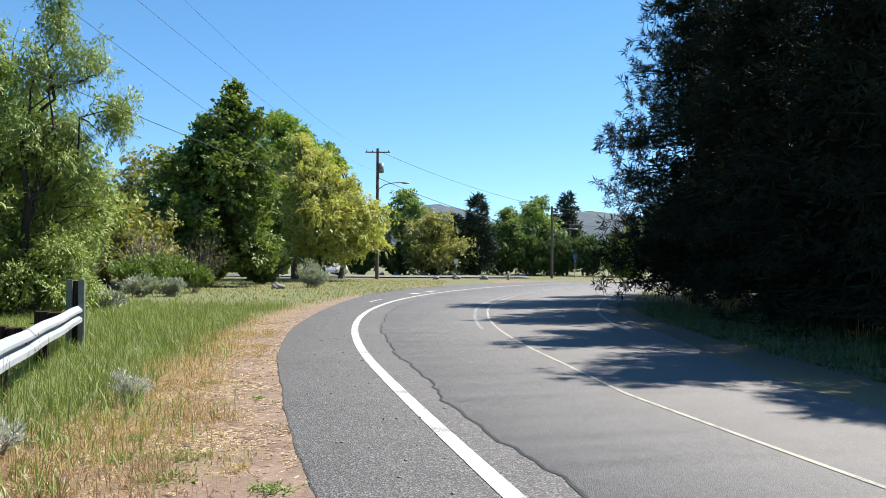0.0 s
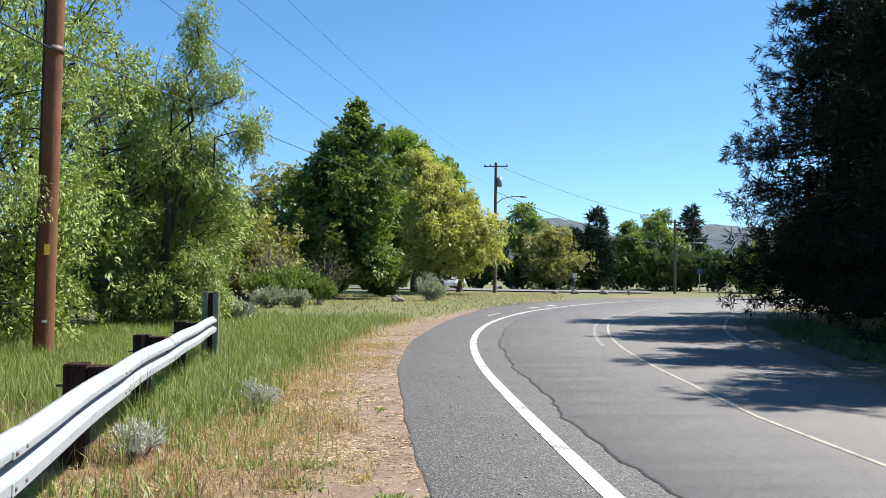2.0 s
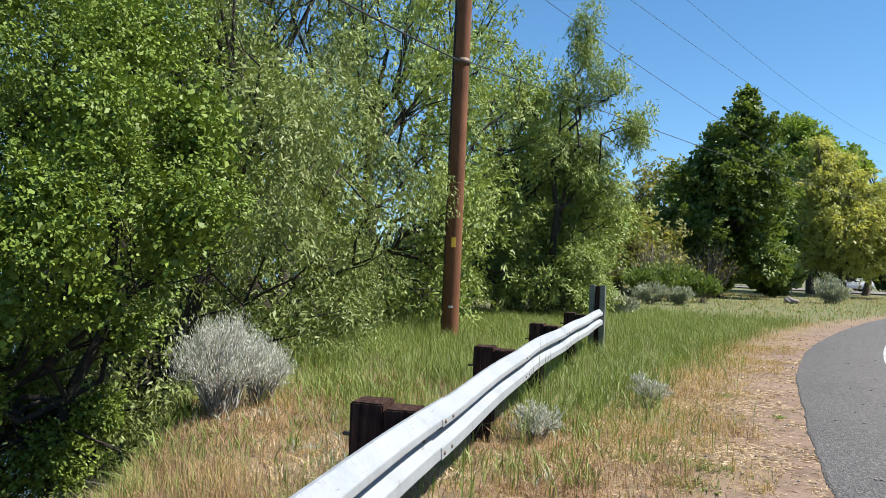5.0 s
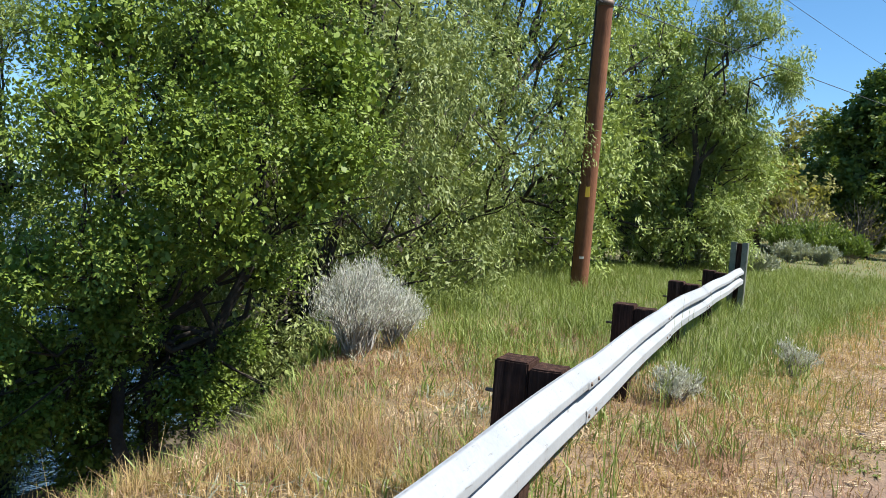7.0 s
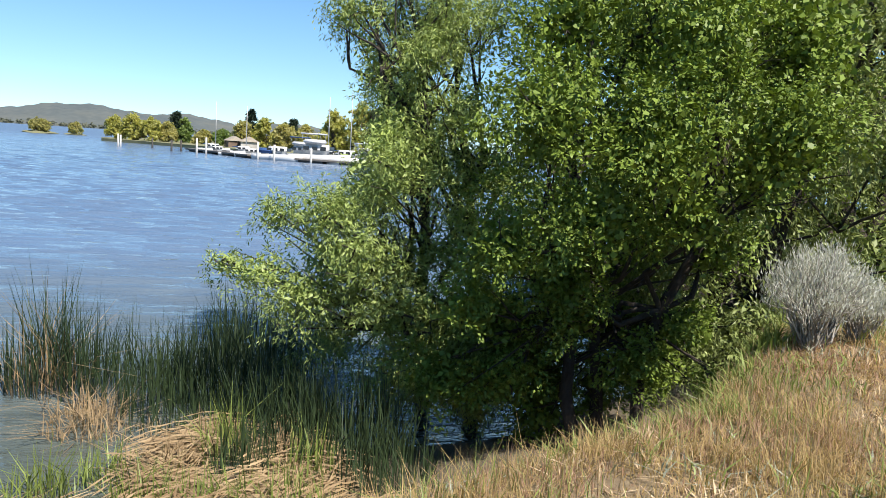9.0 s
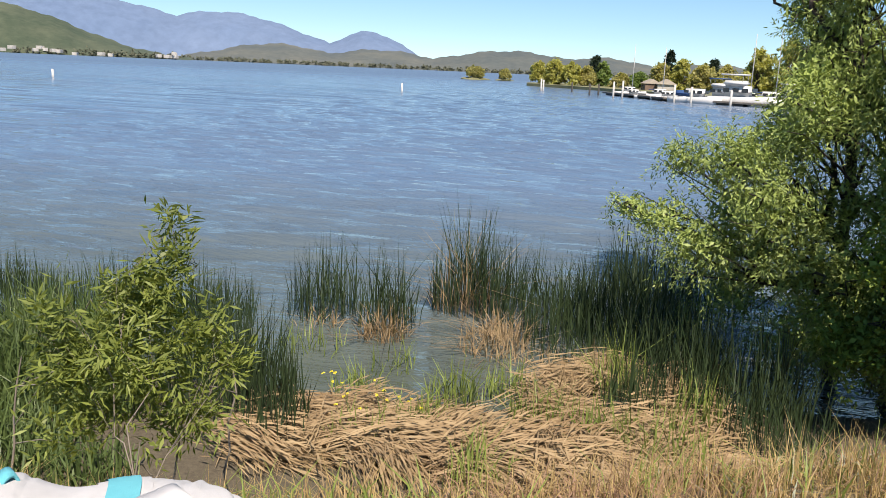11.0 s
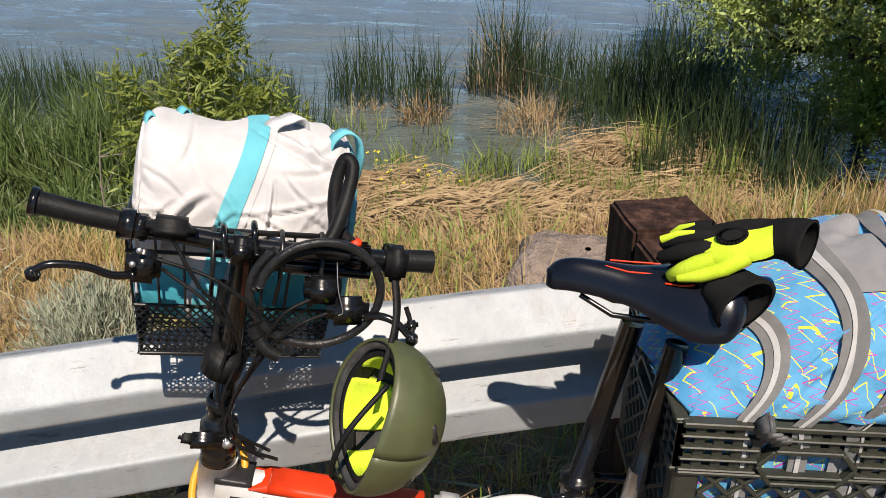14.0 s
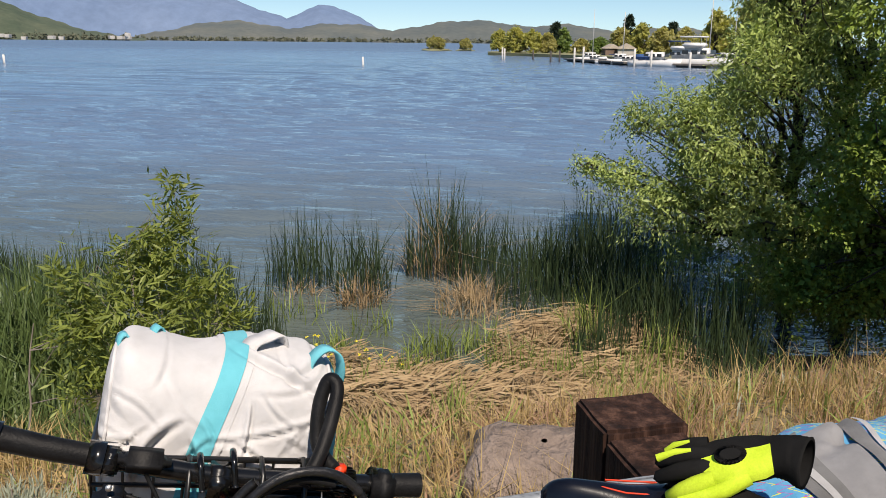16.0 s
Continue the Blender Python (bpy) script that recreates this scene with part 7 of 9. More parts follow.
part_bm("hinge_bolt", cyl_bm(0.008, 0.03, 14, frame_at((-0.130, 0.985, 0.768), (0, 1, 0)) @ pose(0, 0, 0, 0, 90, 0), bevel=0.002), M_SILVER, stem)
tube("head_tube", [(-0.150, 1.014, 0.715), (-0.184, 1.03, 0.575)], 0.030, M_FRAME, bike, straight=True, sides=20)
ring = np.linspace(0, 2 * np.pi, 25)
tube("cable_guard", [(-0.156 + 0.041 * math.cos(a) + 0.014 * math.sin(a), 1.008 + 0.040 * math.sin(a), 0.672 + 0.048 * math.sin(a) + 0.006 * math.cos(a)) for a in ring], 0.0058, M_ORANGE, bike, "amber plastic guard round the head tube", k=60)
fork = tube("fork", [(-0.20, 1.03, 0.57), (-0.215, 1.06, 0.45), (-0.225, 1.10, 0.26)], 0.02, M_FRAME, bike)


def slab(name, a, b, h0, h1, w, mat, parent, lift=0.0, label=""):
    """A rounded bar of oblong section from a to b."""
    A, B = W(*a), W(*b)
    X = (B - A).normalized()
    Y = Vector((0, 0, 1)).cross(X).normalized()
    Z = X.cross(Y)
    ang = np.linspace(0, 2 * np.pi, 20, endpoint=False)
    vs = []
    for t in np.linspace(0, 1, 6):
        hh = h0 + (h1 - h0) * t
        for q in ang:
            c, s = math.cos(q), math.sin(q)
            vs.append(A.lerp(B, t) + Y * (w / 2 * math.copysign(abs(c) ** 0.6, c)) + Z * (hh / 2 * math.copysign(abs(s) ** 0.6, s) + lift))
    f = [(i * 20 + j, i * 20 + (j + 1) % 20, (i + 1) * 20 + (j + 1) % 20, (i + 1) * 20 + j) for i in range(5) for j in range(20)]
    f += [tuple(range(20)), tuple(range(100, 120))]
    me = bpy.data.meshes.new(name)
    me.from_pydata([tuple(v) for v in vs], [], f)
    me.materials.append(mat)
    smooth(me)
    o = new(name, me)
    o.parent = parent
    if label:
        tagged(o, label)
    return o


main = slab("main_tube", (-0.165, 1.012, 0.640), (0.20, 0.945, 0.545), 0.115, 0.10, 0.052, M_FRAME, bike)
slab("red_panel", (-0.075, 0.996, 0.667), (0.165, 0.952, 0.605), 0.022, 0.020, 0.0545, M_RED, main, lift=0.0, label="red painted panel with a white border")
slab("red_panel", (-0.105, 1.0015, 0.672), (-0.075, 0.996, 0.667), 0.002, 0.022, 0.0545, M_RED, main)
slab("black_panel", (-0.085, 0.998, 0.652), (0.16, 0.953, 0.588), 0.006, 0.003, 0.0545, M_DECAL, main)
slab("black_panel", (-0.135, 1.0075, 0.655), (-0.085, 0.998, 0.645), 0.016, 0.012, 0.0545, M_DECAL, main)
slab("black_panel", (-0.155, 1.011, 0.690), (-0.10, 1.001, 0.678), 0.016, 0.012, 0.0545, M_DECAL, main)
for i in range(6):
    u = -0.088 + 0.040 * i
    c = Vector(W(u, 1.0 - (u + 0.10) * 0.1836 - 0.0285, 0.600 - (u + 0.088) * 0.26))
    part_bm("lettering_bar", box_bm(0.024, 0.003, 0.034, 0.001, 1, frame_at((0, 0, 0), (0.36, -0.067, -0.095)).to_3x3().to_4x4()), M_DECAL, main, flat=True).matrix_world = Matrix.Translation(c)
part_bm("hinge", box_bm(0.05, 0.066, 0.12, 0.010, 2, frame_at((0.195, 0.944, 0.552), (0.36, -0.067, -0.095))), M_FRAME, bike)
tube("rear_arch", [(0.205, 0.94, 0.555), (0.25, 0.925, 0.600), (0.32, 0.90, 0.625), (0.385, 0.872, 0.610)], 0.014, M_FRAME, bike)
tube("lower_tube", [(0.205, 0.94, 0.525), (0.29, 0.91, 0.51), (0.385, 0.875, 0.46)], 0.022, M_FRAME, bike)
tube("seat_tube", [(0.392, 0.865, 0.675), (0.382, 0.872, 0.53), (0.37, 0.88, 0.33)], 0.021, M_FRAME, bike, straight=True)
part_bm("seat_clamp", cyl_bm(0.027, 0.035, 18, frame_at((0.393, 0.864, 0.69), (1, 0, 0)), bevel=0.004), M_BLACK, bike)
tube("clamp_lever", [(0.39, 0.838, 0.69), (0.36, 0.83, 0.695), (0.345, 0.835, 0.69)], 0.006, M_BLACK, bike, sides=8)
tube("seatpost", [(0.393, 0.864, 0.69), (0.447, 0.846, 0.985)], 0.0165, M_BLACK, bike, straight=True, sides=16)
pump = tube("frame_pump", [(0.492, 0.80, 0.97), (0.452, 0.795, 0.70)], 0.016, M_BLACK, bike, straight=True, sides=16)
tube("pump_tip", [(0.455, 0.795, 0.76), (0.440, 0.79, 0.655)], 0.012, M_SILVER, pump, straight=True, r2=0.016)
part_bm("pump_cap", cyl_bm(0.019, 0.02, 16, frame_at((0.437, 0.787, 0.645), (0, 1, 0)) @ pose(0, 0, 0, 0, 90, 0), bevel=0.005), M_SILVER, pump)
tube("rear_stay", [(0.375, 0.87, 0.34), (0.55, 0.80, 0.30), (0.74, 0.74, 0.26)], 0.013, M_FRAME, bike)
tube("rear_stay", [(0.39, 0.86, 0.62), (0.56, 0.79, 0.45), (0.74, 0.74, 0.26)], 0.012, M_FRAME, bike)
tube("rack_rail", [(0.40, 0.86, 0.60), (0.62, 0.78, 0.60), (0.86, 0.70, 0.60)], 0.008, M_BLACK, bike)
tube("rack_rail", [(0.46, 0.96, 0.60), (0.68, 0.88, 0.60), (0.90, 0.80, 0.60)], 0.008, M_BLACK, bike)
tube("rack_strut", [(0.74, 0.72, 0.27), (0.78, 0.73, 0.60)], 0.007, M_BLACK, bike, straight=True)
crank = tube("crank", [(0.36, 0.84, 0.31), (0.30, 0.83, 0.19)], 0.011, M_SILVER, bike, straight=True)
part_bm("pedal", box_bm(0.09, 0.08, 0.022, 0.006, 1, frame_at((0.29, 0.78, 0.185), (1, 0, 0))), M_RUBBER, crank)
tube("kickstand", [(0.40, 0.83, 0.30), (0.44, 0.68, 0.02)], 0.009, M_SILVER, bike, straight=True)


def wheel(c, ax):
    A = W(*ax).normalized()
    B = A.cross(Vector((0, 0, 1))).normalized()
    C = W(*c)
    a = np.linspace(0, 2 * np.pi, 49)
    up = Vector((0, 0, 1))
    ringp = lambda r: np.array([C + B * (r * math.cos(t)) + up * (r * math.sin(t)) for t in a])
    v, f = tube_arrays([(ringp(0.228), np.full(49, 0.024))], 10)
    wv = part_np("wheel", v, f, M_TYRE, bike, "black bicycle tyre", flat=False)
    v, f = tube_arrays([(ringp(0.203), np.full(49, 0.010))], 8)
    part_np("rim", v, f, M_SILVER, wv, flat=False)
    part_bm("hub", cyl_bm(0.045, 0.09, 18, Matrix.Translation(C) @ A.to_track_quat("Z", "Y").to_matrix().to_4x4(), bevel=0.008), M_BLACK, wv)
    for i in range(18):
        t = i * math.pi / 9
        P = np.array([C + A * (0.02 * (-1) ** i), C + B * (0.2 * math.cos(t)) + up * (0.2 * math.sin(t))])
        v, f = tube_arrays([(P, np.full(2, 0.0013))], 5)
        part_np("spoke", v, f, M_SILVER, wv, flat=False)


wheel((-0.235, 1.12, 0.252), (1, 0.12, 0))
wheel((0.74, 0.74, 0.252), (0.36, 0.93, 0))
for rows in ([(-0.175, 0.955, 1.085), (-0.12, 0.94, 1.03), (-0.09, 0.95, 0.95), (-0.125, 0.965, 0.86), (-0.118, 0.975, 0.79), (-0.07, 0.985, 0.735)],
             [(-0.19, 0.965, 1.10), (-0.10, 0.94, 1.06), (-0.055, 0.95, 0.97), (-0.118, 0.962, 0.84), (-0.10, 0.97, 0.76), (-0.06, 0.98, 0.72)],
             [(0.035, 0.945, 0.995), (-0.01, 0.935, 0.985), (-0.06, 0.955, 0.93), (-0.125, 0.97, 0.82), (-0.09, 0.98, 0.745)],
             [(0.02, 0.95, 1.02), (-0.03, 0.94, 1.0), (-0.075, 0.955, 0.92), (-0.13, 0.968, 0.80), (-0.08, 0.975, 0.73)],
             [(-0.155, 0.955, 1.125), (-0.13, 0.94, 1.06), (-0.098, 0.95, 0.99), (-0.132, 0.972, 0.87), (-0.122, 0.975, 0.78)]):
    tube("brake_cable", rows, 0.0027, M_RUBBER, bike, k=40, sides=6)
part_bm("cable_wrap", cyl_bm(0.031, 0.045, 16, frame_at((-0.118, 0.995, 0.905), (1, 0, -0.2)) @ pose(0, 0, 0, 0, 14, 0), bevel=0.004), M_RUBBER, bike)

# saddle
def saddle():
    A, B = W(0.338, 0.902, 1.035), W(0.575, 0.79, 1.042)
    X = (B - A).normalized()
    Y = Vector((0, 0, 1)).cross(X).normalized()
    Z = X.cross(Y)
    L = (B - A).length
    prof = [(0.0, 0.010, 0.012, 0.004), (0.03, 0.019, 0.020, 0.008), (0.12, 0.0225, 0.024, 0.014), (0.28, 0.026, 0.025, 0.010), (0.45, 0.034, 0.026, 0.004), (0.62, 0.056, 0.038, -0.004), (0.78, 0.078, 0.046, -0.006), (0.90, 0.080, 0.046, 0.0), (0.97, 0.068, 0.034, 0.006), (1.0, 0.045, 0.016, 0.008)]
    n = 32
    vs = []
    kt = np.array([q[0] for q in prof])
    tt = np.concatenate([np.linspace(0, 0.06, 6), np.linspace(0.08, 0.9, 28), np.linspace(0.92, 1.0, 6)])
    fine = np.stack([np.interp(tt, kt, [q[c] for q in prof]) for c in (1, 2, 3)], 1)
    for _ in range(3):
        fine[1:-1] = 0.25 * fine[:-2] + 0.5 * fine[1:-1] + 0.25 * fine[2:]
    prof = [(t, *q) for t, q in zip(tt, fine)]
    for t, w, h, up in prof:
        for q in range(n):
            a = 2 * math.pi * q / n
            c, s = math.cos(a), math.sin(a)
            drop = -0.6 * h * abs(c) ** 2.5
            z = (h * 0.95 * s if s > 0 else -h * 0.6 * abs(s)) + drop + up
            vs.append(A + X * (t * L) + Y * (w * c) + Z * z)
    f = [(i * n + j, i * n + (j + 1) % n, (i + 1) * n + (j + 1) % n, (i + 1) * n + j) for i in range(len(prof) - 1) for j in range(n)]
    f += [tuple(range(n)), tuple(range((len(prof) - 1) * n, len(prof) * n))]
    me = bpy.data.meshes.new("saddle")
    me.from_pydata([tuple(v) for v in vs], [], f)
    me.materials.append(M_SADDLE)
    smooth(me)
    o = new("saddle", me)
    o.parent = bike
    tagged(o, "glossy navy-black saddle with thin red lines")
    pt = lambda t, w, z: A + X * (t * L) + Y * w + Z * (z - 0.0016)
    for rows in ([(0.32, 0.012, 0.0325), (0.45, 0.02, 0.028), (0.58, 0.022, 0.0275)], [(0.30, -0.006, 0.0325), (0.42, -0.012, 0.029), (0.56, -0.012, 0.0285), (0.66, -0.012, 0.0285)], [(0.60, -0.030, 0.0255), (0.68, -0.036, 0.027), (0.74, -0.034, 0.0285)]):
        P = np.array([pt(*r) for r in rows])
        v, f = tube_arrays([(P, np.full(len(P), 0.0013))], 6)
        part_np("red_line", v, f, M_RED, o, flat=False)
    for s in (-1, 1):
        P = np.array([pt(0.18, 0.012 * s, -0.012), pt(0.35, 0.02 * s, -0.035), pt(0.6, 0.022 * s, -0.038), pt(0.8, 0.03 * s, -0.02)])
        v, f = tube_arrays([(P, np.full(4, 0.004))], 8)
        part_np("saddle_rail", v, f, M_BLACK, o, flat=False)


saddle()

# basket on the handlebar, tipped with it
TIP = Matrix.Translation(W(-0.09, 1.15, 1.0)) @ Matrix.Rotation(radians(-10), 4, W(0, 1, 0).normalized()).inverted() @ Matrix.Translation(-W(-0.09, 1.15, 1.0))


def T(u, n, z):
    return TIP @ W(u, n, z)


M_BASKET = plain("black_coated_wire", (0.005, 0.005, 0.005), (0.012, 0.012, 0.012), 30, 0.35, 0.0, 0)
basket = thing("bicycle_basket", "black wire-mesh bicycle basket on the handlebar", "basket")


def wires(name, paths, r, sides=6, kind=""):
    v, f = tube_arrays([(np.array(p), np.full(len(p), r)) for p in paths], sides)
    o = part_np(name, v, f, M_BASKET, basket, flat=False)
    if kind:
        tagged(o, kind=kind)
    return o


def ringat(z, grow):
    u0, u1, n0, n1 = -0.235 - grow, 0.055 + grow, 1.035 - grow, 1.275 + grow
    return [(u0, n0), (u1, n0), (u1, n1), (u0, n1), (u0, n0)]


Z0, Z1, Z2, Z3 = 0.878, 0.965, 1.055, 1.095
gr = lambda z: -0.012 + 0.02 * (z - Z0) / (Z3 - Z0)
for z, r in ((Z0, 0.0035), (Z1, 0.003), (Z2, 0.0035), (Z3 - 0.016, 0.0045), (Z3, 0.0045)):
    wires("rim_wire", [[T(u, n, z) for u, n in ringat(z, gr(z))]], r, 8)
side = [((-0.235, 1.035), (0.055, 1.035)), ((0.055, 1.035), (0.055, 1.275)), ((0.055, 1.275), (-0.235, 1.275)), ((-0.235, 1.275), (-0.235, 1.035))]
for (a, b) in side:
    L = math.hypot(b[0] - a[0], b[1] - a[1])
    k = int(L / 0.034)
    for i in range(k + 1):
        t = i / k
        u, n = a[0] + (b[0] - a[0]) * t, a[1] + (b[1] - a[1]) * t
        wires("upright_wire", [[T(u + (u + 0.09) * 2 * gr(z) / 0.29, n + (n - 1.155) * 2 * gr(z) / 0.24, z) for z in (Z1, Z3)]], 0.0021)
    net = []
    m = int(L / 0.0125)
    for i in range(-7, m):
        for d in (1, -1):
            q = [(i + s, s) for s in np.linspace(0, 7, 8)] if d > 0 else [(i + 7 - s, s) for s in np.linspace(0, 7, 8)]
            pts = [(x / m, Z0 + (Z1 - Z0) * s / 7) for x, s in q if 0 <= x / m <= 1]
            if len(pts) > 1:
                net.append([T(a[0] + (b[0] - a[0]) * x + (a[0] + (b[0] - a[0]) * x + 0.09) * 2 * gr(z) / 0.29, a[1] + (b[1] - a[1]) * x + (a[1] + (b[1] - a[1]) * x - 1.155) * 2 * gr(z) / 0.24, z) for x, z in pts])
    wires("mesh_panel", net, 0.0015, 4, "stuff")
fl = []
for i in range(22):
    u = -0.225 + 0.27 * i / 21
    fl.append([T(u, 1.045, Z0), T(u, 1.265, Z0)])
for i in range(18):
    n = 1.045 + 0.22 * i / 17
    fl.append([T(-0.225, n, Z0), T(0.045, n, Z0)])
wires("basket_floor", fl, 0.0015, 4, "stuff")
for u, nm in ((-0.125, "hook"), (-0.035, "hook"), (0.02, "hook")):
    wires("hook", [[T(u, 1.03, 1.095), T(u, 1.0, 1.112 + 0.0), T(u, 0.965, 1.105), T(u, 0.962, 1.06), T(u, 0.985, 1.03), T(u, 1.03, 0.98)]], 0.0034, 8)
wires("support_bracket", [[T(-0.11, 1.02, 1.02), T(-0.115, 1.005, 0.93), T(-0.12, 1.02, 0.89)]], 0.007, 8)


# canvas bag standing in the basket
def slices(c, half, p_end, p_sec, u0, u1, scale, wr, seed, ks=30, ka=44, a0=0.0, a1=2 * math.pi, skew=0.0):
    """Skin of a stuffed bag: sections along u, each a superellipse; wr is the depth of its creases."""
    vs = []
    closed = a1 - a0 > 6.2
    m = ka if closed else ka + 1
    for t in np.linspace(u0, u1, ks):
        k = (max(0.0, 1 - abs(t) ** p_end)) ** (1 / p_end)
        for j in range(m):
            a = a0 + (a1 - a0) * j / ka
            cc, ss = math.cos(a), math.sin(a)
            n = half[1] * k * math.copysign(abs(cc) ** p_sec, cc)
            z = half[2] * (0.25 + 0.75 * k) * math.copysign(abs(ss) ** p_sec, ss)
            q = Vector((half[0] * t, n, z))
            w = wr * (noise.noise(q * 13 + Vector((seed, 0, 0))) + 0.6 * noise.noise(q * 29 + Vector((0, seed, 0)))) - wr * 1.3 * max(0.0, 0.16 - abs(noise.noise(Vector((q.x * 11 + q.z * 6, q.y * 9, q.z * 15 + seed))))) * 6 * max(0.0, noise.noise(q * 6 + Vector((seed, 5, 0))) + 0.25)
            d = Vector((0.15 * t, n, z))
            d = d.normalized() if d.length else d
            q = q * scale + d * w
            vs.append((c[0] + q.x + skew * q.z, c[1] + q.y, c[2] + q.z))
    f = [(i * m + j, i * m + (j + 1) % m, (i + 1) * m + (j + 1) % m, (i + 1) * m + j) for i in range(ks - 1) for j in range(m if closed else m - 1)]
    return vs, f


def skin(name, vs, f, mat, parent, mapper, label=""):
    me = bpy.data.meshes.new(name)
    me.from_pydata([tuple(mapper(*v)) for v in vs], [], f)
    me.materials.append(mat)
    smooth(me)
    o = new(name, me)
    o.parent = parent
    if label:
        tagged(o, label)
    return o


def cloth(name, a, b, scale=30, weave=900):
    m, n, l, p = material(name)
    s1, s2, s3 = noise_tex(n, l, scale), noise_tex(n, l, weave, 2), noise_tex(n, l, 5, 4)
    c = mix(n, l, 0.3, ramp(n, l, s3, [(0.35, a), (0.65, b)]), ramp(n, l, s1, [(0.3, tuple(x * 0.8 for x in a)), (0.6, b)]))
    speck = ramp(n, l, s1, [(0.255, (1, 1, 1)), (0.275, (0, 0, 0))])
    c = mix(n, l, speck, c, tuple(x * 0.3 for x in a))
    l.new(c, p.inputs["Base Color"])
    p.inputs["Roughness"].default_value = 0.9
    bump(n, l, mix(n, l, 0.35, noise_tex(n, l, 70, 7, 0.72), s2), 0.55, 0.004, p)
    return m


M_CANVAS = cloth("white_canvas", (0.432, 0.428, 0.432), (0.526, 0.522, 0.526))
M_TURQ = cloth("turquoise_webbing", (0.072, 0.36, 0.432), (0.122, 0.446, 0.518))
M_TEAL = cloth("turquoise_canvas", (0.0216, 0.302, 0.396), (0.0432, 0.374, 0.475))


def creases(x, y, seed, count, box, size, depth):
    """Sharp folds of cloth over a flat patch: short valleys with a ridge along one side."""
    g = np.random.default_rng(seed)
    z = np.zeros_like(x)
    for i in range(count):
        cx_, cy_ = g.uniform(box[0], box[1]), g.uniform(box[2], box[3])
        a, L, w = g.uniform(-1.1, 1.1) + (1.57 if g.uniform() < 0.2 else 0), size * g.uniform(0.5, 1.5), size * g.uniform(0.045, 0.11)
        p_, q_ = (x - cx_) * math.cos(a) + (y - cy_) * math.sin(a), -(x - cx_) * math.sin(a) + (y - cy_) * math.cos(a)
        q_ = q_ + 0.35 * p_ * p_ / L * g.uniform(-1, 1)
        fade = np.clip(1 - (p_ / L) ** 2, 0, 1)
        d = depth * g.uniform(0.3, 1.0)
        z += fade * d * (-np.exp(-(q_ / w) ** 2) + 0.75 * np.exp(-((q_ - 1.7 * w) / (1.6 * w)) ** 2))
    return z


BC, BH = (-0.080, 1.16, 1.055), (0.162, 0.112, 0.160)


def bag_skin(t, a, out=0.0):
    """Places on the bag's cloth: t along it (-1 to 1), a round it, out above the cloth."""
    k = np.clip(1 - np.abs(t) ** 5, 0, 1) ** (1 / 5)
    cc, ss = np.cos(a), np.sin(a)
    n_, z_ = BH[1] * (0.1 + 0.9 * k) * np.sign(cc) * np.abs(cc) ** 0.7, BH[2] * (0.3 + 0.7 * k) * np.sign(ss) * np.abs(ss) ** 0.72
    z_ = z_ + 0.012 * np.clip(ss, 0, 1) * np.exp(-((t + 0.86) / 0.12) ** 2) - 0.010 * np.clip(ss, 0, 1) * np.exp(-((t + 0.3) / 0.3) ** 2)
    u_ = BH[0] * t
    w = creases(u_, z_, 4, 34, (-0.17, 0.17, -0.12, 0.15), 0.04, 0.005) + creases(u_, z_ + 0.3 * n_, 8, 9, (0.02, 0.16, -0.10, 0.12), 0.06, 0.017) + creases(u_, z_, 12, 5, (-0.16, -0.02, -0.10, 0.05), 0.05, 0.016)
    w = w + 0.007 * np.sin(u_ * 38 + z_ * 21) * np.sin(z_ * 33 + 1) + out
    nl = np.hypot(n_, z_) + 1e-6
    return np.stack([BC[0] + u_, BC[1] + n_ + w * n_ / nl, BC[2] + z_ + w * z_ / nl], -1)


def patch(tt, aa, out=0.0, slant=0.0):
    """A sheet of the bag's skin over the grid tt x aa; slant moves it along as it climbs."""
    Tm, Am = np.meshgrid(tt, aa, indexing="ij")
    V = bag_skin(Tm + slant * np.clip(np.sin(Am), -0.4, 1), Am, out)
    n_, m_ = Tm.shape
    i_, j_ = np.meshgrid(np.arange(n_ - 1), np.arange(m_ - 1), indexing="ij")
    return V.reshape(-1, 3), np.stack([i_ * m_ + j_, (i_ + 1) * m_ + j_, (i_ + 1) * m_ + j_ + 1, i_ * m_ + j_ + 1], -1).reshape(-1, 4)


bag = thing("canvas_bag", "white canvas tote bag with turquoise trim standing in the basket", "bag")
ends = np.concatenate([[-1, -0.998, -0.992, -0.98], np.linspace(-0.965, 0.965, 150), [0.98, 0.992, 0.998, 1]])
for nm, a0, a1, mt, lab in (("body", -6, 186, M_CANVAS, ""), ("base_panel", 186, 354, M_TEAL, "turquoise lower part of the bag")):
    vs, f = patch(ends, np.radians(np.linspace(a0, a1, 120 if a0 < 0 else 24)))
    skin(nm, vs.tolist(), f.tolist(), mt, bag, T, lab)
vs, f = patch(np.linspace(-0.385, -0.065, 24), np.radians(np.linspace(62, 236, 150)), 0.0016, 0.29)
skin("seam_band", vs.tolist(), f.tolist(), M_CANVAS, bag, T, "double canvas band under the stripe")
vs, f = patch(np.linspace(-0.33, -0.135, 18), np.radians(np.linspace(60, 238, 150)), 0.0036, 0.29)
skin("stripe", vs.tolist(), f.tolist(), M_TURQ, bag, T, "turquoise webbing stripe")
vs, f = patch(np.linspace(0.905, 0.97, 6), np.radians(np.linspace(60, 215, 90)), 0.003)
skin("end_trim", vs.tolist(), f.tolist(), M_TURQ, bag, T)
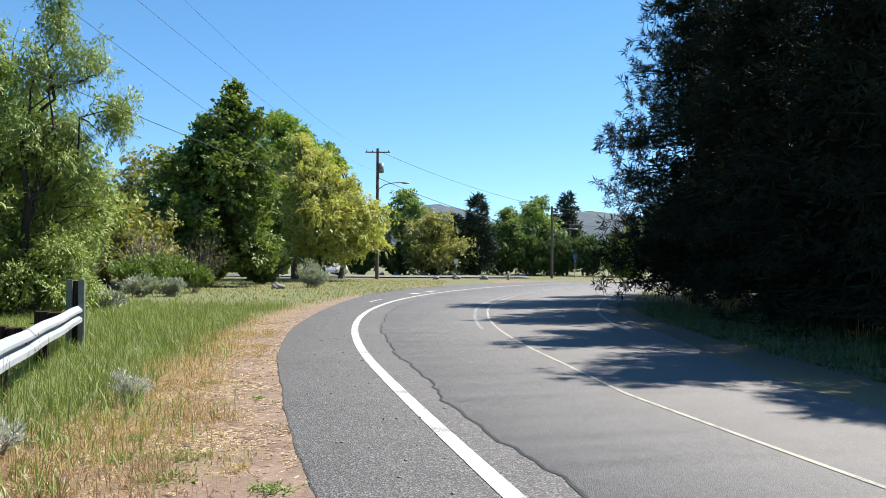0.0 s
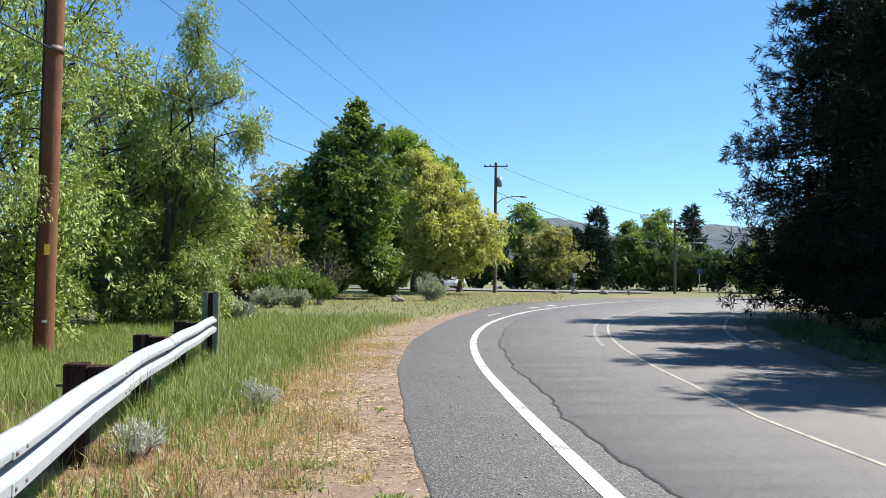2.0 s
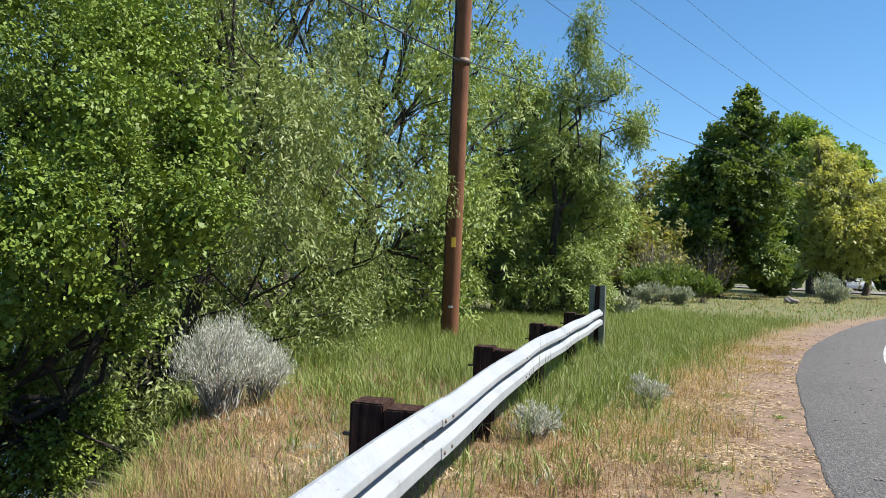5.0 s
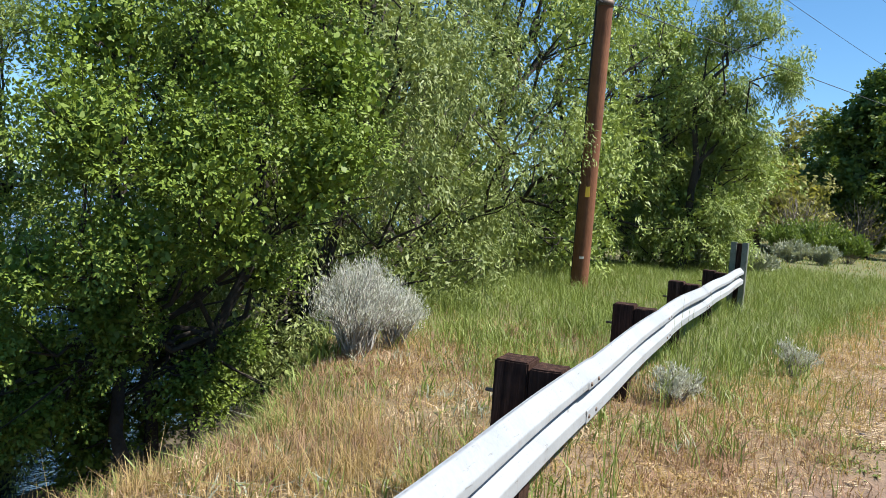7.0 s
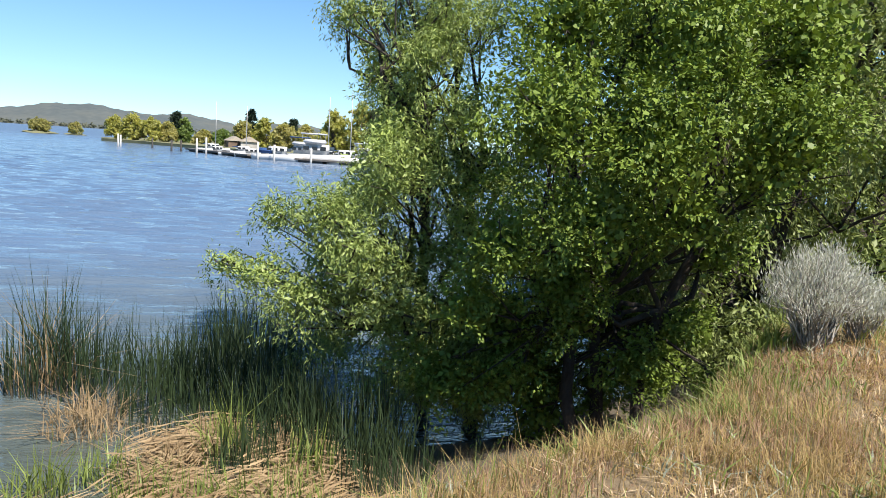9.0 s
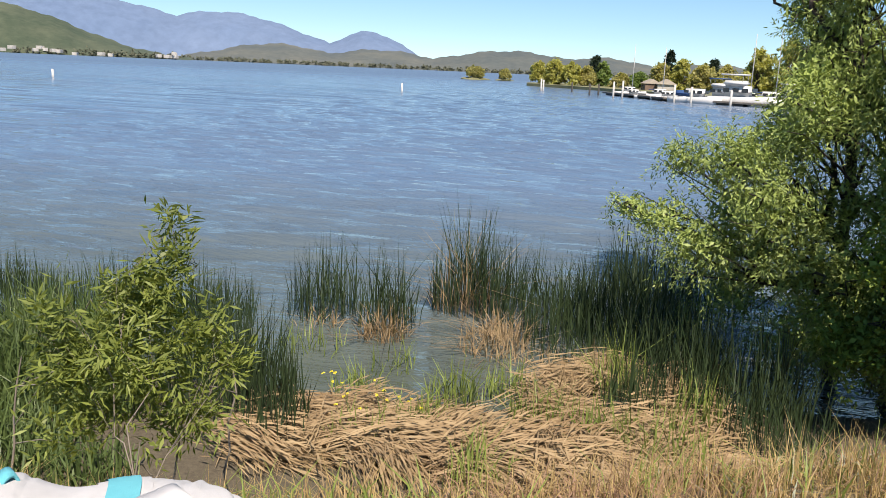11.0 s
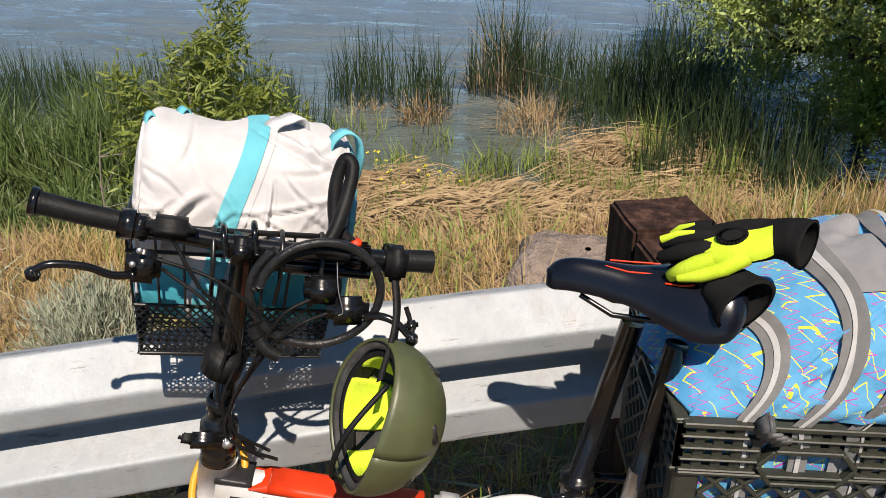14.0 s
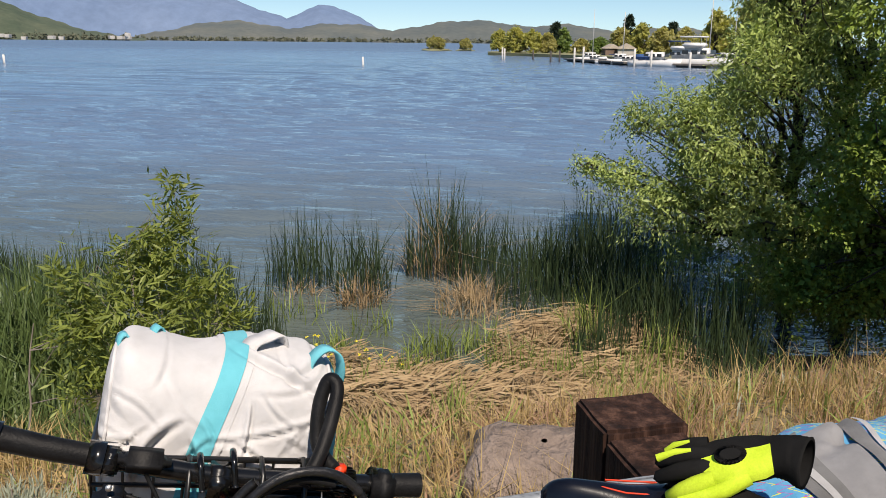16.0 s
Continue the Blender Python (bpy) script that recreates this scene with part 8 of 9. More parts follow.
for tp in (-0.93, 0.87):
    P = bag_skin(np.full(70, tp), np.radians(np.linspace(50, 230, 70)), 0.002)
    v, f = tube_arrays([(np.array([T(*q) for q in P]), np.full(70, 0.0028))], 7)
    part_np("piping", v, f, M_CANVAS, bag, flat=False)


def ribbon(name, rows, width, across, mat, parent, mapper, k=28):
    """A flat strap through points, as wide as width along across."""
    P = np.array(rows, float)
    t = np.linspace(0, len(P) - 1, k)
    i = np.minimum(t.astype(int), len(P) - 2)
    fr = (t - i)[:, None]
    pad = np.vstack([2 * P[0] - P[1], P, 2 * P[-1] - P[-2]])
    a, b, c, d = pad[i], pad[i + 1], pad[i + 2], pad[i + 3]
    Q = 0.5 * (2 * b + (c - a) * fr + (2 * a - 5 * b + 4 * c - d) * fr ** 2 + (3 * b - a - 3 * c + d) * fr ** 3)
    ac = np.array(across) / np.linalg.norm(across) * width / 2
    tan = unit(np.gradient(Q, axis=0))
    nor = unit(np.cross(tan, ac[None])) * 0.0016
    vs = np.concatenate([Q - ac - nor, Q + ac - nor, Q + ac + nor, Q - ac + nor])
    f = [(r * k + j, r * k + j + 1, ((r + 1) % 4) * k + j + 1, ((r + 1) % 4) * k + j) for r in range(4) for j in range(k - 1)]
    return skin(name, vs.tolist(), f, mat, parent, mapper)


ribbon("handle", [(-0.060, 1.12, 1.205), (-0.052, 1.13, 1.222), (-0.035, 1.14, 1.228), (-0.014, 1.15, 1.232), (-0.002, 1.16, 1.20)], 0.030, (0.6, -0.8, 0), M_CANVAS, bag, T)
ribbon("handle", [(0.028, 1.12, 1.175), (0.034, 1.12, 1.208), (0.052, 1.12, 1.226), (0.071, 1.12, 1.218), (0.079, 1.12, 1.19), (0.078, 1.135, 1.15)], 0.024, (0.3, -0.95, 0), M_TURQ, bag, T)
ribbon("corner_loop", [(-0.230, 1.14, 1.19), (-0.228, 1.145, 1.212), (-0.220, 1.15, 1.216), (-0.212, 1.15, 1.20)], 0.018, (0.3, -0.95, 0), M_TURQ, bag, T)
ribbon("corner_loop", [(-0.19, 1.18, 1.19), (-0.184, 1.19, 1.212), (-0.176, 1.20, 1.212), (-0.168, 1.20, 1.19)], 0.018, (0.5, -0.85, 0), M_TURQ, bag, T)

# cable lock looped over the bar
lock = thing("cable_lock", "black braided steel cable lock coiled over the handlebar", "bicycle lock")
a = np.linspace(radians(120), radians(120 + 400), 60)
tube("cable_coil", [(0.016 + 0.086 * math.cos(t) + 0.0002 * i, 0.925 + 0.02 * math.sin(t * 0.5) + 0.0004 * i, 1.028 + 0.084 * math.sin(t)) for i, t in enumerate(a)], 0.0062, M_CABLE, lock, k=120, sides=10)
tube("cable_loop", [(0.03, 0.945, 1.085), (0.055, 0.97, 1.11), (0.078, 1.0, 1.15), (0.088, 1.02, 1.18), (0.078, 1.03, 1.186), (0.062, 1.02, 1.15), (0.058, 1.0, 1.105), (0.075, 0.97, 1.085)], 0.0095, M_RUBBER, lock, k=60)
tube("cable_loop", [(-0.06, 0.935, 1.05), (-0.03, 0.94, 1.082), (0.02, 0.94, 1.098), (0.07, 0.94, 1.085)], 0.0065, M_RUBBER, lock, k=30)
tube("cable_end", [(-0.068, 0.93, 1.0), (-0.063, 0.925, 0.98), (-0.052, 0.918, 0.963), (-0.038, 0.915, 0.953)], 0.0085, M_RUBBER, lock, k=24)

# helmet hanging from the bar
M_OLIVEP = plain("matt_olive_shell", (0.054, 0.0612, 0.0252), (0.072, 0.0828, 0.036), 4, 0.45, 0, 0.05)
M_NEON = plain("neon_yellow_foam", (0.446, 0.576, 0.0216), (0.518, 0.648, 0.0432), 30, 0.85)
M_FOAM = plain("dark_foam", (0.0144, 0.0144, 0.0144), (0.0504, 0.0504, 0.0504), 40, 0.95, 0, 0.4, 0.002, 300)
helmet = thing("bicycle_helmet", "matt olive helmet with neon yellow padding hanging by its strap", "helmet")
HC = W(0.083, 0.868, 0.866)
ho = (W(-0.92, -0.14, 0.38)).normalized()          # the way the opening faces
hx = Vector((0, 0, 1)).cross(ho).normalized()
hy = ho.cross(hx)


def dome(r, p0, p1, a0, a1, thick, ka=40, kp=14, long=1.14, tall=1.0, cut=0.0):
    """A piece of a helmet's shell: p from the crown (0) to the rim (1)."""
    out = []
    for rr in (r, r - thick):
        for i in range(kp + 1):
            p = radians(104) * (p0 + (p1 - p0) * i / kp)
            for j in range(ka + 1):
                t = a0 + (a1 - a0) * j / ka
                edge = 1 + cut * math.cos(2 * t) * (i / kp) ** 3
                out.append(HC - ho * (rr * tall * math.cos(p * edge)) + hx * (rr * math.sin(p * edge) * math.cos(t)) + hy * (rr * long * math.sin(p * edge) * math.sin(t)))
    m, q = ka + 1, (kp + 1) * (ka + 1)
    f = [(i * m + j, i * m + j + 1, (i + 1) * m + j + 1, (i + 1) * m + j) for i in range(kp) for j in range(ka)]
    f += [(b + q, a_ + q, d + q, c + q) for a_, b, c, d in f]
    for j in range(ka):
        f.append((kp * m + j, kp * m + j + 1, kp * m + j + 1 + q, kp * m + j + q))
        f.append((j + q, j + 1 + q, j + 1, j))
    for i in range(kp):
        f.append((i * m, (i + 1) * m, (i + 1) * m + q, i * m + q))
        f.append((i * m + ka + q, (i + 1) * m + ka + q, (i + 1) * m + ka, i * m + ka))
    return out, f


ident = lambda *v: v
vs, f = dome(0.099, 0.0, 1.0, 0, 2 * math.pi, 0.004, 56, 20, cut=0.05)
skin("shell", vs, f, M_OLIVEP, helmet, ident)
vs, f = dome(0.0945, 0.02, 0.985, 0, 2 * math.pi, 0.009, 48, 16, cut=0.05)
skin("liner", vs, f, M_FOAM, helmet, ident)
vs, f = dome(0.0825, 0.80, 0.965, 0, 2 * math.pi, 0.007, 48, 4, cut=0.05)
skin("head_ring", vs, f, M_RUBBER, helmet, ident)
for a0, a1, p0, p1 in ((20, 75, 0.35, 0.93), (95, 150, 0.42, 0.95), (170, 225, 0.38, 0.95), (250, 310, 0.45, 0.95), (330, 365, 0.4, 0.9), (0, 360, 0.0, 0.22)):
    vs, f = dome(0.0822, p0, p1, radians(a0), radians(a1), 0.010, 12, 8, cut=0.05)
    skin("pad", vs, f, M_NEON, helmet, ident, "neon yellow foam pad")
for p, t, sx, sy in ((58, 20, 0.012, 0.034), (60, 78, 0.012, 0.03), (62, -35, 0.012, 0.034), (38, 130, 0.010, 0.03)):
    d = -ho * math.cos(radians(p)) + hx * (math.sin(radians(p)) * math.cos(radians(t))) + hy * (1.14 * math.sin(radians(p)) * math.sin(radians(t)))
    m4 = d.to_track_quat("Z", "Y").to_matrix().to_4x4()
    m4.translation = HC + d * 0.098
    part_bm("vent", box_bm(sx, sy, 0.006, 0.0028, 2, m4), M_DECAL, helmet)
d = (-ho * 0.35 + W(0.15, -0.75, -0.55)).normalized()
m4 = d.to_track_quat("Z", "Y").to_matrix().to_4x4()
m4.translation = HC + d * 0.0995
part_bm("badge", cyl_bm(0.009, 0.003, 20, m4, bevel=0.001), M_DECAL, helmet)
for rows in ([(0.132, 0.965, 1.05), (0.130, 0.93, 1.0), (0.118, 0.90, 0.955)], [(0.132, 0.955, 1.045), (0.124, 0.91, 0.99), (0.09, 0.84, 0.945)]):
    ribbon("strap", rows, 0.010, (1, 0.3, 0), M_RUBBER, helmet, W)
tube("strap_cord", [(0.10, 0.83, 0.945), (0.04, 0.80, 0.90), (0.015, 0.80, 0.84), (0.03, 0.82, 0.80)], 0.004, M_RUBBER, helmet, sides=6)
tube("strap_cord", [(0.145, 0.945, 0.99), (0.15, 0.93, 0.96), (0.14, 0.91, 0.95)], 0.004, M_RUBBER, helmet, sides=6)
part_bm("buckle", box_bm(0.02, 0.012, 0.014, 0.004, 2, frame_at((0.150, 0.935, 0.965), (1, 0, 0))), M_BLACK, helmet)

# crate on the rear rack
CR = Matrix.Translation(W(0.469, 0.72, 0.0))
cx = W(0.972, -0.235, 0.0).normalized()
cy = W(0.235, 0.972, 0.0).normalized()


def C(a, b, z):
    """Places in the crate: a along its near side, b away from it."""
    return W(0.469, 0.72, 0) + cx * a + cy * b + Vector((0, 0, z - 0.05 * a))


M_CRATE = plain("dark_green_plastic", (0.014, 0.017, 0.012), (0.0396, 0.0396, 0.0288), 8, 0.5, 0, 0.2, 0.002, 120)
crate = thing("milk_crate", "dark green plastic milk crate on the bicycle's rear rack", "crate")
CS, CT, CB = 0.33, 0.905, 0.625


def bar(name, a, b, w, d, mat, parent):
    """An oblong bar from a to b, w across and d deep."""
    A, B = Vector(a), Vector(b)
    m4 = (B - A).to_track_quat("X", "Z").to_matrix().to_4x4()
    m4.translation = (A + B) / 2
    return box_bm((B - A).length, d, w, 0.0015, 1, m4)


def joined(name, bms, mat, parent, kind=""):
    me = bpy.data.meshes.new(name)
    big = bmesh.new()
    for b in bms:
        tmp = bpy.data.meshes.new("t")
        b.to_mesh(tmp)
        b.free()
        big.from_mesh(tmp)
        bpy.data.meshes.remove(tmp)
    big.to_mesh(me)
    big.free()
    me.materials.append(mat)
    o = new(name, me)
    o.parent = parent
    if kind:
        tagged(o, kind=kind)
    return o


faces = [lambda s, z, o=0.0: C(s, -o, z), lambda s, z, o=0.0: C(CS + o, s, z), lambda s, z, o=0.0: C(CS - s, CS + o, z), lambda s, z, o=0.0: C(-o, CS - s, z)]
for F_ in faces:
    rows = [CT, CT - 0.019, CT - 0.038, CT - 0.057, CT - 0.075]
    hole = (0.105, 0.235)
    bm_ = [bar("r", F_(0, CT), F_(CS, CT), 0.008, 0.018, M_CRATE, crate)]
    for z in rows[1:]:
        if z < CT - 0.03:
            bm_.append(bar("r", F_(0, z), F_(hole[0], z), 0.004, 0.016, M_CRATE, crate))
            bm_.append(bar("r", F_(hole[1], z), F_(CS, z), 0.004, 0.016, M_CRATE, crate))
        else:
            bm_.append(bar("r", F_(0, z), F_(CS, z), 0.004, 0.016, M_CRATE, crate))
    k = 13
    for i in range(k + 1):
        s = CS * i / k
        bot = CT - 0.075 if not (hole[0] < s < hole[1]) else CT - 0.036
        bm_.append(bar("v", F_(s, CT), F_(s, bot), 0.004, 0.014, M_CRATE, crate))
    joined("rim_grid", bm_, M_CRATE, crate)
    hz = CT - 0.062
    q = [(hole[0] + 0.02, CT - 0.037), (hole[1] - 0.02, CT - 0.037), (hole[1], hz), (hole[1] - 0.02, CT - 0.092), (hole[0] + 0.02, CT - 0.092), (hole[0], hz)]
    joined("handle_opening", [bar("h", F_(*q[i]), F_(*q[(i + 1) % 6]), 0.007, 0.02, M_CRATE, crate) for i in range(6)], M_CRATE, crate)
    top, bot = CT - 0.08, CB
    lat = []
    step = 0.040
    H_ = top - bot
    i = -8
    while i * step < CS - 0.04 + H_:
        for d in (1, -1):
            s0 = 0.035 + i * step if d > 0 else 0.035 + i * step + H_
            s1 = s0 + d * H_
            za, zb = bot, top
            lo, hi = 0.035, CS - 0.035
            t0, t1 = 0.0, 1.0
            for lim, sg in ((lo, 1), (hi, -1)):
                da, db = (s0 - lim) * sg, (s1 - lim) * sg
                if da < 0 and db < 0:
                    t0, t1 = 1, 0
                elif da < 0:
                    t0 = max(t0, da / (da - db))
                elif db < 0:
                    t1 = min(t1, da / (da - db))
            if t1 - t0 > 0.05:
                lat.append(bar("l", F_(s0 + (s1 - s0) * t0, za + (zb - za) * t0), F_(s0 + (s1 - s0) * t1, za + (zb - za) * t1), 0.0062, 0.008, M_CRATE, crate))
        i += 1
    joined("lattice", lat, M_CRATE, crate)
    joined("bottom_rail", [bar("b", F_(0, CB), F_(CS, CB), 0.016, 0.014, M_CRATE, crate)], M_CRATE, crate)
    joined("middle_rail", [bar("b", F_(0.0, CT - 0.08), F_(CS, CT - 0.08), 0.006, 0.018, M_CRATE, crate)], M_CRATE, crate)
for a_, b_ in ((0, 0), (CS, 0), (CS, CS), (0, CS)):
    ca, cb = (0.016 if a_ == 0 else CS - 0.016), (0.016 if b_ == 0 else CS - 0.016)
    p0, p1 = C(ca, cb, CB), C(ca, cb, CT - 0.08)
    part_bm("corner_post", box_bm(0.036, 0.036, (p1 - p0).length, 0.004, 1, Matrix.Translation((p0 + p1) / 2) @ cx.to_track_quat("X", "Z").to_matrix().to_4x4()), M_CRATE, crate, flat=True)
bm = bmesh.new()
bm.faces.new([bm.verts.new(C(a_, b_, CB)) for a_, b_ in ((0, 0), (CS, 0), (CS, CS), (0, CS))])
bmesh.ops.solidify(bm, geom=bm.faces[:], thickness=0.006)
part_bm("crate_floor", bm, M_CRATE, crate, flat=True)

# backpack stuffed into the crate
def zigzag_cloth():
    m, n, l, p = material("patterned_nylon")
    tc = n.new("ShaderNodeTexCoord")

    def strokes(rot, scale, freq, amp, thin, seed, gate):
        mp = n.new("ShaderNodeMapping")
        mp.inputs["Rotation"].default_value, mp.inputs["Scale"].default_value, mp.inputs["Location"].default_value = rot, (scale,) * 3, (seed, seed * 0.7, seed * 1.3)
        l.new(tc.outputs["Object"], mp.inputs[0])
        s = n.new("ShaderNodeSeparateXYZ")
        l.new(mp.outputs[0], s.inputs[0])

        def op(kind, a, b=None, c=None):
            q = n.new("ShaderNodeMath")
            q.operation = kind
            for i, v in enumerate((a, b, c)):
                if v is None:
                    continue
                if isinstance(v, (int, float)):
                    q.inputs[i].default_value = v
                else:
                    l.new(v, q.inputs[i])
            return q.outputs[0]
        tri = op("PINGPONG", op("MULTIPLY", s.outputs[0], freq), 0.5)
        y = op("ADD", op("ADD", s.outputs[2], op("MULTIPLY", s.outputs[1], 0.45)), op("MULTIPLY", tri, amp))
        band = op("PINGPONG", y, 0.5)
        thin_ = op("LESS_THAN", band, thin)
        nz = n.new("ShaderNodeTexNoise")
        nz.inputs["Scale"].default_value, nz.inputs["Detail"].default_value = gate, 1
        l.new(mp.outputs[0], nz.inputs[0])
        return op("MULTIPLY", thin_, op("GREATER_THAN", nz.outputs[0], 0.38))
    big = noise_tex(n, l, 7, 3)
    c = ramp(n, l, big, [(0.35, (0.03, 0.205, 0.39)), (0.65, (0.085, 0.30, 0.49))])
    c = mix(n, l, strokes((0.3, 0.2, 0.5), 31, 2.3, 1.25, 0.045, 1.7, 0.8), c, (0.562, 0.547, 0.036))
    c = mix(n, l, strokes((0.5, -0.4, -0.3), 29, 2.5, 1.2, 0.042, 5.1, 0.8), c, (0.374, 0.0432, 0.259))
    l.new(c, p.inputs["Base Color"])
    p.inputs["Roughness"].default_value = 0.75
    bump(n, l, noise_tex(n, l, 30, 4), 0.3, 0.01, p)
    return m


M_NYLON = zigzag_cloth()
M_GREYWEB = cloth("grey_webbing", (0.0936, 0.0936, 0.0936), (0.173, 0.173, 0.173))
M_ZIP = cloth("pale_zip_tape", (0.288, 0.288, 0.288), (0.418, 0.418, 0.418))
M_GREYCLOTH = cloth("heather_grey_cloth", (0.15, 0.15, 0.155), (0.24, 0.24, 0.245))
pack = thing("backpack", "light blue backpack with zigzag pattern stuffed into the crate", "backpack")
PC, PH = (0.205, 0.155, 0.895), (0.245, 0.165, 0.222)


def pack_skin(t, a, out=0.0):
    """Places on the backpack's cloth: t along the crate's side, a round it, out above the cloth."""
    k = np.clip(1 - np.abs(t) ** 2.6, 0, 1) ** (1 / 2.6)
    cc, ss = np.cos(a), np.sin(a)
    x_, y_, z_ = PH[0] * t, PH[1] * k * np.sign(cc) * np.abs(cc) ** 0.75, PH[2] * (0.25 + 0.75 * k) * np.sign(ss) * np.abs(ss) ** 0.75
    w = creases(x_, z_ + 0.5 * y_, 31, 40, (-0.24, 0.24, -0.05, 0.24), 0.06, 0.010) + creases(z_, x_, 33, 14, (0, 0.22, -0.24, 0.24), 0.09, 0.009)
    nl = np.sqrt((0.15 * t) ** 2 + y_ ** 2 + z_ ** 2) + 1e-6
    w = (w + out)
    P = np.stack([PC[0] + x_ + w * 0.15 * t / nl, PC[1] + y_ + w * y_ / nl, PC[2] + z_ + w * z_ / nl], -1)
    inside = P[..., 2] < CT + 0.012
    e_ = 0.0105 - out
    P[..., 0] = np.where(inside, np.clip(P[..., 0], e_, CS - e_), P[..., 0])
    P[..., 1] = np.where(inside, np.clip(P[..., 1], e_, CS - e_), P[..., 1])
    P[..., 1] = np.where(inside & (cc < -0.05) & (z_ > -0.25), e_, P[..., 1])
    P[..., 2] = np.maximum(P[..., 2], CB + 0.01)
    return P


def pack_patch(tt, aa, out=0.0, slant=0.0, calm=0):
    Tm, Am = np.meshgrid(tt, aa, indexing="ij")
    Tm = np.clip(Tm - slant * np.clip(np.sin(Am), 0, 1), -0.97, 1) if slant else Tm
    V = pack_skin(Tm, Am, out)
    for _ in range(calm):                      # webbing bridges the cloth's creases
        V[:, 1:-1] = 0.25 * V[:, :-2] + 0.5 * V[:, 1:-1] + 0.25 * V[:, 2:]
    n_, m_ = Tm.shape
    i_, j_ = np.meshgrid(np.arange(n_ - 1), np.arange(m_ - 1), indexing="ij")
    return V.reshape(-1, 3).tolist(), np.stack([i_ * m_ + j_, (i_ + 1) * m_ + j_, (i_ + 1) * m_ + j_ + 1, i_ * m_ + j_ + 1], -1).reshape(-1, 4).tolist()


ink = lambda a_, b_, z: C(a_ + 1.1 * max(0, z - 0.91), b_ + 0.15 * max(0, z - 0.9), z)
vs, f = pack_patch(np.linspace(-1, 1, 110), np.linspace(0, 2 * math.pi, 150))
skin("main_compartment", vs, f, M_NYLON, pack, ink)
for t0, out_, mt, nm, w_ in ((-0.50, 0.005, M_GREYWEB, "strap", 0.09), (-0.47, 0.007, M_ZIP, "zip", 0.022), (-0.22, 0.005, M_GREYWEB, "strap", 0.10), (-0.185, 0.007, M_ZIP, "zip", 0.025), (0.06, 0.005, M_GREYWEB, "strap", 0.07), (0.135, 0.006, M_ZIP, "zip", 0.016), (0.55, 0.005, M_GREYWEB, "strap", 0.07)):
    vs, f = pack_patch(np.linspace(t0, t0 + w_, 8), np.radians(np.linspace(70, 205, 130)), out_ + 0.003, 0.62, 60)
    skin(nm, vs, f, mt, pack, ink)
vs, f = pack_patch(np.linspace(-0.12, 0.06, 24), np.radians(np.linspace(75, 128, 60)), 0.004, 0.62)
skin("top_flap", vs, f, M_GREYCLOTH, pack, ink, "heather grey cloth flap")
vs, f = pack_patch(np.linspace(0.0, 0.52, 24), np.radians(np.linspace(186, 232, 40)), 0.005)
skin("mesh_pocket", vs, f, M_GREYCLOTH, pack, ink, "grey mesh side pocket")
M_BUCKLE = plain("grey_buckle_plastic", (0.0504, 0.0504, 0.0504), (0.108, 0.108, 0.108), 20, 0.5)
bk = part_bm("buckle", box_bm(0.030, 0.012, 0.052, 0.005, 2, Matrix.Translation(C(0.10, -0.016, 0.915)) @ pose(0, 0, 0, 0, 40, 12)), M_BUCKLE, pack)
for k_ in range(3):
    part_bm("buckle_prong", box_bm(0.006, 0.016, 0.03, 0.002, 1, Matrix.Translation(C(0.112 + 0.007 * k_, -0.020, 0.903 - 0.004 * k_)) @ pose(0, 0, 0, 0, 40, 12)), M_BUCKLE, bk)
part_bm("zip_pull", box_bm(0.012, 0.006, 0.05, 0.002, 1, Matrix.Translation(ink(0.315, -0.018, 1.02)) @ pose(0, 0, 0, 0, -8, 10)), M_SILVER, pack)
part_bm("zip_pull", box_bm(0.012, 0.005, 0.035, 0.002, 1, Matrix.Translation(ink(0.320, -0.016, 0.978)) @ pose(0, 0, 0, 0, -12, 10)), M_GREYWEB, pack)
ribbon("webbing", [(0.30, -0.012, 0.93), (0.298, -0.014, 0.915), (0.297, -0.012, 0.86), (0.295, -0.010, 0.80)], 0.026, (1, 0, 0), M_GREYWEB, pack, C)

# work gloves lying on the saddle and the backpack
M_GBLACK = cloth("black_glove_fabric", (0.006, 0.006, 0.006), (0.016, 0.016, 0.016))
M_GBLACK.node_tree.nodes["Principled BSDF"].inputs["Specular IOR Level"].default_value = 0.05
M_GNEON = plain("neon_yellow_fabric", (0.396, 0.54, 0.0144), (0.49, 0.634, 0.036), 40, 0.85, 0, 0.3, 0.001, 400)


CUFF = [(x, 0.035 + 0.12 * (x - 0.088), 0.028 + 0.23 * (x - 0.088)) for x in np.linspace(0.088, 0.140, 16)]


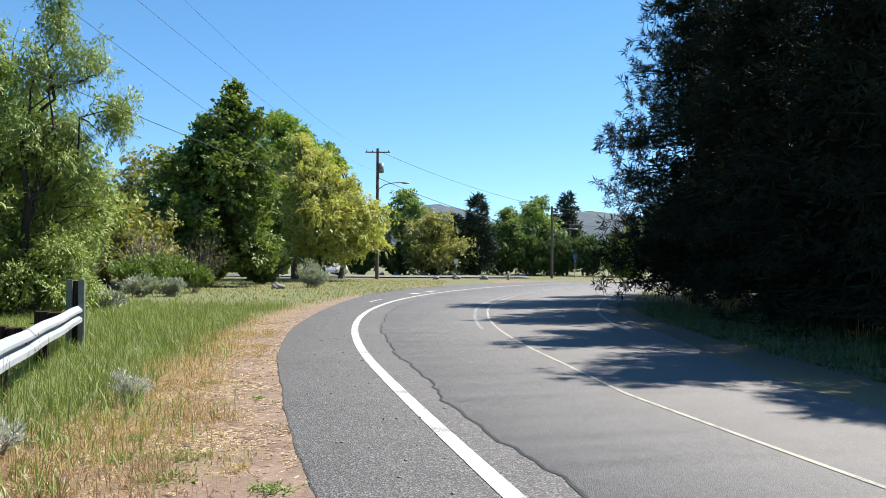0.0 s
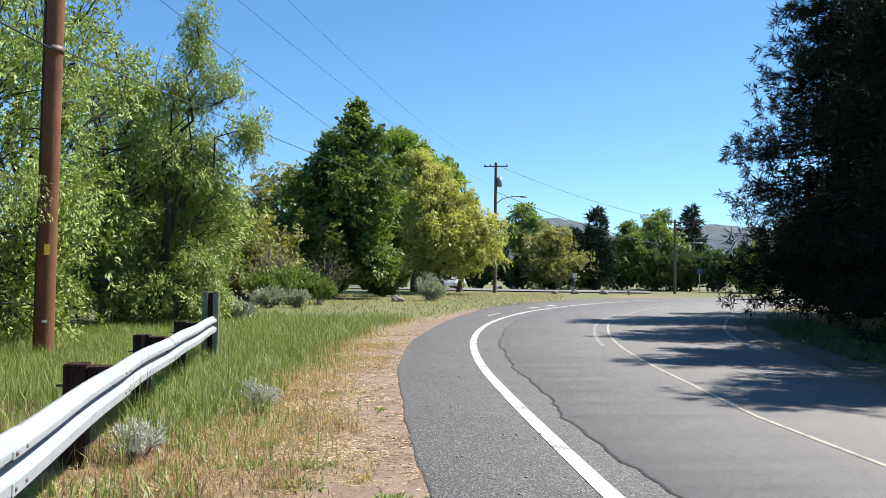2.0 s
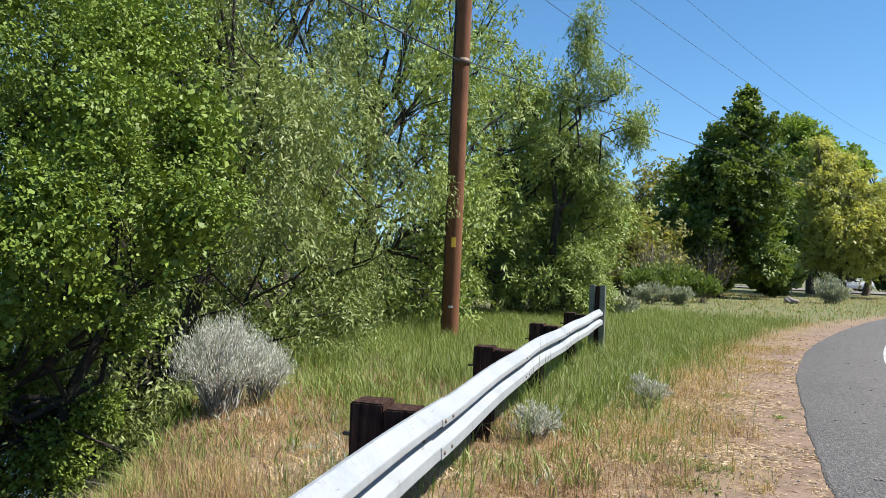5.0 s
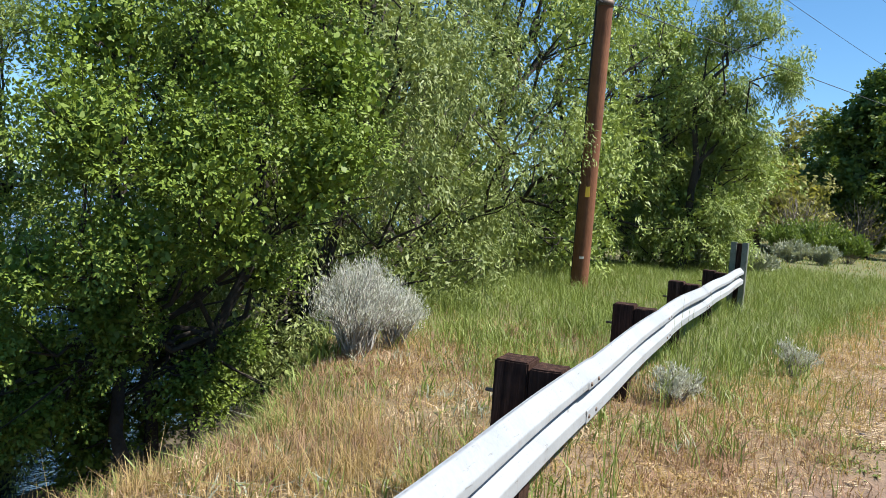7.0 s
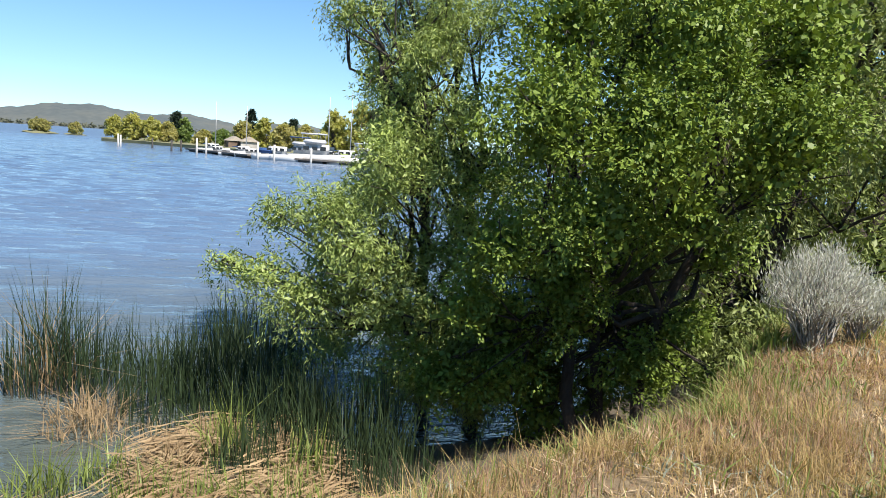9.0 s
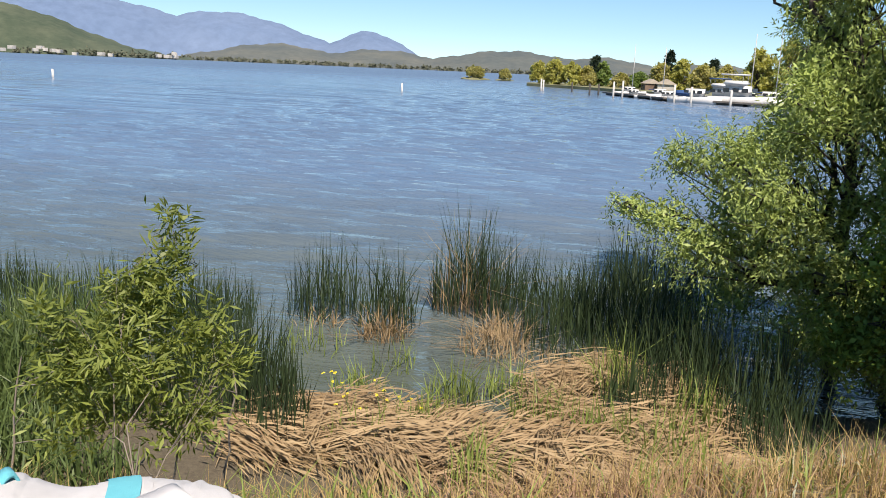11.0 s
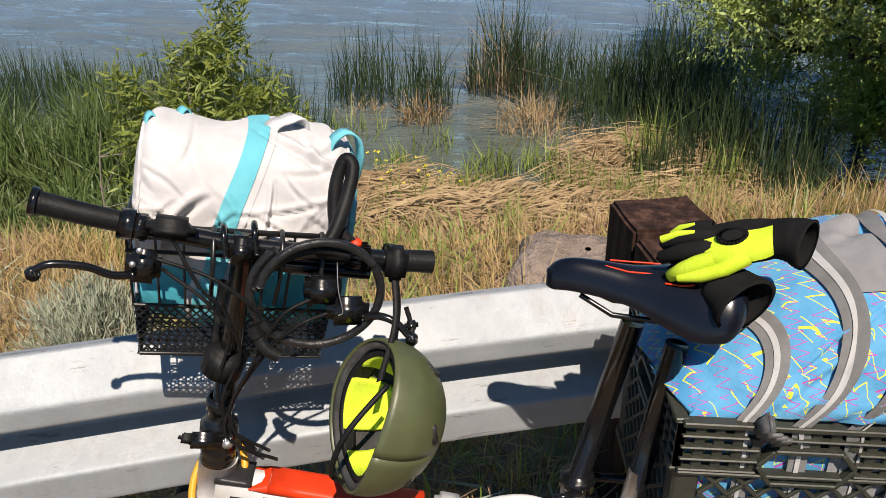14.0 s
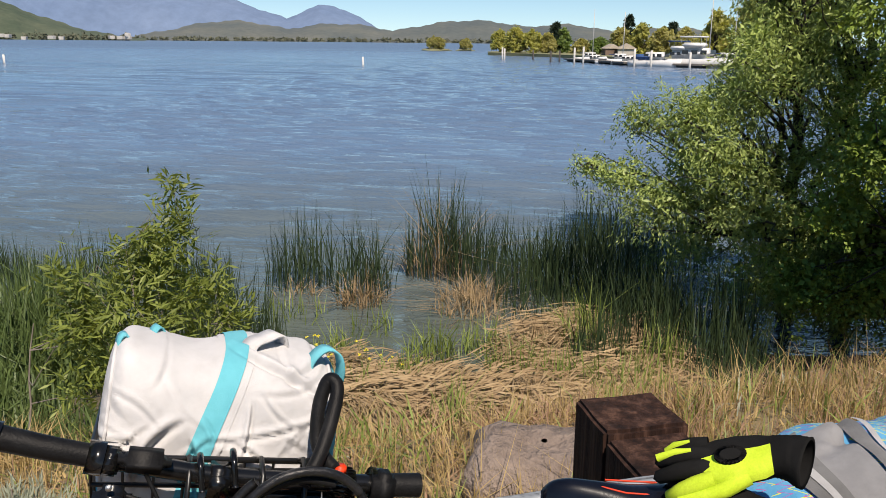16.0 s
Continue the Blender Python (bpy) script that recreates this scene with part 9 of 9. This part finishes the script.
def glove(at, along, up, yell, bend, tip, wide_cuff=1.0):
    """A work glove: palm, four fingers, thumb and an open cuff; x runs from the fingers to the cuff."""
    X = W(*along).normalized()
    Z = W(*up).normalized()
    Y = Z.cross(X).normalized()
    Z = X.cross(Y)
    m4 = Matrix((X, Y, Z)).transposed().to_4x4()
    m4.translation = W(*at)
    e = thing("work_glove", "black and neon yellow work glove lying on the saddle", "glove", "work gloves")
    def L(x, y, z):
        b = max(0.0, x - 0.085)                    # the cuff bends aside
        a_ = bend * min(1.0, b / 0.05)
        return m4 @ (Vector((x - b + b * math.cos(a_ * 0.7) + y * math.sin(a_), y * math.cos(a_) - b * math.sin(a_ * 0.7), z)) * 0.88)

    vs = []
    prof = [(0.0, 0.036, 0.012), (0.02, 0.042, 0.017), (0.05, 0.045, 0.020), (0.08, 0.040, 0.022), (0.095, 0.033, 0.026)]
    n = 20
    for x, w, h in prof:
        for q in range(n):
            a_ = 2 * math.pi * q / n
            vs.append((x, 0.88 * w * math.copysign(abs(math.cos(a_)) ** 0.8, math.cos(a_)), h * math.sin(a_)))
    f = [(i * n + j, i * n + (j + 1) % n, (i + 1) * n + (j + 1) % n, (i + 1) * n + j) for i in range(len(prof) - 1) for j in range(n)] + [tuple(range(n))]
    skin("palm", vs, f, M_GBLACK, e, L)
    back = [(i * n + j, i * n + (j + 1) % n, (i + 1) * n + (j + 1) % n, (i + 1) * n + j) for i in range(len(prof) - 1) for j in yell]
    skin("back_panel", [(x, y * 1.04, z * 1.09) for x, y, z in vs], back, M_GNEON, e, L, "neon yellow back panel")
    cuff, m, K = [], 24, len(CUFF)
    for r0 in (0, 1):
        for x, w, h in CUFF:
            for q in range(m):
                a_ = 2 * math.pi * q / m
                k = 1 - 0.12 * r0
                rib = 1 + 0.03 * math.sin(x * 900) + 0.05 * math.sin(a_ * 2 + 0.7) * (x > 0.12)
                cuff.append((x, w * k * rib * wide_cuff * math.cos(a_), h * k * rib * wide_cuff * math.sin(a_)))
    f = [(i * m + j, i * m + (j + 1) % m, (i + 1) * m + (j + 1) % m, (i + 1) * m + j) for i in range(2 * K - 1) if i != K - 1 for j in range(m)]
    f += [((K - 1) * m + j, (K - 1) * m + (j + 1) % m, (2 * K - 1) * m + (j + 1) % m, (2 * K - 1) * m + j) for j in range(m)]
    skin("cuff", cuff, f, M_GBLACK, e, L, "black knitted cuff, open and empty")
    for i, (y, ln, dz) in enumerate(() if tip > 8 else ((-0.030, 0.055, -0.012), (-0.010, 0.066, 0.006), (0.011, 0.062, 0.010), (0.030, 0.048, -0.004))):
        P = np.array([L(0.012, y, 0.002), L(-0.012, y * 1.1, 0.004 + dz * 0.4), L(-0.034, y * 1.15, dz * 0.8), L(-ln, y * 1.12, dz - 0.010)])
        v, f = tube_arrays([(P, np.array([0.0118, 0.0112, 0.0108, 0.0085]))], 10)
        v = np.concatenate([v, P[-1:] + (P[-1] - P[-2]) * 0.22])
        me = bpy.data.meshes.new("finger")
        me.from_pydata(v.tolist(), [], f.tolist() + [(30 + j, 30 + (j + 1) % 10, 40) for j in range(10)])
        me.materials.append(M_GNEON if i == tip else M_GBLACK)
        smooth(me)
        o = new("finger", me)
        o.parent = e
        if i > 1 and tip < 9:
            v, f = tube_arrays([(P[1:] + np.array(Z) * 0.0088, np.array([0.003, 0.005, 0.0055]))], 8)
            part_np("finger_stripe", v, f, M_GNEON, o, flat=False)
    if tip > 8:
        return
    pm = part_bm("knuckle_pad", cyl_bm(0.5, 1, 24, Matrix.Translation((0, 0, 0)), bevel=0.2), M_GBLACK, e, "black oval pad")
    pm.data.transform(m4 @ Matrix.Scale(0.88, 4) @ Matrix.Translation((0.040, -0.006, 0.021)) @ Matrix.Diagonal((0.044, 0.030, 0.008, 1)))
    P = np.array([L(0.055, -0.028, 0.0), L(0.025, -0.044, -0.004), L(-0.008, -0.049, -0.009), L(-0.042, -0.046, -0.014)])
    v, f = tube_arrays([(P, np.array([0.013, 0.0105, 0.009, 0.005]))], 10)
    part_np("thumb", v, f, M_GNEON, e, flat=False)


glove((0.517, 0.808, 1.113), (0.82, -0.50, 0.275), (0.02, -0.42, 0.90), range(5, 10), 0.5, 0, 0.86)
glove((0.512, 0.857, 1.081), (0.30, -0.93, -0.20), (0.0, 0.1, 1.0), range(3, 5), 0.1, 9, 1.18)
